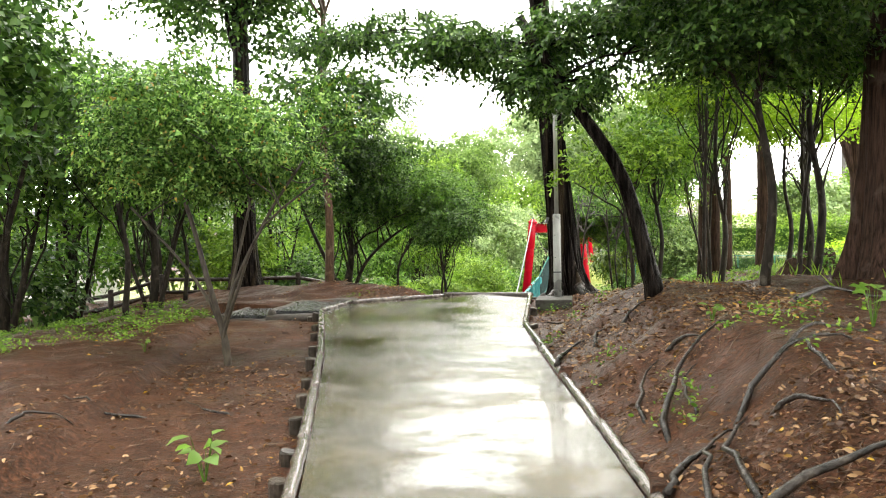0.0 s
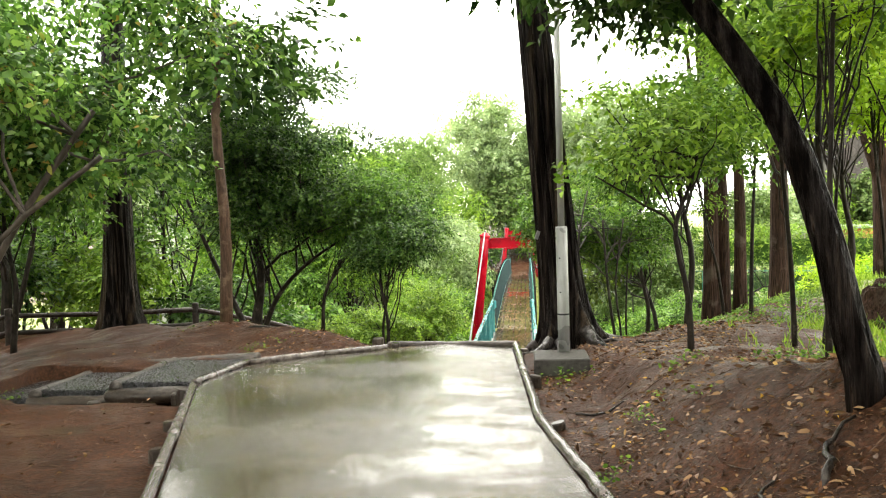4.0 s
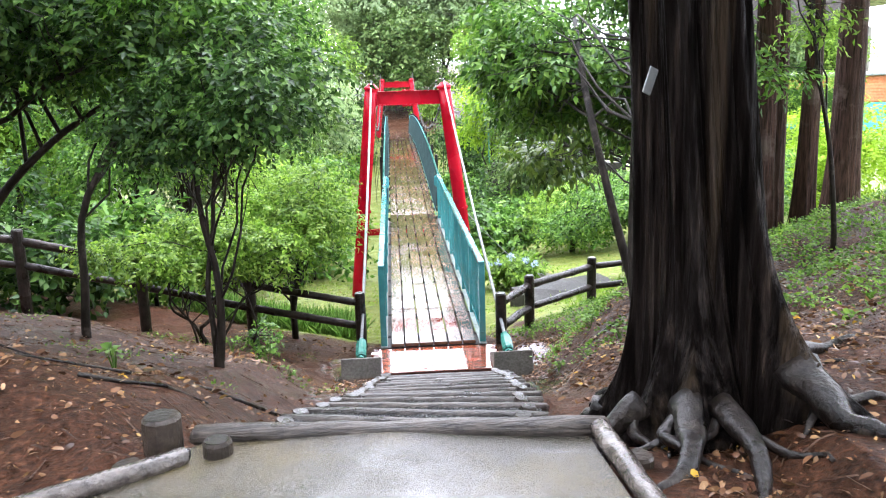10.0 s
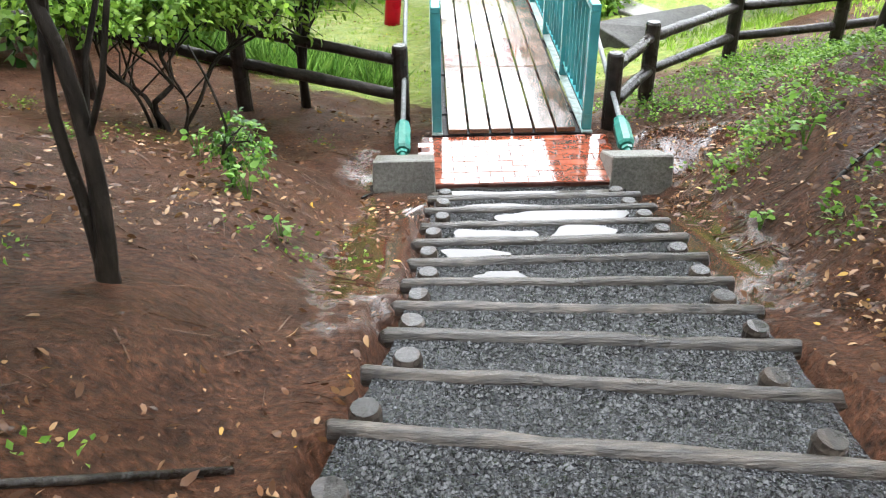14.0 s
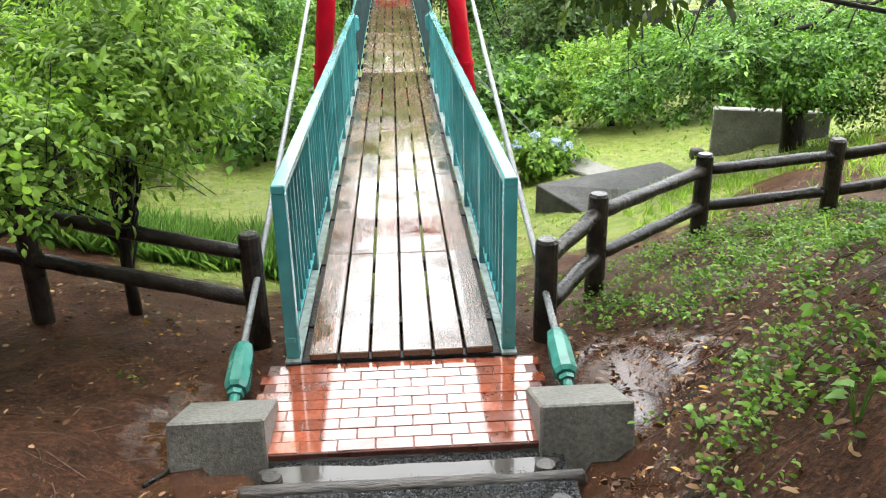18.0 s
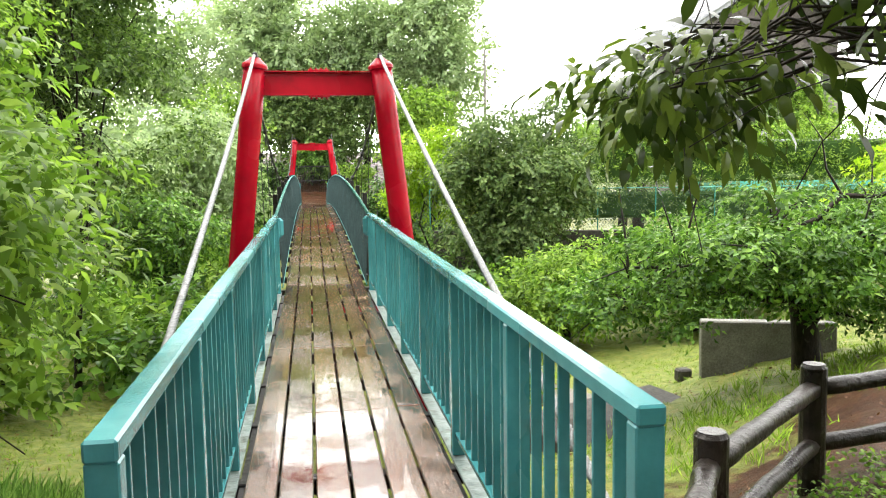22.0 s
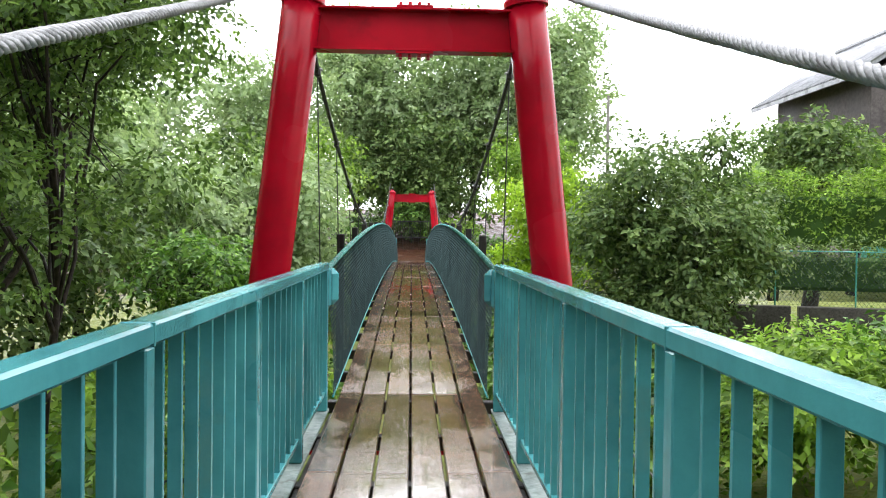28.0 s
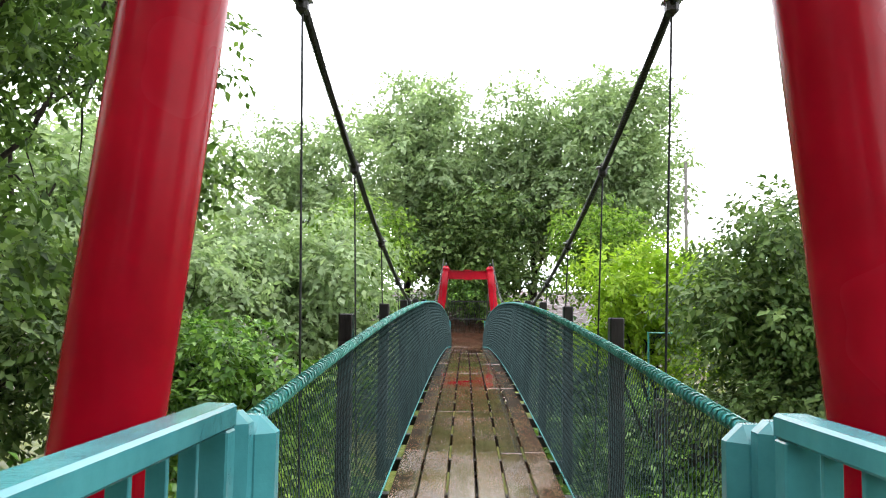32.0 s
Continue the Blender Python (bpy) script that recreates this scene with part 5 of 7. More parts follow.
make_tree("bright green shrub leaning over the log fence", up(-2.1, 1.3, (0, 0, 0.6), (0.1, 0, 1.0), (0.1, 0, 1.6)), 0.05, 0.02,
          [((-1.98, 1.3, 1.65), (0.92, 0.95, 0.95), 1.3), ((-3.1, 0.6, 1.5), (0.9, 0.7, 0.5), 0.5), ((-2.35, 3.2, 1.6), (1.1, 1.3, 1.0), 0.9)], MAT_LEAFLIGHT, MAT_BARK, 17000, 0.068, 18, oval=True, layer=0.45, category="shrub", name="shrub", limbs=12, puff_n=26, slim=0.36, limb_from=0.2)
# west woods
for i, (x, y, r, h, s) in enumerate(((-7.2, -13.6, 0.12, 5.2, 2.0), (-9.3, -10.4, 0.14, 5.6, 2.4), (-6.9, -9.2, 0.09, 4.6, 1.7), (-10.8, -6.2, 0.14, 6.0, 2.6), (-11.5, -1.0, 0.15, 6.5, 2.8), (-9.2, 2.6, 0.13, 6.0, 2.6), (-12.5, -14.0, 0.15, 6.5, 2.8), (-13.5, 4.5, 0.15, 7.5, 3.2))):
    make_tree("dark evergreen tree of the wood beyond the clearing", up(x, y, (0.1, 0, 1.2), (-0.1, 0.1, 2.6), (0, 0, h)), r, r * 0.35,
              [((x, y, ground_z(x, y) + h * 0.82), (s, s, s * 0.8), 1.0), ((x + 0.4, y - 0.5, ground_z(x, y) + h * 0.5), (s * 0.8, s * 0.8, s * 0.35), 0.5)], (MAT_LEAFDARK, MAT_LEAF)[i % 2], MAT_BARK, 5500, 0.125, 40 + i, group="west wood", limbs=12, limb_from=0.25,
              stems=[(up(x + 0.15, y, (0.4, 0.1, 1.5), (0.9, 0.2, h * 0.6)), r * 0.6, r * 0.2), (up(x - 0.1, y, (-0.5, 0, 1.5), (-0.8, 0.1, h * 0.6)), r * 0.5, r * 0.2)])
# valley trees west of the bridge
# The hazy-leaved trees here carry mist in their pale colour.
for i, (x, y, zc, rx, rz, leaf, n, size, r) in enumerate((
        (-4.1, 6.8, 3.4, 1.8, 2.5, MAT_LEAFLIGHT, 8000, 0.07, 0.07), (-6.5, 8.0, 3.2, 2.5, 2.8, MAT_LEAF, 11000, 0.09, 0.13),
        (-4.7, 14.4, 3.6, 2.7, 3.9, MAT_MAPLE, 26000, 0.085, 0.085), (-5.8, 9.6, 4.6, 2.2, 2.6, MAT_LEAFLIGHT, 12000, 0.09, 0.13), (-7.8, 18.0, 4.5, 3.4, 4.4, MAT_MAPLE, 23000, 0.11, 0.16), (-11.5, 15.5, 1.2, 3.0, 2.6, MAT_LEAF, 9000, 0.14, 0.12), (-9.0, 23.5, 1.0, 3.2, 2.8, MAT_LEAFGREY, 9000, 0.15, 0.12), (-7.5, 28.5, 1.8, 2.8, 2.8, MAT_HAZYLEAF, 8000, 0.15, 0.12), (-10.5, 11.0, 3.5, 3.0, 3.6, MAT_LEAFLIGHT, 12000, 0.12, 0.16),
        (-4.8, 24.0, -0.2, 2.4, 2.0, MAT_LEAF, 8000, 0.12, 0.1), (-5.6, 33.5, 2.2, 3.6, 3.3, MAT_HAZYLEAF, 15000, 0.17, 0.16), (-10.5, 30.0, 3.5, 4.0, 4.0, MAT_HAZYLEAF, 9000, 0.2, 0.18), (-14, 22, 4.0, 4.0, 4.5, MAT_HAZYLEAF, 9000, 0.2, 0.2), (-3.2, 39.5, 0.2, 2.0, 2.0, MAT_LEAFDARK, 6000, 0.14, 0.1))):
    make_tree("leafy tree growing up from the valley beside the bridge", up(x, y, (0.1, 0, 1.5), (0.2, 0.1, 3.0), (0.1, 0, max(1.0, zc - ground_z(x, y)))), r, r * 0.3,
              [((x, y, zc), (rx, rx, rz), 1.0)] + ([((x + 0.5, y - 0.8, zc + 2.2), (2.4, 2.2, 1.9), 1.2), ((x - 1.0, y - 3.0, zc + 1.8), (2.0, 1.8, 1.3), 0.4)] if i == 2 else [((-5.0, 19.5, 5.7), (2.2, 2.2, 2.7), 0.8)] if i == 4 else []), leaf, MAT_BARK, n if i in (0, 1, 2, 3) else int(n * 0.68), size if i in (0, 1, 2, 3) else size * 1.16, 60 + i, group="valley trees", limbs=14 if i != 2 else 9, puff_n=34 if i != 2 else 75, puff=(0.25, 0.42) if i != 2 else (0.14, 0.26), limb_from=0.25 if i != 2 else 0.55, droop=0.3 if i != 2 else 0.15, flat=0.0 if i != 2 else 0.7, layer=0.45 if i != 2 else 0.32)

# bank side, east of the path
make_tree("leaning dark tree with wet smooth bark", up(2.29, -14.42, (-0.10, 0.02, 0.35), (-0.20, 0.02, 0.8), (-0.42, 0.05, 1.45), (-0.9, 0.1, 2.2), (-1.5, 0.2, 3.2)), 0.11, 0.055,
          [((1.0, -13.9, 5.7), (0.75, 0.9, 0.5), 0.7), ((1.45, -14.2, 5.25), (0.75, 0.7, 0.42), 0.5), ((0.75, -13.9, 5.35), (0.5, 0.5, 0.35), 0.3), ((0.2, -13.2, 6.05), (1.5, 1.2, 0.3), 0.7), ((2.8, -13.8, 6.1), (1.9, 1.5, 0.6), 1.0), ((-1.6, -12.6, 6.35), (1.6, 1.2, 0.28), 0.45)], MAT_LEAFDARK, MAT_CEDAR, 19000, 0.065, 21, limbs=4, droop=0.35, flat=0.6, puff=(0.2, 0.36), puff_n=30, limb_from=0.85, limb_r=0.2)
CX, CY = 1.06, -7.25


def make_cedar():
    """Fluted trunk whose ribs run out into bare roots."""
    rng = np.random.RandomState(22)
    cz = ground_z(CX, CY)
    tree = thing("tree", (CX, CY, cz), "massive old cedar with dark wet bark and spreading roots", "tree")
    ends = [(0.40, -7.68, 0.11), (0.55, -8.16, 0.12), (0.82, -8.30, 0.10), (1.52, -8.02, 0.15), (2.05, -6.72, 0.13), (1.55, -6.35, 0.11), (0.48, -7.10, 0.10), (0.66, -6.62, 0.10)]
    ribs = [(math.atan2(y - CY, x - CX), r / 0.12, 0.27) for x, y, r in ends]
    levels = [-0.6, -0.4, -0.2, -0.1, -0.04, 0.0, 0.04, 0.08, 0.12, 0.16, 0.2, 0.25, 0.3, 0.35, 0.4, 0.46, 0.52, 0.6, 0.7, 0.82, 0.96, 1.15, 1.4, 1.7, 2.0, 2.4, 2.8, 3.3, 3.8, 4.5, 5.5, 7.0, 9.0, 11.0, 13.0]
    sides = 150
    ph = rng.uniform(0, 6.28, 6)
    verts, faces = [], []
    soil = [ground_z(CX + 0.5 * math.cos(2 * math.pi * k / sides), CY + 0.5 * math.sin(2 * math.pi * k / sides)) - cz for k in range(sides)]
    for z in levels:
        body = max(0.12, 0.275 - 0.015 * z)
        cx, cy = -0.085 * max(z - 0.3, 0) + 0.02, 0.0
        for k in range(sides):
            a = 2 * math.pi * k / sides
            over = z - soil[k]
            flare, wide = math.exp(-max(over, -0.1) / 0.22), math.exp(-max(over, 0) / 0.55)
            rib = 0.0
            for b, s, w in ribs:
                d = (a - b + math.pi) % (2 * math.pi) - math.pi
                rib = max(rib, s * math.exp(-(d / w) ** 2))
            bark = 0.013 * math.sin(19 * a + ph[0] + 0.5 * math.sin(1.1 * z)) + 0.008 * math.sin(31 * a + ph[1] + 0.7 * math.sin(0.9 * z)) + 0.006 * math.sin(53 * a + ph[2] + z)
            r = body + flare * 0.36 * rib + wide * (0.03 + 0.20 * rib) + bark + 0.024 * math.sin(5 * a + ph[3] + 0.4 * z) - 0.045 * max(0.0, math.sin(7 * a + ph[4] + 0.15 * z)) ** 4
            verts.append((cx + r * math.cos(a), cy + r * math.sin(a), z))
    for i in range(len(levels) - 1):
        for k in range(sides):
            a, b = i * sides + k, i * sides + (k + 1) % sides
            faces.append((a, b, b + sides, a + sides))
    faces.append(tuple((len(levels) - 1) * sides + k for k in range(sides)))
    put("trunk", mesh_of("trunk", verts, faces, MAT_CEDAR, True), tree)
    for x, y, r in ends:
        out = Vector((x - CX, y - CY, 0))
        ang, reach = math.atan2(out.y, out.x), out.length
        for fork, far, thick in ((0.0, 1.05, 1.0), (0.34, 0.85, 0.55), (-0.3, 0.7, 0.45)):
            bend = rng.uniform(-0.14, 0.14)
            pts, rr = [], []
            for f in np.linspace(0, 1, 13):
                q = ang + fork * smooth(0.25, 1.0, f) + bend * math.sin(3.1 * f)
                rad = 0.5 + (reach * far * 1.12 - 0.5) * f
                px, py = math.cos(q) * rad, math.sin(q) * rad
                rise = 0.17 * (1 - f) ** 1.8 + 0.012 * math.sin(14 * f + 3 * ang)
                rr.append(r * thick * (0.66 - 0.50 * f) * (1 + 0.08 * math.sin(17 * f + 5 * ang)))
                pts.append((px, py, ground_z(CX + px, CY + py) - cz + rise + rr[-1] * (0.35 - 1.1 * f ** 3)))
            v, f = tube_data(pts, rr, 14, True, lambda a, i: 1 + 0.10 * math.sin(3 * a + 0.5 * i) + 0.05 * math.sin(7 * a))
            put("root", mesh_of("root", v, f, MAT_ROOT, True), tree, None, "bare surface root")
    # Crown spread wide overhead to hold back sky light from the south.
    puffs = puffs_in((-0.4, 0.3, 9.0), (3.9, 3.9, 2.1), 40, rng, (0.22, 0.36))
    pos, way, L, W, face = crown_leaves(puffs, 14000, 0.17, rng, 0.1)
    put("crown", leaves_mesh("crown", pos, way, L, W, MAT_LEAFDARK, rng, 0.2, False, face), tree)
    for (x, y), (x2, y2), r in (((1.02, -6.62), (0.74, -6.36), 0.055), ((0.95, -6.78), (0.62, -6.66), 0.062), ((0.9, -6.98), (0.55, -6.92), 0.05), ((0.88, -7.12), (0.44, -7.12), 0.045)):
        stub = tagged(new("broken_root"), "broken black root stub at the cedar's foot", "root", "broken roots")
        a, b = Vector((x, y, ground_z(x, y) + 0.12)), Vector((x2, y2, ground_z(x2, y2) + 0.07))
        stub.location = (b.x, b.y, ground_z(x2, y2))
        o = Vector(stub.location)
        v, f = tube_data([a.lerp(b, q) - o for q in (0, 0.3, 0.6, 0.85, 1.0)], [r * 1.1, r, r * 0.95, r * 0.9, r * 0.62], 11, True, lambda an, i: 1 + 0.16 * math.sin(3 * an + 2 * i))
        put("wood", mesh_of("wood", v, f, MAT_CEDAR, True), stub)


make_cedar()
make_tree("evergreen oak on thin leaning stems, its branches hanging low", up(1.56, -4.77, (-0.10, 0.05, 0.5), (-0.26, 0.2, 1.2), (-0.34, 0.8, 2.1), (-0.2, 1.9, 2.8)), 0.046, 0.025,
          [((1.55, -1.6, 3.7), (1.1, 1.9, 0.8), 1.0), ((2.4, -2.6, 3.6), (1.2, 1.2, 0.8), 0.6), ((0.85, -2.5, 4.0), (0.62, 0.95, 0.85), 0.7)], MAT_LEAF, MAT_BARK, 17000, 0.07, 23, limbs=14, slim=0.5, droop=0.25, per_twig=6, limb_from=0.7, layer=0.45,
          stems=[(up(1.32, -5.45, (-0.02, 0.22, 0.32), (0.0, 0.42, 0.9), (0.1, 0.7, 2.0), (0.3, 1.2, 2.8)), 0.028, 0.014), (up(2.10, -4.32, (-0.08, 0.06, 0.5), (-0.16, 0.15, 1.3), (-0.2, 0.4, 2.4)), 0.032, 0.018), (up(2.16, -4.26, (-0.02, 0.05, 0.5), (-0.08, 0.1, 1.3), (0.1, 0.3, 2.4)), 0.024, 0.014), (up(2.38, -3.25, (-0.03, 0, 0.6), (0.02, 0.1, 1.5), (0.1, 0.2, 2.3)), 0.022, 0.012)])
make_tree("sapling with large glossy leaves beside the lamp post", up(2.24, -9.96, (-0.02, 0, 0.6), (-0.14, 0, 1.3), (0.05, 0.1, 1.8), (0.2, 0.2, 2.4)), 0.035, 0.014,
          [((2.2, -9.9, 4.85), (1.3, 1.0, 0.6), 1.0), ((1.45, -9.8, 4.45), (0.6, 0.6, 0.35), 0.4)], MAT_LEAFLIGHT, MAT_BARK, 2300, 0.075, 24, oval=True, limbs=12, slim=0.4, per_twig=6, limb_from=0.4,
          stems=[(up(2.24, -9.96, (-0.12, 0, 1.25), (-0.5, 0.05, 1.6), (-0.95, 0.1, 1.9)), 0.02, 0.008)])
# The sixth trunk's high crown is widened out of view to block sky.
for i, (x, y, r, h) in enumerate(((4.6, 0.0, 0.19, 12), (4.92, 0.35, 0.18, 12), (5.2, -0.1, 0.14, 11), (6.4, 1.1, 0.25, 13), (9.5, 3.0, 0.3, 12), (4.75, -14.4, 0.36, 12), (8.5, -6.0, 0.3, 12))):
    make_tree("tall reddish cedar trunk standing in the grass" if i != 5 else "thick dark reddish cedar trunk at the clearing's edge", up(x, y, (0.03, 0, 3), (-0.05 * (i % 3), 0, 6), (0, 0, h)), r, r * 0.5,
              [((x, y, ground_z(x, y) + h * 0.82), (4.3, 4.3, 2.2) if i == 5 else (1.8, 1.8, 2.0), 1)], MAT_LEAFDARK, MAT_REDBARK, 3200 if i == 5 else 1800, 0.26, 70 + i, group="cedars", flare=0.45, limbs=6)
# Bright and yellow leaves put the sunlit look of these crowns into colour.
for i, (x, y, dx, h, cr) in enumerate(((4.3, -2.6, -0.55, 3.4, 1.1), (3.2, -11.2, 0.1, 4.2, 1.3), (3.6, -9.0, -0.2, 3.6, 1.1), (4.2, -12.6, 0.5, 4.4, 1.5), (6.2, -5.2, -0.3, 4.4, 1.5), (4.0, -5.6, 0.15, 3.8, 1.2))):
    g = ground_z(x, y)
    make_tree("thin young evergreen with a light crown in the open wood", up(x, y, (dx * 0.2, 0, h * 0.3), (dx * 0.6, 0, h * 0.6), (dx, 0, h)), 0.036, 0.015,
              [((x + dx, y, g + h), (cr, cr, cr * 0.55), 1.0), ((x + dx * 0.6, y + 0.2, g + h * 0.72), (cr * 0.7, cr * 0.7, cr * 0.25), 0.3)], (MAT_LEAFLIGHT, MAT_LEAFYELLOW, MAT_LEAFLIGHT)[i % 3], MAT_BARK, 2800, 0.075, 90 + i, group="young evergreens", limbs=9, slim=0.36)
for i, (x, y, z, rx) in enumerate(((3.6, -15.5, 6.3, 2.4), (5.6, -12.5, 6.4, 2.8), (6.8, -16.5, 5.8, 2.6))):
    make_tree("overhanging evergreen canopy of a tall forest tree", up(x + 2.0, y + 1.5, (0, 0, 3), (-0.4, 0, 5), (-1.2, -0.5, 7)), 0.16, 0.06,
              [((x, y, z), (rx, rx, 0.75), 1.0)], MAT_LEAFDARK, MAT_BARK, 15000, 0.062, 110 + i, group="canopy trees", limbs=12, flat=0.5, limb_from=0.6)
# valley trees east of the bridge
make_tree("dark spreading tree on the lawn beside the concrete wall", up(6.6, 8.3, (-0.1, 0, 0.7), (-0.3, 0, 1.4), (-0.6, -0.1, 2.2)), 0.2, 0.07,
          [((5.7, 8.0, 0.75), (2.4, 2.2, 0.8), 1.0), ((4.0, 8.1, 0.1), (1.25, 1.3, 0.6), 0.45), ((8.0, 8.4, 0.9), (1.9, 1.7, 1.1), 0.7), ((7.2, 8.0, -0.1), (1.6, 1.5, 0.4), 0.3)], MAT_LEAF, MAT_BARK, 26000, 0.07, 31, limbs=14, puff_n=46, puff=(0.2, 0.34), layer=0.4, flat=0.4, limb_from=0.3)
for i, (x, y, zc, rx, rz, leaf, n, size) in enumerate((
        (5.7, 23.0, 1.1, 2.2, 3.2, MAT_LEAFGREY, 18000, 0.12), (4.7, 29.5, 1.7, 2.3, 2.2, MAT_LEAFYELLOW, 12000, 0.12), (7.5, 24.3, 1.7, 1.6, 2.9, MAT_LEAFGREY, 12000, 0.12),
        (5.4, 15.5, -1.0, 2.0, 1.2, MAT_LEAFLIGHT, 9000, 0.10), (8.2, 15.0, -0.6, 2.2, 1.2, MAT_LEAF, 8000, 0.11), (3.4, 36.0, -0.3, 1.8, 1.8, MAT_LEAFDARK, 6000, 0.14), (12.5, 12.5, 0.8, 2.6, 1.9, MAT_LEAFYELLOW, 9000, 0.11), (3.0, 20.5, -1.9, 1.6, 0.9, MAT_LEAF, 5000, 0.11))):
    make_tree("rounded evergreen shrub tree in the valley east of the bridge", up(x, y, (0, 0, 0.8), (0.1, 0, 1.6), (0, 0, max(0.9, zc - ground_z(x, y)))), 0.12, 0.04,
              [((x, y, zc), (rx, rx, rz), 1.0)], leaf, MAT_BARK, int(n * 0.8), size * 1.1, 130 + i, group="east valley trees", limbs=10, puff_n=40, puff=(0.24, 0.4), limb_from=0.2)
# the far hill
# Haze on the hill is painted through the palest leaves.
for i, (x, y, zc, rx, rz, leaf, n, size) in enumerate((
        (-0.5, 66, 8.0, 6.5, 6.5, MAT_HAZYLEAF, 13000, 0.3), (-9, 52, 8.0, 5.0, 5.5, MAT_HAZYLEAF, 13000, 0.22), (-3.8, 58, 10.2, 5.0, 6.6, MAT_HAZYLEAF, 20000, 0.25), (4.0, 60, 10.6, 5.0, 6.6, MAT_HAZYLEAF, 20000, 0.25), (8.8, 56, 10.2, 4.6, 6.6, MAT_HAZYLEAF, 19000, 0.25),
        (-16, 46, 7.5, 5.5, 5.5, MAT_HAZYLEAF, 8000, 0.3), (6.5, 50, 4.5, 3.2, 3.2, MAT_LEAFLIGHT, 8000, 0.18), (-6.0, 47.5, 4.0, 3.4, 3.6, MAT_LEAFLIGHT, 9000, 0.18), (0.5, 56, 5.0, 5.0, 4.4, MAT_LEAFGREY, 13000, 0.24),
        # Last five trees are unseen, added to close off sky and reflections.
        (17.5, 43, 4.1, 3.4, 2.9, MAT_HAZYLEAF, 7000, 0.25), (-25, 38, 7, 6, 6, MAT_HAZYLEAF, 7000, 0.35), (13.6, 31.5, 4.1, 1.9, 1.9, MAT_LEAFGREY, 6000, 0.15), (-22, 18, 5, 5, 5, MAT_HAZYLEAF, 6500, 0.3), (24, 10, 5, 4.5, 4.0, MAT_HAZYLEAF, 6000, 0.25), (18, 0, 1.9, 3.5, 1.2, MAT_LEAFYELLOW, 5000, 0.2), (22.0, 44.2, 4.6, 2.3, 2.9, MAT_LEAFLIGHT, 6500, 0.18), (25.6, 44.3, 4.8, 2.2, 2.9, MAT_LEAFGREY, 6500, 0.18), (29.4, 44.2, 4.6, 2.3, 2.9, MAT_LEAFLIGHT, 6500, 0.18), (-24, -4, 4.5, 5, 5, MAT_LEAF, 3000, 0.42), (-22, -22, 5, 5, 5, MAT_LEAF, 2500, 0.45), (18, -24, 6, 6, 5, MAT_LEAF, 2500, 0.45), (-8, -36, 6, 6, 5, MAT_LEAFDARK, 2500, 0.45), (8, -40, 6, 6, 5, MAT_LEAFDARK, 2500, 0.45))):
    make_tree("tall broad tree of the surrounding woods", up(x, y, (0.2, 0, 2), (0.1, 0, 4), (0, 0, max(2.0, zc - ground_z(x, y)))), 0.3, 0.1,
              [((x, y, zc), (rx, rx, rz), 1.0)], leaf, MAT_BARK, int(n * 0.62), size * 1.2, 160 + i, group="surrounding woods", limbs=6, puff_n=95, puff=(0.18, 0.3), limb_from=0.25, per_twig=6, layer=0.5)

# Out-of-view crowns added beside and behind to block sky light.
for i, (x, y, z) in enumerate(((9.5, -19, 12.5), (-9.5, -19.5, 12), (7, -27, 12), (-4.5, -28, 12.5), (1.5, -32, 12), (13, -25, 13), (-13, -26, 12.5), (12.5, -15.5, 12.5), (-14.5, -11, 12.5), (3.0, -22.5, 13.5), (-3.0, -21.5, 13))):
    side = 4.0 if i in (9, 10) else 0.0
    tx = x + (side if x > 0 else -side)
    make_tree("unseen tall tree added to shade the clearing", up(tx, y - 0.6 * side, (0.1, 0, 4), (0.0, 0, 8), (x - tx, 0.6 * side, z - 2)), 0.26, 0.1,
              [((x, y, z), (4.6, 4.6, 2.2), 1.0)], MAT_LEAFDARK, MAT_BARK, 1900, 0.36, 200 + i, group="tall forest", limbs=10, limb_from=0.6, puff_n=40, puff=(0.22, 0.36), per_twig=5)

rng_u = random.Random(31)
for i in range(34):
    side = -1 if i % 2 else 1
    y = 11.5 + (i // 2) * 1.85 + rng_u.uniform(-0.6, 0.6)
    x = side * rng_u.uniform(2.4, 6.5)
    if side > 0 and y < 15:
        continue
    r = rng_u.uniform(1.1, 1.7)
    g = ground_z(x, y)
    make_tree("dense leafy undergrowth shrub on the valley floor", up(x, y, (0, 0, 0.4), (0.1, 0, 0.8), (0, 0, 1.1)), 0.05, 0.02,
              [((x, y, g + 0.85), (r, r, 0.95), 1.0)], (MAT_LEAF, MAT_LEAFLIGHT, MAT_LEAFDARK, MAT_LEAF)[i % 4], MAT_BARK, 1000, 0.185, 300 + i, category="shrub", name="shrub", group="valley undergrowth", limbs=6, puff_n=16, limb_from=0.1)
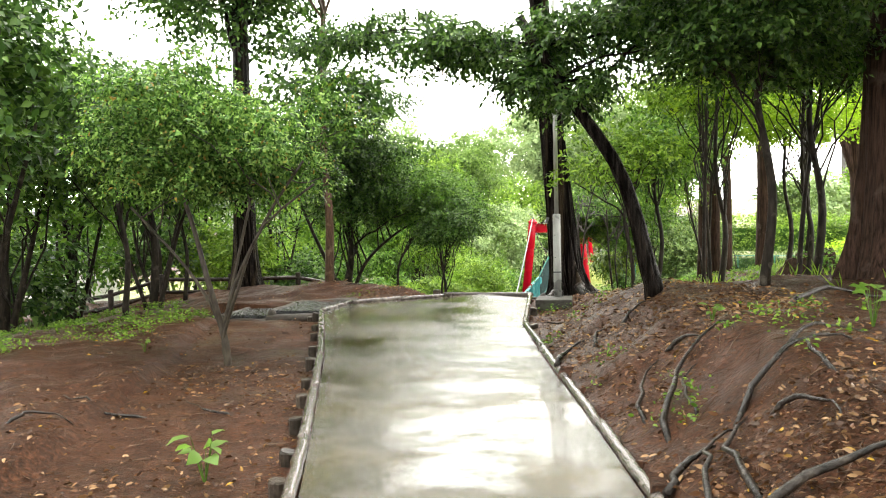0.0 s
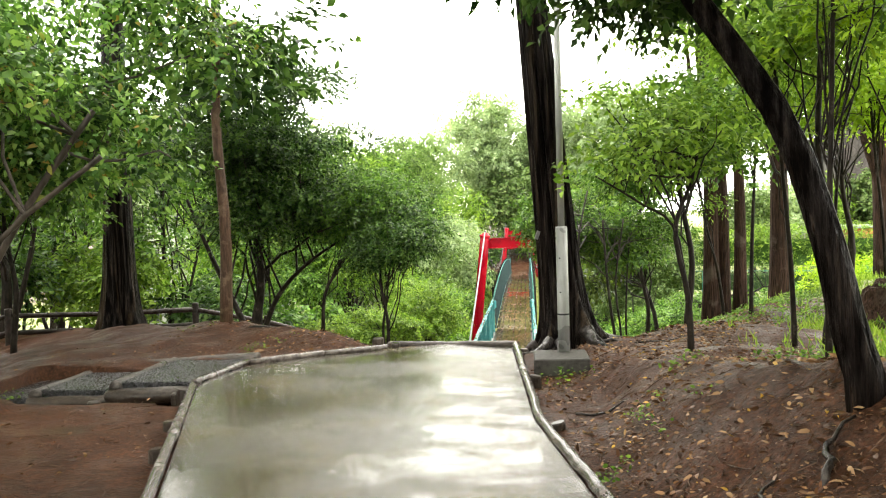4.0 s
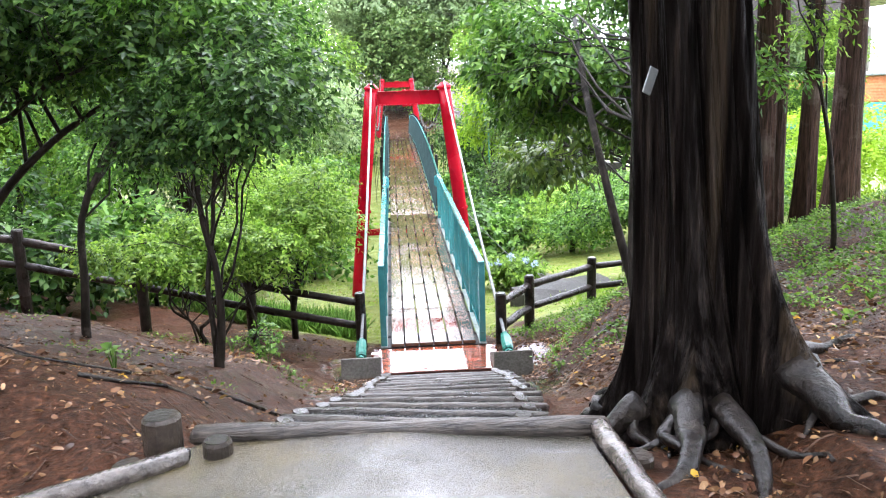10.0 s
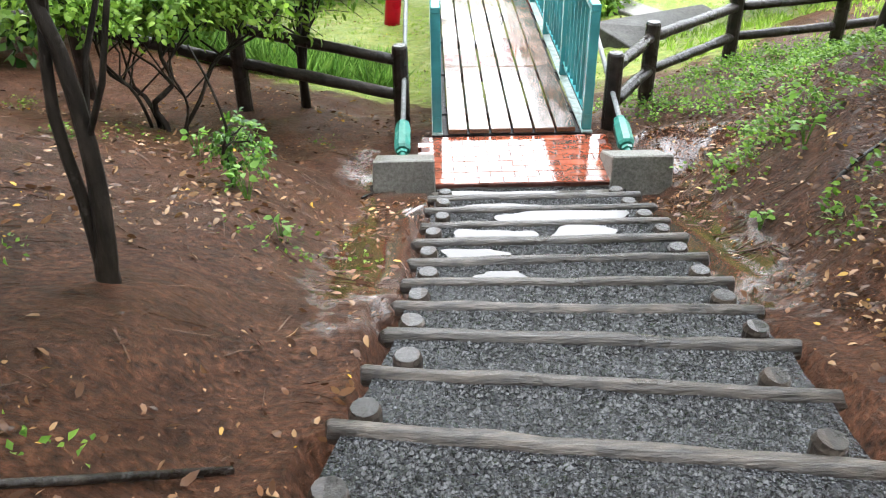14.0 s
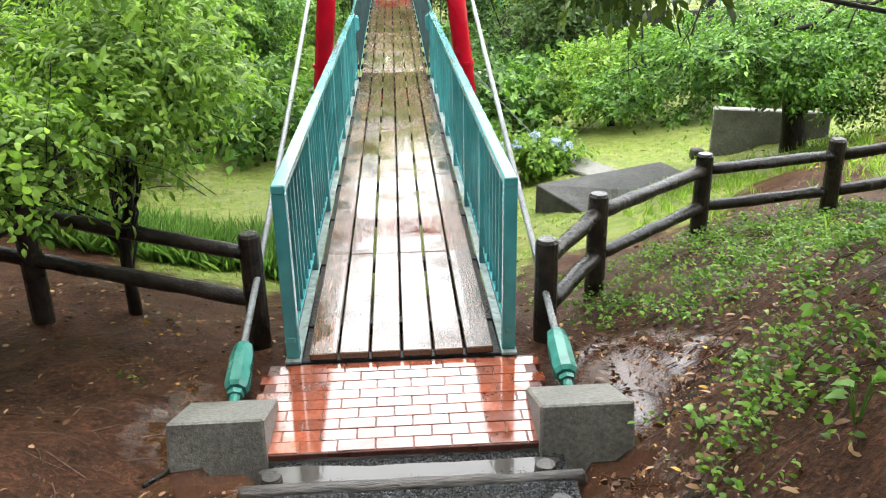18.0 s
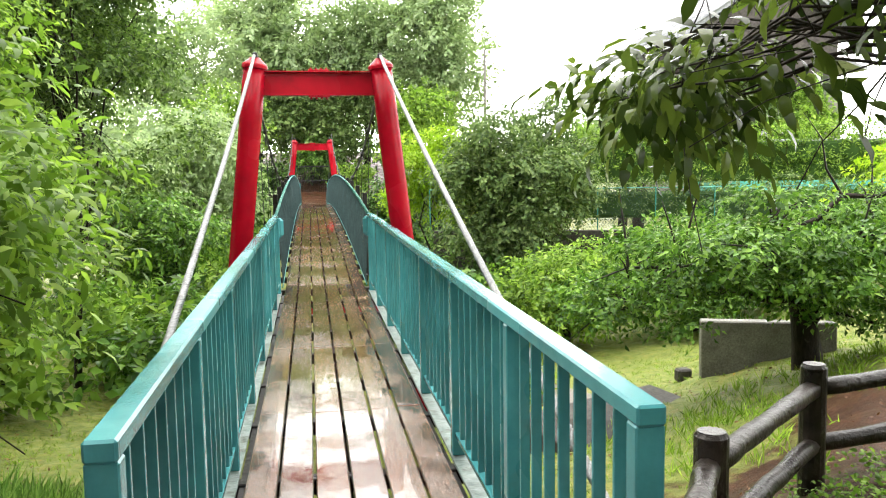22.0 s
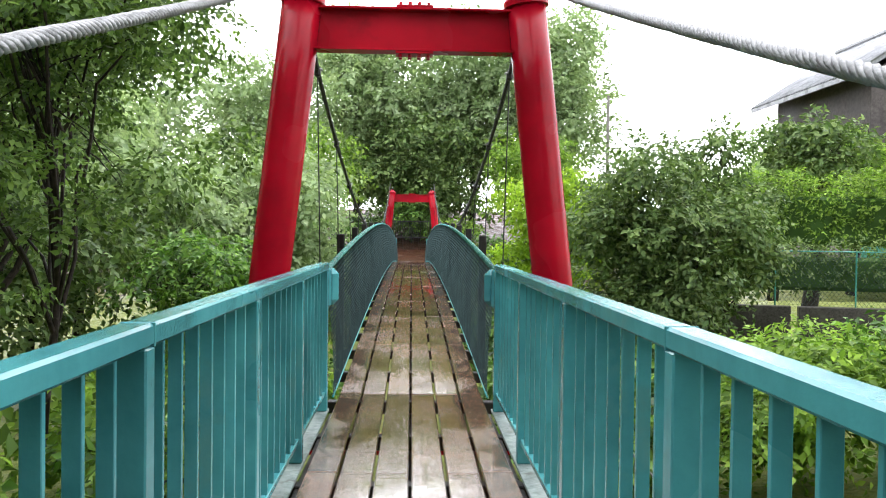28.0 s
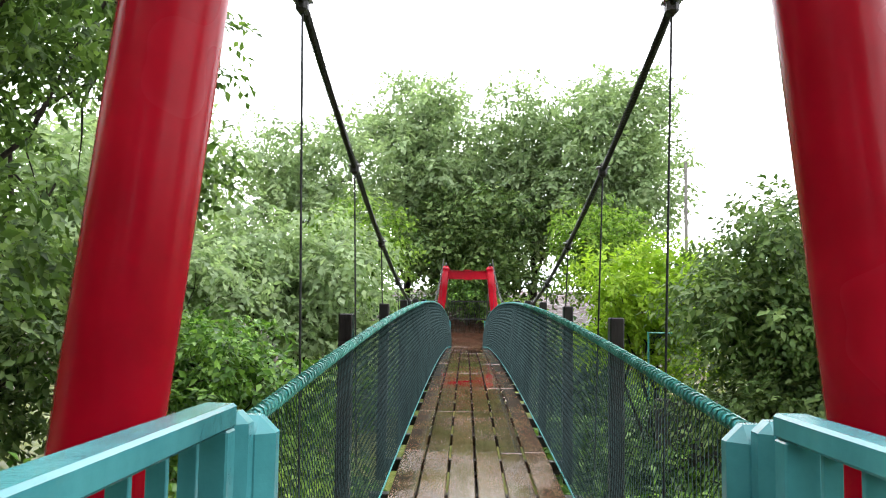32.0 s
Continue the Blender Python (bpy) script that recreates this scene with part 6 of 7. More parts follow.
for i, (x, y, r, h) in enumerate(((-14.0, -0.6, 1.9, 1.9), (-12.2, 0.8, 1.7, 1.8), (-16.2, -1.6, 1.9, 2.0), (-6.2, 2.6, 1.3, 1.1), (-5.2, 4.8, 1.5, 1.4), (-7.8, 2.2, 1.4, 1.2), (-9.6, 0.8, 1.4, 1.3), (-11.2, -7.6, 1.5, 1.4), (-11.6, -11.0, 1.6, 1.5), (-8.6, 5.4, 1.8, 1.6), (-11.2, 2.0, 1.6, 1.5), (-11.8, -15.0, 1.7, 1.5), (0.0, 53.2, 2.4, 1.9), (-2.6, 50.5, 1.4, 1.2), (2.6, 50.0, 1.4, 1.2))):
    g = ground_z(x, y)
    make_tree("dense evergreen shrub filling the edge of the wood", up(x, y, (0, 0, 0.4), (0.1, 0, 0.8), (0, 0, h)), 0.05, 0.02,
              [((x, y, g + h * 0.9), (r, r, h), 1.0)], (MAT_LEAF, MAT_LEAFDARK, MAT_LEAFLIGHT, MAT_LEAFDARK)[i % 4], MAT_BARK, 2100, 0.14, 400 + i, category="shrub", name="shrub", group="edge shrubs", limbs=6, puff_n=18, limb_from=0.1)
# Lighter leaves on the middle trees stand for sunlight on their crowns.
for i, (x, y, z, rx, ry, rz, leaf, n, size) in enumerate(((3.4, -14.6, 5.5, 1.5, 1.2, 0.4, MAT_LEAFDARK, 6000, 0.06), (4.3, -13.0, 5.7, 1.9, 1.7, 0.45, MAT_LEAFDARK, 5000, 0.06), (3.6, -10.0, 5.8, 1.7, 1.7, 0.6, MAT_LEAFLIGHT, 3500, 0.07), (5.2, -8.8, 6.3, 1.9, 1.8, 0.7, MAT_LEAFLIGHT, 3500, 0.075), (5.8, -4.6, 5.7, 2.0, 1.8, 0.9, MAT_LEAFYELLOW, 4500, 0.085), (6.9, -1.6, 6.3, 2.0, 2.0, 1.0, MAT_LEAFYELLOW, 4000, 0.095), (2.9, -6.2, 5.2, 1.4, 1.4, 0.9, MAT_LEAF, 4500, 0.085), (3.1, -0.2, 5.0, 1.6, 1.6, 1.0, MAT_LEAF, 5000, 0.085), (-6.2, -11.3, 5.2, 1.9, 1.9, 0.9, MAT_LEAFDARK, 6000, 0.10), (-7.6, -6.6, 5.0, 2.0, 2.0, 1.1, MAT_LEAF, 6000, 0.10))):
    make_tree("evergreen understorey tree with a broad flat crown", up(x, y, (0.1, 0, 1.0), (-0.05, 0, 2.0), (0, 0, z - ground_z(x, y))), 0.06, 0.025,
              [((x, y, z), (rx, ry, rz), 1.0)], leaf, MAT_BARK, n, size, 350 + i, group="understorey trees", limbs=10, flat=0.4, limb_from=0.4)

make_tree("evergreen oak with big drooping leaves reaching toward the bridge", up(3.5, 0.3, (-0.1, 0.2, 1.2), (-0.5, 1.0, 2.3), (-1.0, 2.0, 2.9)), 0.06, 0.02,
          [((2.1, 2.9, 2.32), (0.75, 1.1, 0.34), 1.0), ((2.7, 1.6, 3.05), (0.9, 1.1, 0.4), 0.6)], MAT_BIGLEAF, MAT_BARK, 1100, 0.14, 27, oval=True, limbs=14, slim=0.40, droop=0.75, per_twig=6, puff_n=20)


# ---- fences, lamp, concrete, houses ----
def log_fence(posts, label, height=0.92):
    """Imitation-log fence: round posts with two rails, each post's foot on the ground."""
    fence = thing("log_fence", (posts[0][0], posts[0][1], ground_z(*posts[0][:2])), label, "fence", "log fences")
    o = Vector(fence.location)
    rng = random.Random(len(posts))
    tops = []
    for x, y, top in posts:
        g = ground_z(x, y)
        h = top - g
        pts = [(0, 0, -0.3), (0, 0, 0.2), (0, 0, h - 0.02), (0, 0, h)]
        v, f = tube_data(pts, [0.082, 0.082, 0.08, 0.066], 14)
        post = put("post", mesh_of("post", v, f, MAT_FENCE, False), fence, Matrix.Translation(Vector((x, y, g)) - o))
        cap = bmesh.new()
        bmesh.ops.create_circle(cap, cap_ends=True, radius=0.064, segments=14, matrix=Matrix.Translation((0, 0, h + 0.003)))
        part("post_top", cap, MAT_LOGEND, post, "pale wet post top")
        tops.append(Vector((x, y, top)) - o)
    for a, b in zip(tops, tops[1:]):
        for down in (0.16, 0.52):
            p, q = a - Vector((0, 0, down)), b - Vector((0, 0, down))
            put("rail", log_mesh("rail", (q - p).length - 0.05, 0.058, MAT_FENCE, 10, 0.08, rng.randint(0, 999)), fence, along_x(p, q))
    return fence


log_fence([(-1.05, 0.79, 0.59), (-2.7, 1.05, 0.88), (-4.3, 1.1, 1.28), (-5.8, 0.64, 1.77), (-7.37, 0.08, 2.16), (-9.1, -0.95, 2.2), (-10.8, -1.9, 2.28), (-12.2, -2.3, 1.87), (-13.3, -2.6, 1.68), (-15.0, -3.2, 1.3)], "dark imitation-log fence along the top of the bank")
log_fence([(1.03, 0.53, 0.56), (1.6, 1.41, 0.59), (2.89, 2.59, 0.56), (4.24, 2.75, 0.62), (5.7, 2.6, 0.85), (7.3, 2.3, 1.1), (9.0, 2.0, 1.4)], "dark imitation-log fence beside the bridge")


def make_lamp():
    x, y, z = 0.95, -9.08, 2.33
    lamp = thing("lamp_post", (x, y, z - 0.25), "galvanised steel lamp post on a concrete block", "lamp post")
    part("base_block", box((0.62, 0.70, 0.62), (-0.05, -0.24, -0.06), 0.012), MAT_DARKCON, lamp, "dark damp concrete base")
    v, f = tube_data([(0, 0, 0.2), (0, 0, 0.6), (0, 0, 1.70), (0, 0, 1.72)], [0.069, 0.069, 0.069, 0.062], 24)
    put("sleeve", mesh_of("sleeve", v, f, MAT_STEEL, True), lamp, None, "wide lower steel sleeve")
    v, f = tube_data([(0, 0, 1.7), (0, 0, 3.5), (0, 0, 6.4)], [0.039, 0.039, 0.036], 20)
    put("pole", mesh_of("pole", v, f, MAT_STEEL, True), lamp)
    v, f = tube_data([(0, 0, 0.68), (0, 0, 0.70)], [0.072, 0.072], 24)
    put("strap", mesh_of("strap", v, f, MAT_BLACK), lamp, None, "thin dark strap")
    for h in (0.95, 1.35):
        v, f = tube_data([(-0.03, -0.062, h), (-0.03, -0.078, h)], [0.011, 0.009], 6)
        put("bolt", mesh_of("bolt", v, f, MAT_BLACK), lamp)
    part("head", box((0.25, 0.6, 0.12), (0, -0.25, 6.4), 0.04), MAT_STEEL, lamp, "lamp head high above")
    plate = tagged(new("tree_tag", bpy.data.meshes.new("tree_tag")), "small white plate hung on the cedar trunk", "sign")
    bm = box((0.06, 0.008, 0.12), (0, 0, 0), 0.003)
    bm.to_mesh(plate.data)
    bm.free()
    plate.data.materials.append(MAT_STEEL)
    plate.matrix_basis = Matrix.Translation((0.69, -7.42, 3.68)) @ Euler((0.1, 0.35, 0.6)).to_matrix().to_4x4()


make_lamp()


def make_stump():
    """A rotten stump, broken off aslant, with ivy over one side."""
    x, y = 5.7, -6.4
    g = ground_z(x, y)
    rng = np.random.RandomState(61)
    stump = thing("tree_stump", (x, y, g), "rotten reddish tree stump overgrown with ivy in the grass", "stump")
    sides, verts, faces = 36, [], []
    levels = [(-0.2, 1.5), (0.0, 1.35), (0.1, 1.05), (0.22, 0.85), (0.36, 0.74), (0.5, 0.68), (0.6, 0.6), (0.56, 0.4), (0.44, 0.15)]
    for z, r in levels:
        for k in range(sides):
            a = 2 * math.pi * k / sides
            rough = 1 + 0.13 * math.sin(4 * a + 1) + 0.08 * math.sin(9 * a + 3 * z) + rng.uniform(-0.04, 0.04)
            lean = 0.18 * math.cos(a) * z
            verts.append((0.62 * r * rough * math.cos(a) + 0.25 * z, 0.5 * r * rough * math.sin(a), z + lean + (rng.uniform(-0.03, 0.05) if z > 0.4 else 0)))
    for i in range(len(levels) - 1):
        for k in range(sides):
            a, b = i * sides + k, i * sides + (k + 1) % sides
            faces.append((a, b, b + sides, a + sides))
    faces.append(tuple((len(levels) - 1) * sides + k for k in range(sides)))
    put("wood", mesh_of("wood", verts, faces, MAT_REDBARK), stump)
    puffs = [(np.array((0.42, -0.2, 0.4)), np.array((0.3, 0.3, 0.3))), (np.array((0.1, -0.3, 0.55)), np.array((0.35, 0.2, 0.16)))]
    pos, way, L, W, face = crown_leaves(puffs, 500, 0.06, rng, 0.2, 5, 0.8)
    tagged(put("ivy", leaves_mesh("ivy", pos, way, L, W, MAT_LEAF, rng, 0.2, True, face), stump), "ivy leaves over the stump", kind="stuff")


make_stump()


def make_side_steps():
    side = thing("side_steps", (-4.2, -9.45, 2.1), "shallow gravel steps with log edges leading off the path", "steps", kind="structure")
    for k in range(3):
        x = -3.05 - 0.95 * k
        part("tread", box((0.98, 1.5, 0.16), (x - 0.5 + 4.2, 0.1, 0.02 - 0.085 * k), 0.01), MAT_GRAVEL, side, "dark wet gravel tread")
        put("log", log_mesh("log", 1.62, 0.07, MAT_LOG, 10, 0.06, 30 + k), side, along_x((x + 4.2 - 1.0, -0.72, 0.06 - 0.085 * k), (x + 4.2 - 1.0, 0.88, 0.06 - 0.085 * k)))
    put("log", log_mesh("log", 3.2, 0.075, MAT_LOG, 10, 0.06, 35), side, along_x((1.2, 0.95, 0.1), (-1.9, 1.05, -0.1)))
    for k in range(3):
        x = 1.05 - 0.95 * k
        put("log", log_mesh("log", 0.98, 0.085, MAT_PEG, 10, 0.08, 36 + k), side, along_x((x, -0.74, -0.03 - 0.085 * k), (x - 0.95, -0.76, -0.05 - 0.085 * k)), "black rotten edge log")
        put("peg", peg_mesh("peg", 0.07, 0.3, MAT_PEG, 40 + k), side, Matrix.Translation((x - 0.1, -0.88, -0.28 - 0.085 * k)))


make_side_steps()


def make_valley_concrete():
    g = ground_z(3.2, 8.0)
    ramp_ob = thing("concrete_ramp", (3.2, 8.0, g), "wet dark concrete wedge lying on the lawn", "concrete block")
    bm = bmesh.new()
    pts = [(-1.02, -0.2, -0.4), (-0.35, -0.85, -0.4), (2.4, -0.1, -0.4), (1.5, 1.3, -0.4)]
    tops = [(-1.0, -0.2, 0.42), (-0.33, -0.83, 0.12), (2.4, -0.1, 0.05), (1.5, 1.3, 0.30)]
    lo, hi = [bm.verts.new(p) for p in pts], [bm.verts.new(p) for p in tops]
    bm.faces.new(hi)
    for k in range(4):
        bm.faces.new((lo[k], lo[(k + 1) % 4], hi[(k + 1) % 4], hi[k]))
    bmesh.ops.bevel(bm, geom=list(bm.edges), offset=0.015, segments=1, affect="EDGES")
    part("body", bm, MAT_DARKCON, ramp_ob)
    wall = thing("concrete_wall", (6.9, 9.7, ground_z(6.9, 9.7)), "stained grey concrete wall behind the lawn", "wall")
    part("panel", box((2.0, 0.25, 1.5), (-0.1, 0, -0.15), 0.02, Euler((0, 0, -0.35)).to_matrix()), MAT_CONCRETE, wall)
    lid = thing("concrete_paver", (3.5, 10.7, ground_z(3.5, 10.7)), "flat pale concrete cover slab on the lawn", "slab")
    part("body", box((0.75, 1.7, 0.16), (0, 0, 0.06), 0.02, Euler((0, 0, 0.5)).to_matrix()), MAT_CONCRETE, lid)
    stone = thing("stone_box", (5.8, 10.5, ground_z(5.8, 10.5)), "small dark stone block on the lawn", "stone")
    part("body", box((0.24, 0.2, 0.22), (0, 0, 0.08), 0.03), MAT_DARKCON, stone)
    guy = thing("guy_wire", (1.45, 10.98, 0.05), "thin steel guy wire from the tower to the lawn", "wire")
    v, f = tube_data(bent((0, 0, 0), (1.9, -0.3, -1.95), 0.05, 10), [0.011] * 11, 6)
    put("wire", mesh_of("wire", v, f, MAT_ROPE), guy)
    # retaining wall, chain-link fence and hedge east of the valley
    rw = thing("retaining_wall", (11.5, 24.5, -1.8), "damp concrete retaining wall with leaf litter on top", "wall", kind="structure")
    for k in range(5):
        part("panel", box((2.95, 0.3, 2.2), (-6 + 3.0 * k, 1.8 - 0.9 * k, 0.35), 0.02, Euler((0, 0, -0.29)).to_matrix()), MAT_DARKCON, rw)
    cf = thing("chain_link_fence", (11.5, 24.7, -0.3), "pale green chain-link fence above the wall", "fence")
    d = Vector((3.0, -0.9, 0))
    a = Vector((-7.5, 2.25, -0.1))
    for k in range(9):
        v, f = tube_data([a + d * 0.625 * k, a + d * 0.625 * k + Vector((0, 0, 1.5))], [0.022, 0.022], 8)
        put("post", mesh_of("post", v, f, MAT_GREENM), cf)
    v, f = tube_data([a + Vector((0, 0, 1.48)), a + d * 5 + Vector((0, 0, 1.48))], [0.018, 0.018], 6)
    put("top_rail", mesh_of("top_rail", v, f, MAT_GREENM), cf)
    runs = []
    L = (d * 5).length
    u = d.normalized()
    for k in range(-10, int(L / 0.11)):
        for s in (1, -1):
            p = k * 0.11
            q = p + s * 1.1
            if 0 <= p <= L and 0 <= q <= L:
                runs.append(([a + u * p, a + u * q + Vector((0, 0, 1.45))], [0.004, 0.004]))
    tagged(put("chain_link", tubes_mesh("chain_link", runs, MAT_NET, 3, False, False), cf), "diamond chain-link mesh", kind="stuff")


make_valley_concrete()


def hedge(label, a, b, thick, high, leaf, n, size, seed, z):
    rng = np.random.RandomState(seed)
    a, b = np.array(a, float), np.array(b, float)
    h = thing("hedge", (*((a + b) / 2), z), label, "hedge", "hedges")
    c = np.array([*((a + b) / 2), z])
    L = np.linalg.norm(b - a)
    puffs = []
    for k in range(int(L / 0.5) + 1):
        p = a + (b - a) * (k * 0.5 / L)
        for lev in (0.25, 0.55, 0.85):
            puffs.append((np.array([p[0], p[1], z + high * lev]) - c + rng.normal(size=3) * 0.08, np.array([0.5, thick * 0.5, high * 0.24])))
    pos, way, LL, W, face = crown_leaves(puffs, n, size, rng, 0.1, 5, 0.5)
    put("foliage", leaves_mesh("foliage", pos, way, LL, W, leaf, rng, 0.2, False, face), h)
    # One solid dark box stands for the shaded twigs behind the leaves.
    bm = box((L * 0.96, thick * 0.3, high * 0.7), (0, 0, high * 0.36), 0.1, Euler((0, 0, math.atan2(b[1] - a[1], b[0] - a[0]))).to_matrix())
    part("core", bm, MAT_LEAFDARK, h, "solid dark box standing for the twiggy, shaded inside")


hedge("tall clipped hedge with pale new growth behind the fence", (7.5, 28.4), (20.0, 24.4), 1.1, 2.0, MAT_LEAFLIGHT, 19000, 0.125, 3, 1.2)
hedge("ragged green hedge under the fence", (6.5, 27.0), (19.0, 23.2), 0.7, 1.3, MAT_LEAFGREY, 11000, 0.11, 4, 0.0)
hedge("bright azalea hedge beside the retaining wall", (6.4, 17.6), (14.0, 17.0), 1.8, 1.0, MAT_LEAFLIGHT, 8000, 0.10, 5, -1.2)


def make_houses():
    x, y, z = 28.4, 51.6, 6.1
    house = thing("tiled_house", (x, y, z), "dark timber house with a grey tiled gable roof on the hill", "house")
    house.rotation_euler = (0, 0, radians(90))
    part("wall", box((11, 9, 4.2), (0, 0, 2.1), 0.02), MAT_DARKWALL, house)
    part("foundation", box((11.4, 9.4, 6), (0, 0, -3.0), 0.02), MAT_CONCRETE, house)
    for s in (-1, 1):
        bm = bmesh.new()
        v = [bm.verts.new(p) for p in ((-6.4, s * 5.9, 3.6), (6.4, s * 5.9, 3.6), (6.4, 0, 7.4), (-6.4, 0, 7.4), (-6.4, s * 5.9, 3.85), (6.4, s * 5.9, 3.85), (6.4, 0, 7.65), (-6.4, 0, 7.65))]
        for q in ((0, 1, 2, 3), (4, 5, 6, 7), (0, 1, 5, 4), (1, 2, 6, 5), (2, 3, 7, 6), (3, 0, 4, 7)):
            bm.faces.new([v[k] for k in q])
        roof = part("roof", bm, MAT_ROOFTILE, house, "grey tiled roof slope")
        runs = [([(-6.4 + 0.32 * k, s * 5.9, 3.9), (-6.4 + 0.32 * k, 0, 7.7)], [0.07, 0.07]) for k in range(41)]
        for run in runs:
            put("tile_roll", tubes_mesh("tile_roll", [run], MAT_ROOFTILE, 5), roof)
        bm = bmesh.new()
        bm.faces.new([bm.verts.new(p) for p in ((s * 5.5, -4.5, 4.0), (s * 5.5, 4.5, 4.0), (s * 5.5, 0, 7.2))])
        part("gable", bm, MAT_DARKWALL, house)
    v, f = tube_data([(-6.6, 0, 7.8), (6.6, 0, 7.8)], [0.22, 0.22], 8)
    put("ridge", mesh_of("ridge", v, f, MAT_ROOFTILE), house)
    bm = box((12.2, 1.9, 0.2), (0, -5.3, 1.9), 0.02, Euler((0.35, 0, 0)).to_matrix())
    part("lower_roof", bm, MAT_ROOFTILE, house, "grey tiled lean-to roof")
    for k in range(4):
        w = part("window", box((1.5, 0.1, 1.2), (-4 + 2.6 * k, -4.52, 3.0), 0.01), MAT_BLACKWOOD, house)
        part("pane", box((1.3, 0.04, 1.0), (-4 + 2.6 * k, -4.58, 3.0), 0.005), MAT_GLASS, w)
    x, y, z = -17.5, 27.0, -2.0
    white = thing("white_house", (x, y, z), "white rendered house seen between the trees", "house")
    part("wall", box((7, 7, 7.0), (0, 0, 3.0), 0.02), MAT_WHITEWALL, white)
    part("roof", box((7.8, 7.8, 0.3), (0, 0, 6.6), 0.05), MAT_ROOFTILE, white)
    for k in range(3):
        for h in (1.6, 4.4):
            w = part("window", box((0.1, 1.4, 1.1), (3.52, -2.3 + 2.2 * k, h), 0.01), MAT_STEEL, white)
            part("pane", box((0.05, 1.25, 0.95), (3.57, -2.3 + 2.2 * k, h), 0.005), MAT_GLASS, w)
            w = part("window", box((1.4, 0.1, 1.1), (-2.3 + 2.2 * k, -3.52, h), 0.01), MAT_STEEL, white)
            part("pane", box((1.25, 0.05, 0.95), (-2.3 + 2.2 * k, -3.57, h), 0.005), MAT_GLASS, w)
    west = thing("pale_building", (-27, 0, 0.2), "long pale building glimpsed through the wood", "house")
    part("wall", box((6, 34, 4.6), (0, 0, 1.6), 0.02), MAT_WHITEWALL, west)
    part("roof", box((6.8, 35, 0.3), (0, 0, 4.05), 0.05), MAT_ROOFTILE, west)
    for k in range(10):
        w = part("window", box((0.1, 1.8, 1.3), (3.03, -15 + 3.3 * k, 2.0), 0.01), MAT_STEEL, west)
        part("pane", box((0.05, 1.6, 1.1), (3.09, -15 + 3.3 * k, 2.0), 0.005), MAT_GLASS, w)
    shed = thing("orange_shed", (26.3, 40.5, -0.6), "low building with orange boards and teal sheeting beyond the meadow", "shed")
    part("base_wall", box((9, 5, 2.0), (0, 0, 0.9), 0.02), MAT_TEALSHEET, shed, "teal sheet-clad lower wall")
    for k in range(8):
        part("board", box((9.05, 0.06, 0.17), (0, -2.53, 2.05 + 0.19 * k), 0.01), MAT_ORANGE, shed, "orange horizontal board")
    part("back_wall", box((9, 4.9, 1.6), (0, 0, 2.7), 0.02), MAT_ORANGE, shed)
    part("roof", box((10, 6, 0.2), (0, 0, 3.6), 0.05), MAT_ROOFTILE, shed)
    # iron gate and steps at the far end of the bridge
    gate = thing("iron_gate", (0, 51.0, 0.03), "dark iron bar gate beyond the far tower", "gate")
    for x in (-1.3, 1.3):
        part("gate_post", box((0.14, 0.14, 2.4), (x, 0, 1.2), 0.01), MAT_BLACK, gate)
    for k in range(19):
        part("bar", box((0.025, 0.025, 2.0), (-1.17 + 0.13 * k, 0, 1.15), 0.003), MAT_BLACK, gate)
    for zz in (0.2, 1.2, 2.1):
        part("gate_rail", box((2.5, 0.04, 0.06), (0, 0, zz), 0.004), MAT_BLACK, gate)
    pole = thing("utility_pole", (11.0, 50.0, ground_z(11, 50)), "thin grey utility pole among the trees", "pole")
    v, f = tube_data([(0, 0, -0.3), (0, 0, 9.5)], [0.11, 0.08], 12)
    put("shaft", mesh_of("shaft", v, f, MAT_CONCRETE), pole)


make_houses()


# ---- ground cover ----
def surface_points(n, box_, rng, keep):
    x0, x1, y0, y1 = box_
    x, y = rng.uniform(x0, x1, n), rng.uniform(y0, y1, n)
    ok = keep(x, y)
    x, y = x[ok], y[ok]
    return np.stack([x, y, height(x, y)], -1)


def off_path(x, y):
    a = (y < -7.8) & (x > edge_x(LEFT_EDGE, y) - 0.12) & (x < edge_x(RIGHT_EDGE, y) + 0.12)
    b = (y >= -8.3) & (y < 0.3) & (x > stair_left(y) - 0.1) & (x < stair_right(y) + 0.1)
    c = (np.abs(x) < 1.3) & (y > -1.3) & (y < 0.2)
    return ~(a | b | c)


def patchy(x, y, s, seed):
    return np.sin(x * s + seed) * np.sin(y * s * 1.1 + 2 * seed) + 0.5 * np.sin(x * s * 2.3 - y * s * 1.7 + seed)


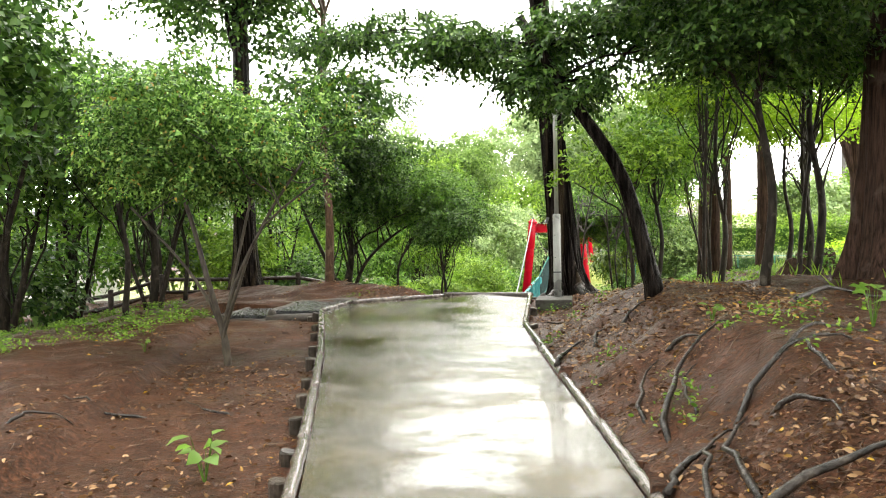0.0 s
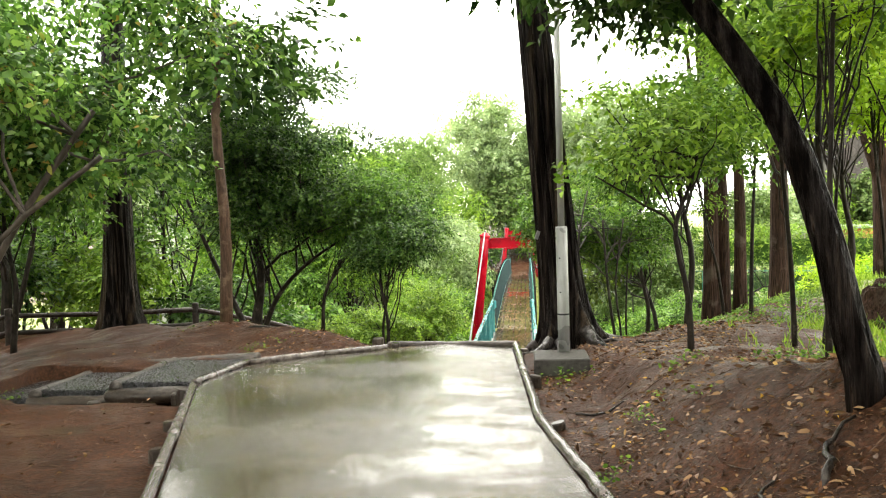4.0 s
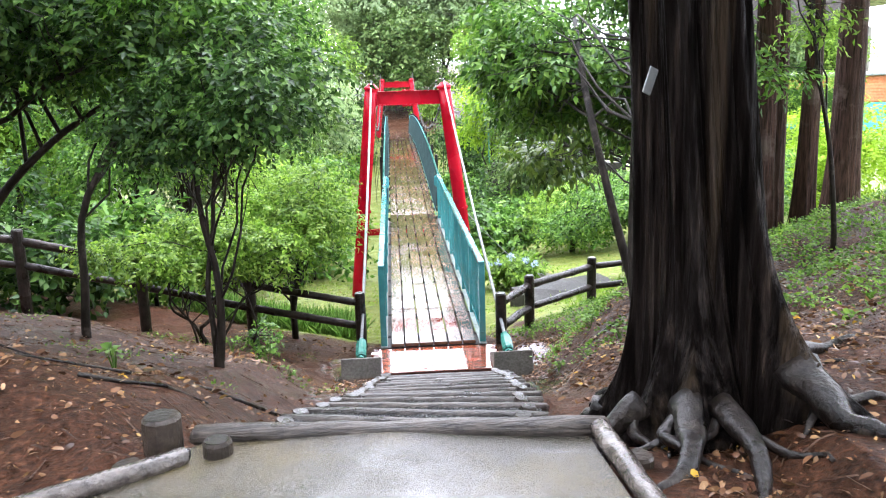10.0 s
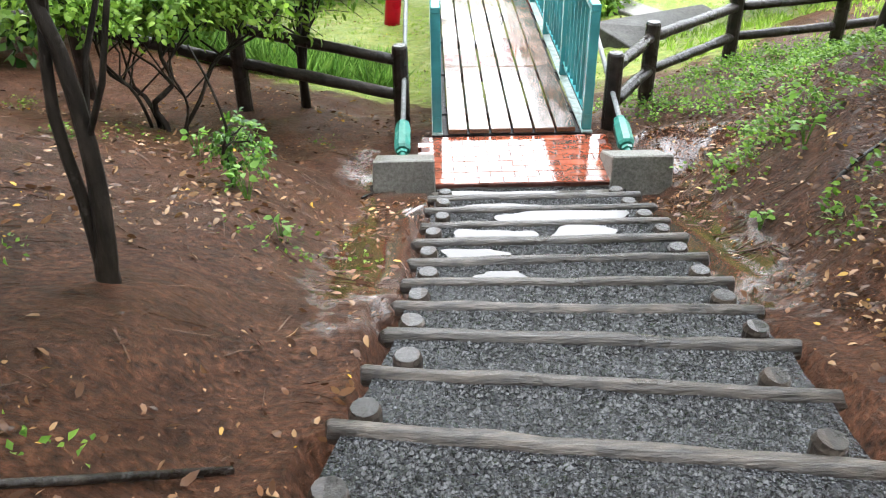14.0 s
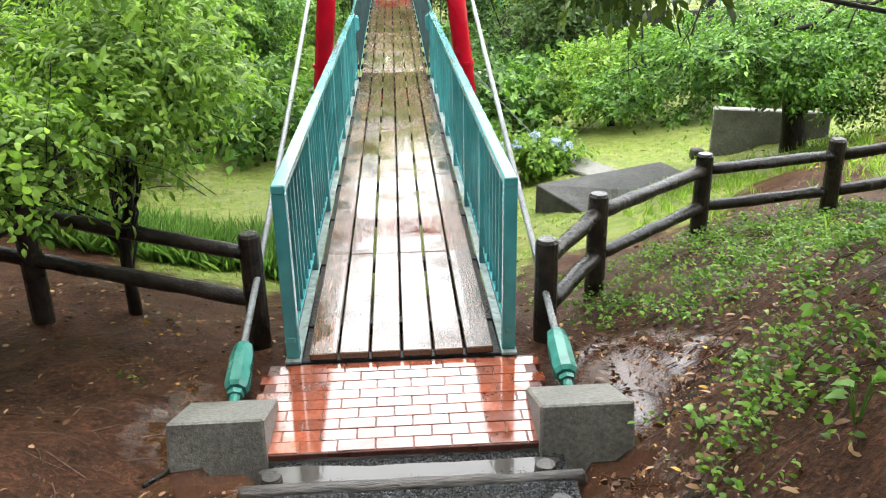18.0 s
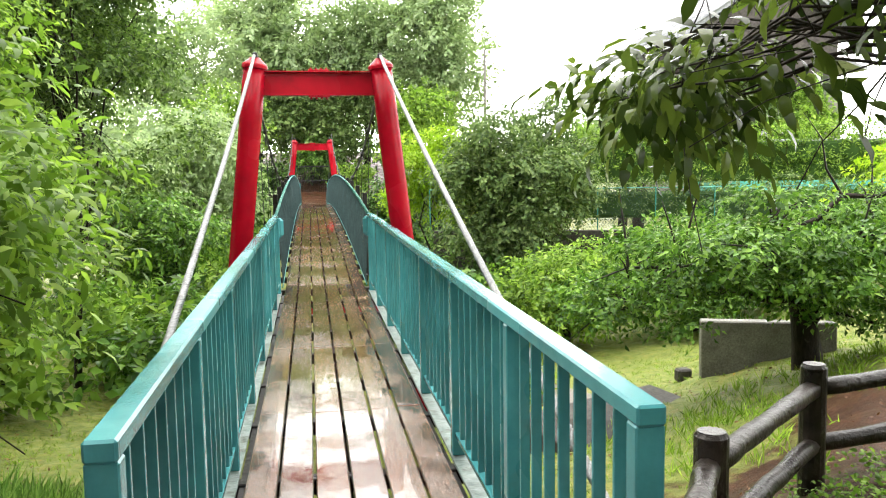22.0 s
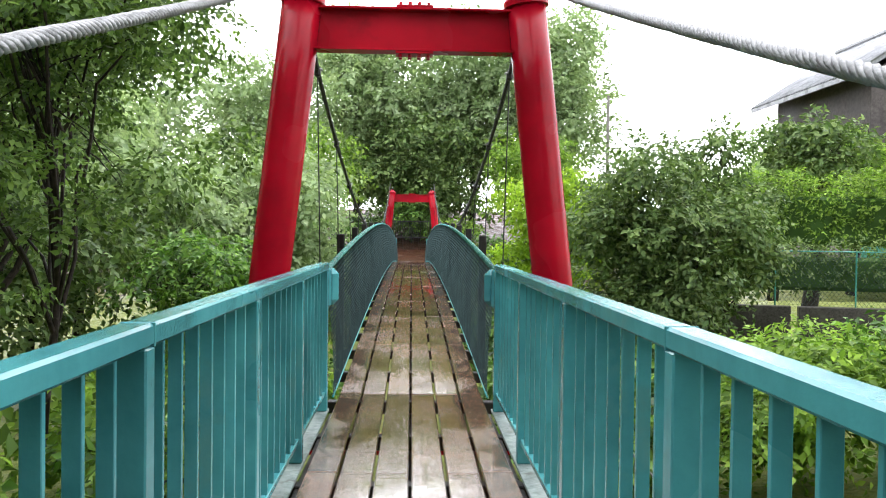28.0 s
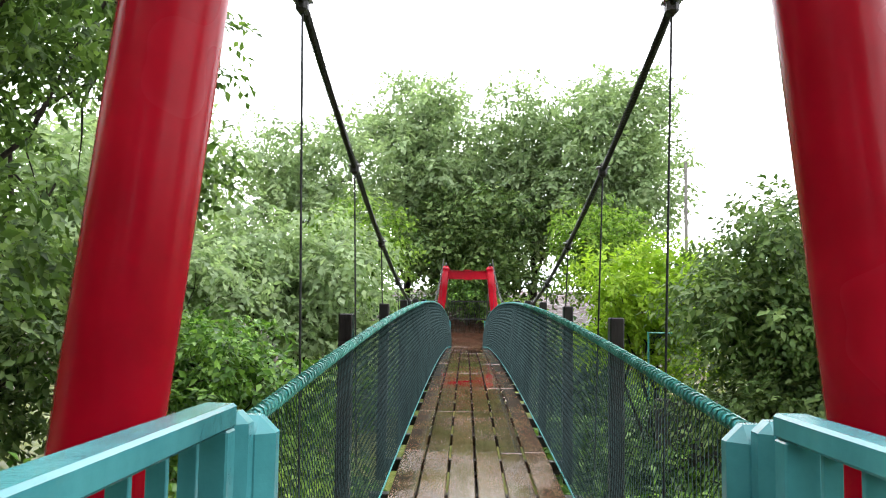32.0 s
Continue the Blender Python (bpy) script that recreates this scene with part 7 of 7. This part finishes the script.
def make_litter():
    rng = np.random.RandomState(77)
    sets = []
    for box_, n in (((-6, 7, -24, -7), 20000), ((-5, 6, -8, 2), 20000), ((-5, 8, 1, 12), 9000), ((1.0, 3.6, -22, -13), 30000), ((0.6, 3.4, -13, -7), 14000), ((1.0, 4.2, -7, 0.5), 30000), ((-3.0, -0.8, -8, 0.5), 4000), ((-3.2, -0.2, -22, -15), 8000)):
        p = surface_points(n, box_, rng, lambda x, y: off_path(x, y) & (rng.uniform(-1.0, 1.6, x.shape) < patchy(x, y, 1.3, 1.0) + 0.3))
        sets.append(p)
    p = np.concatenate(sets)
    way = rng.normal(size=p.shape) * np.array([1, 1, 0.18])
    L = 0.012 + 0.07 * rng.uniform(0, 1, len(p)) ** 2.7 * np.where(rng.uniform(0, 1, len(p)) < 0.06, 1.5, 1.0)
    L = np.minimum(L, 0.07)
    for big, name, label in ((True, "fallen_leaves", "brown and yellow fallen leaves scattered over the soil"), (False, "leaf_litter", "crumbled leaf litter over the soil")):
        pick = (L > 0.03) == big
        me = leaves_mesh(name, p[pick] + np.array([0, 0, 0.014]), way[pick], L[pick], L[pick] * (0.42 if big else 0.5), MAT_LITTER, rng, 0.12, big)
        tagged(new(name, me), label, "leaf litter", kind="stuff")


make_litter()


def make_twigs():
    """Short broken twigs strewn over the bare soil."""
    rng = np.random.RandomState(79)
    spots = [surface_points(n, box_, rng, off_path) for box_, n in (((1.0, 4.2, -7, 0.5), 900), ((0.8, 4.0, -21, -8), 1300), ((-4.5, -0.9, -8, 0.5), 500), ((-4.5, 0.0, -21, -10), 700))]
    verts, faces = [], []
    for x, y, z in np.concatenate(spots):
        a, L, r = rng.uniform(0, 6.28), rng.uniform(0.05, 0.22), rng.uniform(0.002, 0.0045)
        ends = []
        for f in (-0.5, 0.05, 0.5):
            px, py = x + math.cos(a) * L * f + rng.uniform(-0.01, 0.01), y + math.sin(a) * L * f + rng.uniform(-0.01, 0.01)
            ends.append((px, py, ground_z(px, py) + 0.008 + r))
        v, f = tube_data(ends, [r, r, r * 0.6], 3, False, None, len(verts))
        verts += v
        faces += f
    tagged(new("twig_litter", mesh_of("twig_litter", verts, faces, MAT_TANBARK)), "thin broken twigs strewn over the soil", "twigs", kind="stuff")


make_twigs()


def make_grass():
    rng = np.random.RandomState(78)

    def blades(p, lo, hi, per, width, name, label, leaf=MAT_GRASS):
        rep = np.repeat(p, per, axis=0)
        rep = rep + np.concatenate([rng.normal(size=(len(rep), 2)) * 0.035, np.full((len(rep), 1), -0.01)], 1)
        way = np.stack([rng.normal(size=len(rep)) * 0.45, rng.normal(size=len(rep)) * 0.45, np.ones(len(rep))], -1)
        L = rng.uniform(lo, hi, len(rep))
        tagged(new(name, leaves_mesh(name, rep, way, L, np.full(len(rep), width), leaf, rng, 0.2)), label, "grass", kind="stuff")

    def herbs(p, lo, hi, per, size, name, label):
        rep = np.repeat(p, per, axis=0)
        rep = rep + np.concatenate([rng.normal(size=(len(rep), 2)) * 0.05, rng.uniform(lo, hi, (len(rep), 1)) * 0.6], 1)
        way = np.stack([rng.normal(size=len(rep)), rng.normal(size=len(rep)), rng.uniform(-0.1, 0.7, len(rep))], -1)
        L = size * rng.uniform(0.6, 1.5, len(rep))
        tagged(new(name, leaves_mesh(name, rep, way, L, L * 0.6, MAT_WEED, rng, 0.2, size > 0.03)), label, "weeds", kind="stuff")

    # Lawn blades take the raised greens too, making up for leaf shade.
    p = surface_points(8000, (-8, 9, 0.5, 13), rng, lambda x, y: (turf_amount(x, y) > 0.35) & off_path(x, y) & (rng.uniform(-1, 1, x.shape) < 0.3 + patchy(x, y, 0.9, 6.0)))
    blades(p, 0.03, 0.09, 5, 0.010, "lawn_grass", "short wet lawn grass in the valley", MAT_MEADOW)
    p = surface_points(8000, (3.0, 15, -16, 8), rng, lambda x, y: rng.uniform(0, 1, x.shape) < turf_amount(x, y) * 0.9 + 0.05)
    blades(p, 0.06, 0.24, 7, 0.014, "meadow_grass", "long bright grass between the cedars", MAT_MEADOW)
    p = surface_points(5600, (1.25, 6.5, -7.0, 2.9), rng, lambda x, y: off_path(x, y) & (wet_amount(x, y) < 0.3) & (rng.uniform(-0.75, 0.9, x.shape) < patchy(x, y, 2.6, 3.0) * 0.75 - 0.6 + 0.35 * np.clip(x - 1.7, 0, 2) + 0.25 * np.clip(y + 4, -2, 2)))
    herbs(p, 0.02, 0.15, 11, 0.037, "bank_weeds", "low broad-leaved weeds covering the bank beside the steps")
    p = surface_points(330, (0.6, 4.0, -20, -9), rng, lambda x, y: off_path(x, y) & (patchy(x, y, 1.1, 5.0) > 0.45))
    herbs(p, 0.03, 0.2, 12, 0.035, "path_weeds", "small weeds on the soil beside the path")
    p = surface_points(1300, (-9, -4.6, -20, -9), rng, lambda x, y: patchy(x, y, 0.9, 2.0) > -0.1)
    herbs(p, 0.03, 0.22, 16, 0.04, "west_weeds", "low weeds at the clearing's edge")
    p = surface_points(700, (-5, -1.1, -8, 0.8), rng, lambda x, y: off_path(x, y) & (patchy(x, y, 1.9, 4.0) > 0.75))
    herbs(p, 0.02, 0.12, 9, 0.028, "slope_weeds", "sparse weeds on the bare west slope")
    p = surface_points(430, (-4.4, -1.3, 4.2, 5.9), rng, lambda x, y: x > -9)
    blades(p, 0.3, 0.6, 12, 0.03, "iris_bed", "bed of sword-leaved irises beyond the fence", MAT_IRIS)


make_grass()


def small_plants():
    rng = np.random.RandomState(5)
    spots = [(-0.95, -18.9, 0.34, 0.14), (1.35, -5.0, 0.16, 0.07), (2.1, -5.9, 0.18, 0.08), (2.3, -2.9, 0.2, 0.09), (1.7, -2.2, 0.18, 0.08), (-2.3, -6.0, 0.2, 0.08), (-1.6, -3.2, 0.14, 0.06), (-3.9, -14.6, 0.16, 0.06),
             (2.9, -1.9, 0.22, 0.09), (3.2, -0.6, 0.2, 0.09), (2.2, -1.0, 0.16, 0.08), (1.65, -3.6, 0.14, 0.07), (-1.9, -2.6, 0.22, 0.07), (-2.5, -1.5, 0.2, 0.07), (1.2, -2.9, 0.12, 0.06), (1.45, -1.35, 0.12, 0.06), (1.9, -0.7, 0.13, 0.06), (3.6, -17.5, 0.3, 0.14), (2.6, -16.6, 0.15, 0.07)]
    for x, y, h, s in spots:
        g = G(x, y)
        plant = thing("seedling", g, "young broad-leaved seedling growing from the soil", "plant", "seedlings")
        n = 9
        a = rng.uniform(0, 6.28, n)
        pos = np.stack([np.cos(a) * h * 0.25, np.sin(a) * h * 0.25, h * rng.uniform(0.5, 1.0, n)], -1)
        way = np.stack([np.cos(a), np.sin(a), rng.uniform(-0.25, 0.35, n)], -1)
        L = s * rng.uniform(0.8, 1.3, n)
        for k in range(n):
            stalk = put("stalk", tubes_mesh("stalk", [([(0, 0, -0.03), tuple(pos[k] * 0.6), tuple(pos[k])], [0.004, 0.003, 0.002])], MAT_LEAF, 4, True, False), plant)
            put("leaf", leaves_mesh("leaf", pos[k:k + 1], way[k:k + 1], L[k:k + 1], L[k:k + 1] * 0.62, MAT_IRIS, rng, 0.15, True), stalk)
    h = thing("hydrangea", G(2.6, 10.6), "hydrangea bush with pale blue flower heads", "shrub")
    puffs = puffs_in((0, 0, 0.55), (1.0, 0.9, 0.55), 18, rng)
    pos, way, L, W, face = crown_leaves(puffs, 3500, 0.12, rng, 0.2, 6, 0.6)
    put("leaves", leaves_mesh("leaves", pos, way, L, W, MAT_LEAFLIGHT, rng, 0.2, True, face), h)
    fl = [(np.array([math.cos(a) * 0.7, math.sin(a) * 0.65 - 0.1, 0.85 + 0.15 * math.sin(3 * a)]), np.array([0.1, 0.1, 0.08])) for a in (3.6, 4.1, 4.6, 5.2, 5.8)]
    for head in fl:
        pos, way, L, W, face = crown_leaves([head], 140, 0.03, rng, 0.0, 4, 0.8)
        put("flower_head", leaves_mesh("flower_head", pos, way, L, W, MAT_FLOWER, rng, 0.2, False, face), h, None, "pale blue flower head")
    # surface roots and dead sticks
    rr = random.Random(8)
    for a, b, r, lift in (((1.99, -17.95), (2.2, -16.75), 0.035, 0.09), ((2.2, -16.75), (2.42, -17.15), 0.04, 0.06), ((2.06, -18.45), (2.75, -16.9), 0.045, 0.10), ((2.3, -18.3), (2.4, -17.4), 0.025, 0.07), ((2.42, -18.85), (3.4, -18.0), 0.04, 0.08),
                          ((2.2, -19.9), (2.43, -18.85), 0.035, 0.10), ((2.36, -19.9), (2.55, -18.75), 0.04, 0.07), ((2.6, -18.95), (2.84, -19.5), 0.032, 0.08), ((2.1, -20.15), (3.3, -20.2), 0.05, 0.08), ((3.0, -18.9), (3.1, -17.9), 0.03, 0.07), ((2.8, -18.2), (3.6, -17.6), 0.03, 0.06), ((2.0, -19.3), (2.3, -19.0), 0.05, 0.05),
                          ((1.22, -15.45), (1.56, -14.5), 0.055, 0.06), ((1.6, -15.2), (1.75, -14.6), 0.035, 0.05), ((1.9, -14.9), (2.2, -14.5), 0.04, 0.05), ((-2.95, -18.3), (-2.6, -17.95), 0.03, 0.05), ((-2.2, -17.4), (-3.4, -17.0), 0.025, 0.03), ((-1.5, -17.2), (-2.3, -16.6), 0.02, 0.03), ((-3.6, -18.4), (-4.8, -17.9), 0.03, 0.04), ((-4.0, -6.3), (-2.4, -6.5), 0.03, 0.03), ((3.3, -16.2), (4.4, -15.4), 0.05, 0.07)):
        pts = []
        for k in range(9):
            f = k / 8
            x, y = a[0] + (b[0] - a[0]) * f + rr.uniform(-0.03, 0.03) - (b[1] - a[1]) * 0.12 * math.sin(3.1 * f), a[1] + (b[1] - a[1]) * f + rr.uniform(-0.03, 0.03) + (b[0] - a[0]) * 0.12 * math.sin(3.1 * f)
            pts.append(Vector((x, y, ground_z(x, y) + lift * math.sin(math.pi * f) + (-0.03 if k in (0, 8) else 0.0))))
        o = pts[4].copy()
        v, f = tube_data([p - o for p in pts], [r * 0.55 * (1 - 0.08 * k) * (1 + 0.15 * math.sin(7 * k)) for k in range(9)], 8)
        ob = new("surface_root", mesh_of("surface_root", v, f, MAT_ROOT, True))
        ob.location = o
        tagged(ob, "bare wet tree root looping over the soil", "root", "surface roots")
    for a, b in (((-1.35, -5.4), (-2.6, -6.6)), ((-1.3, -1.2), (-1.22, -0.75)), ((1.5, -3.0), (2.1, -2.6)), ((-2.2, -6.9), (-1.6, -6.4)), ((1.9, -7.9), (2.6, -7.6)), ((0.9, -11.9), (1.35, -11.7))):
        pts = [Vector((a[0] + (b[0] - a[0]) * f, a[1] + (b[1] - a[1]) * f, 0)) for f in (0, 0.33, 0.66, 1)]
        for p in pts:
            p.x += rr.uniform(-0.04, 0.04)
            p.z = ground_z(p.x, p.y) + 0.014
        o = pts[0].copy()
        v, f = tube_data([p - o for p in pts], [0.014, 0.012, 0.01, 0.006], 6)
        ob = new("fallen_stick", mesh_of("fallen_stick", v, f, MAT_ROOT, True))
        ob.location = o
        tagged(ob, "thin fallen stick lying on the soil", "stick", "fallen sticks")


small_plants()
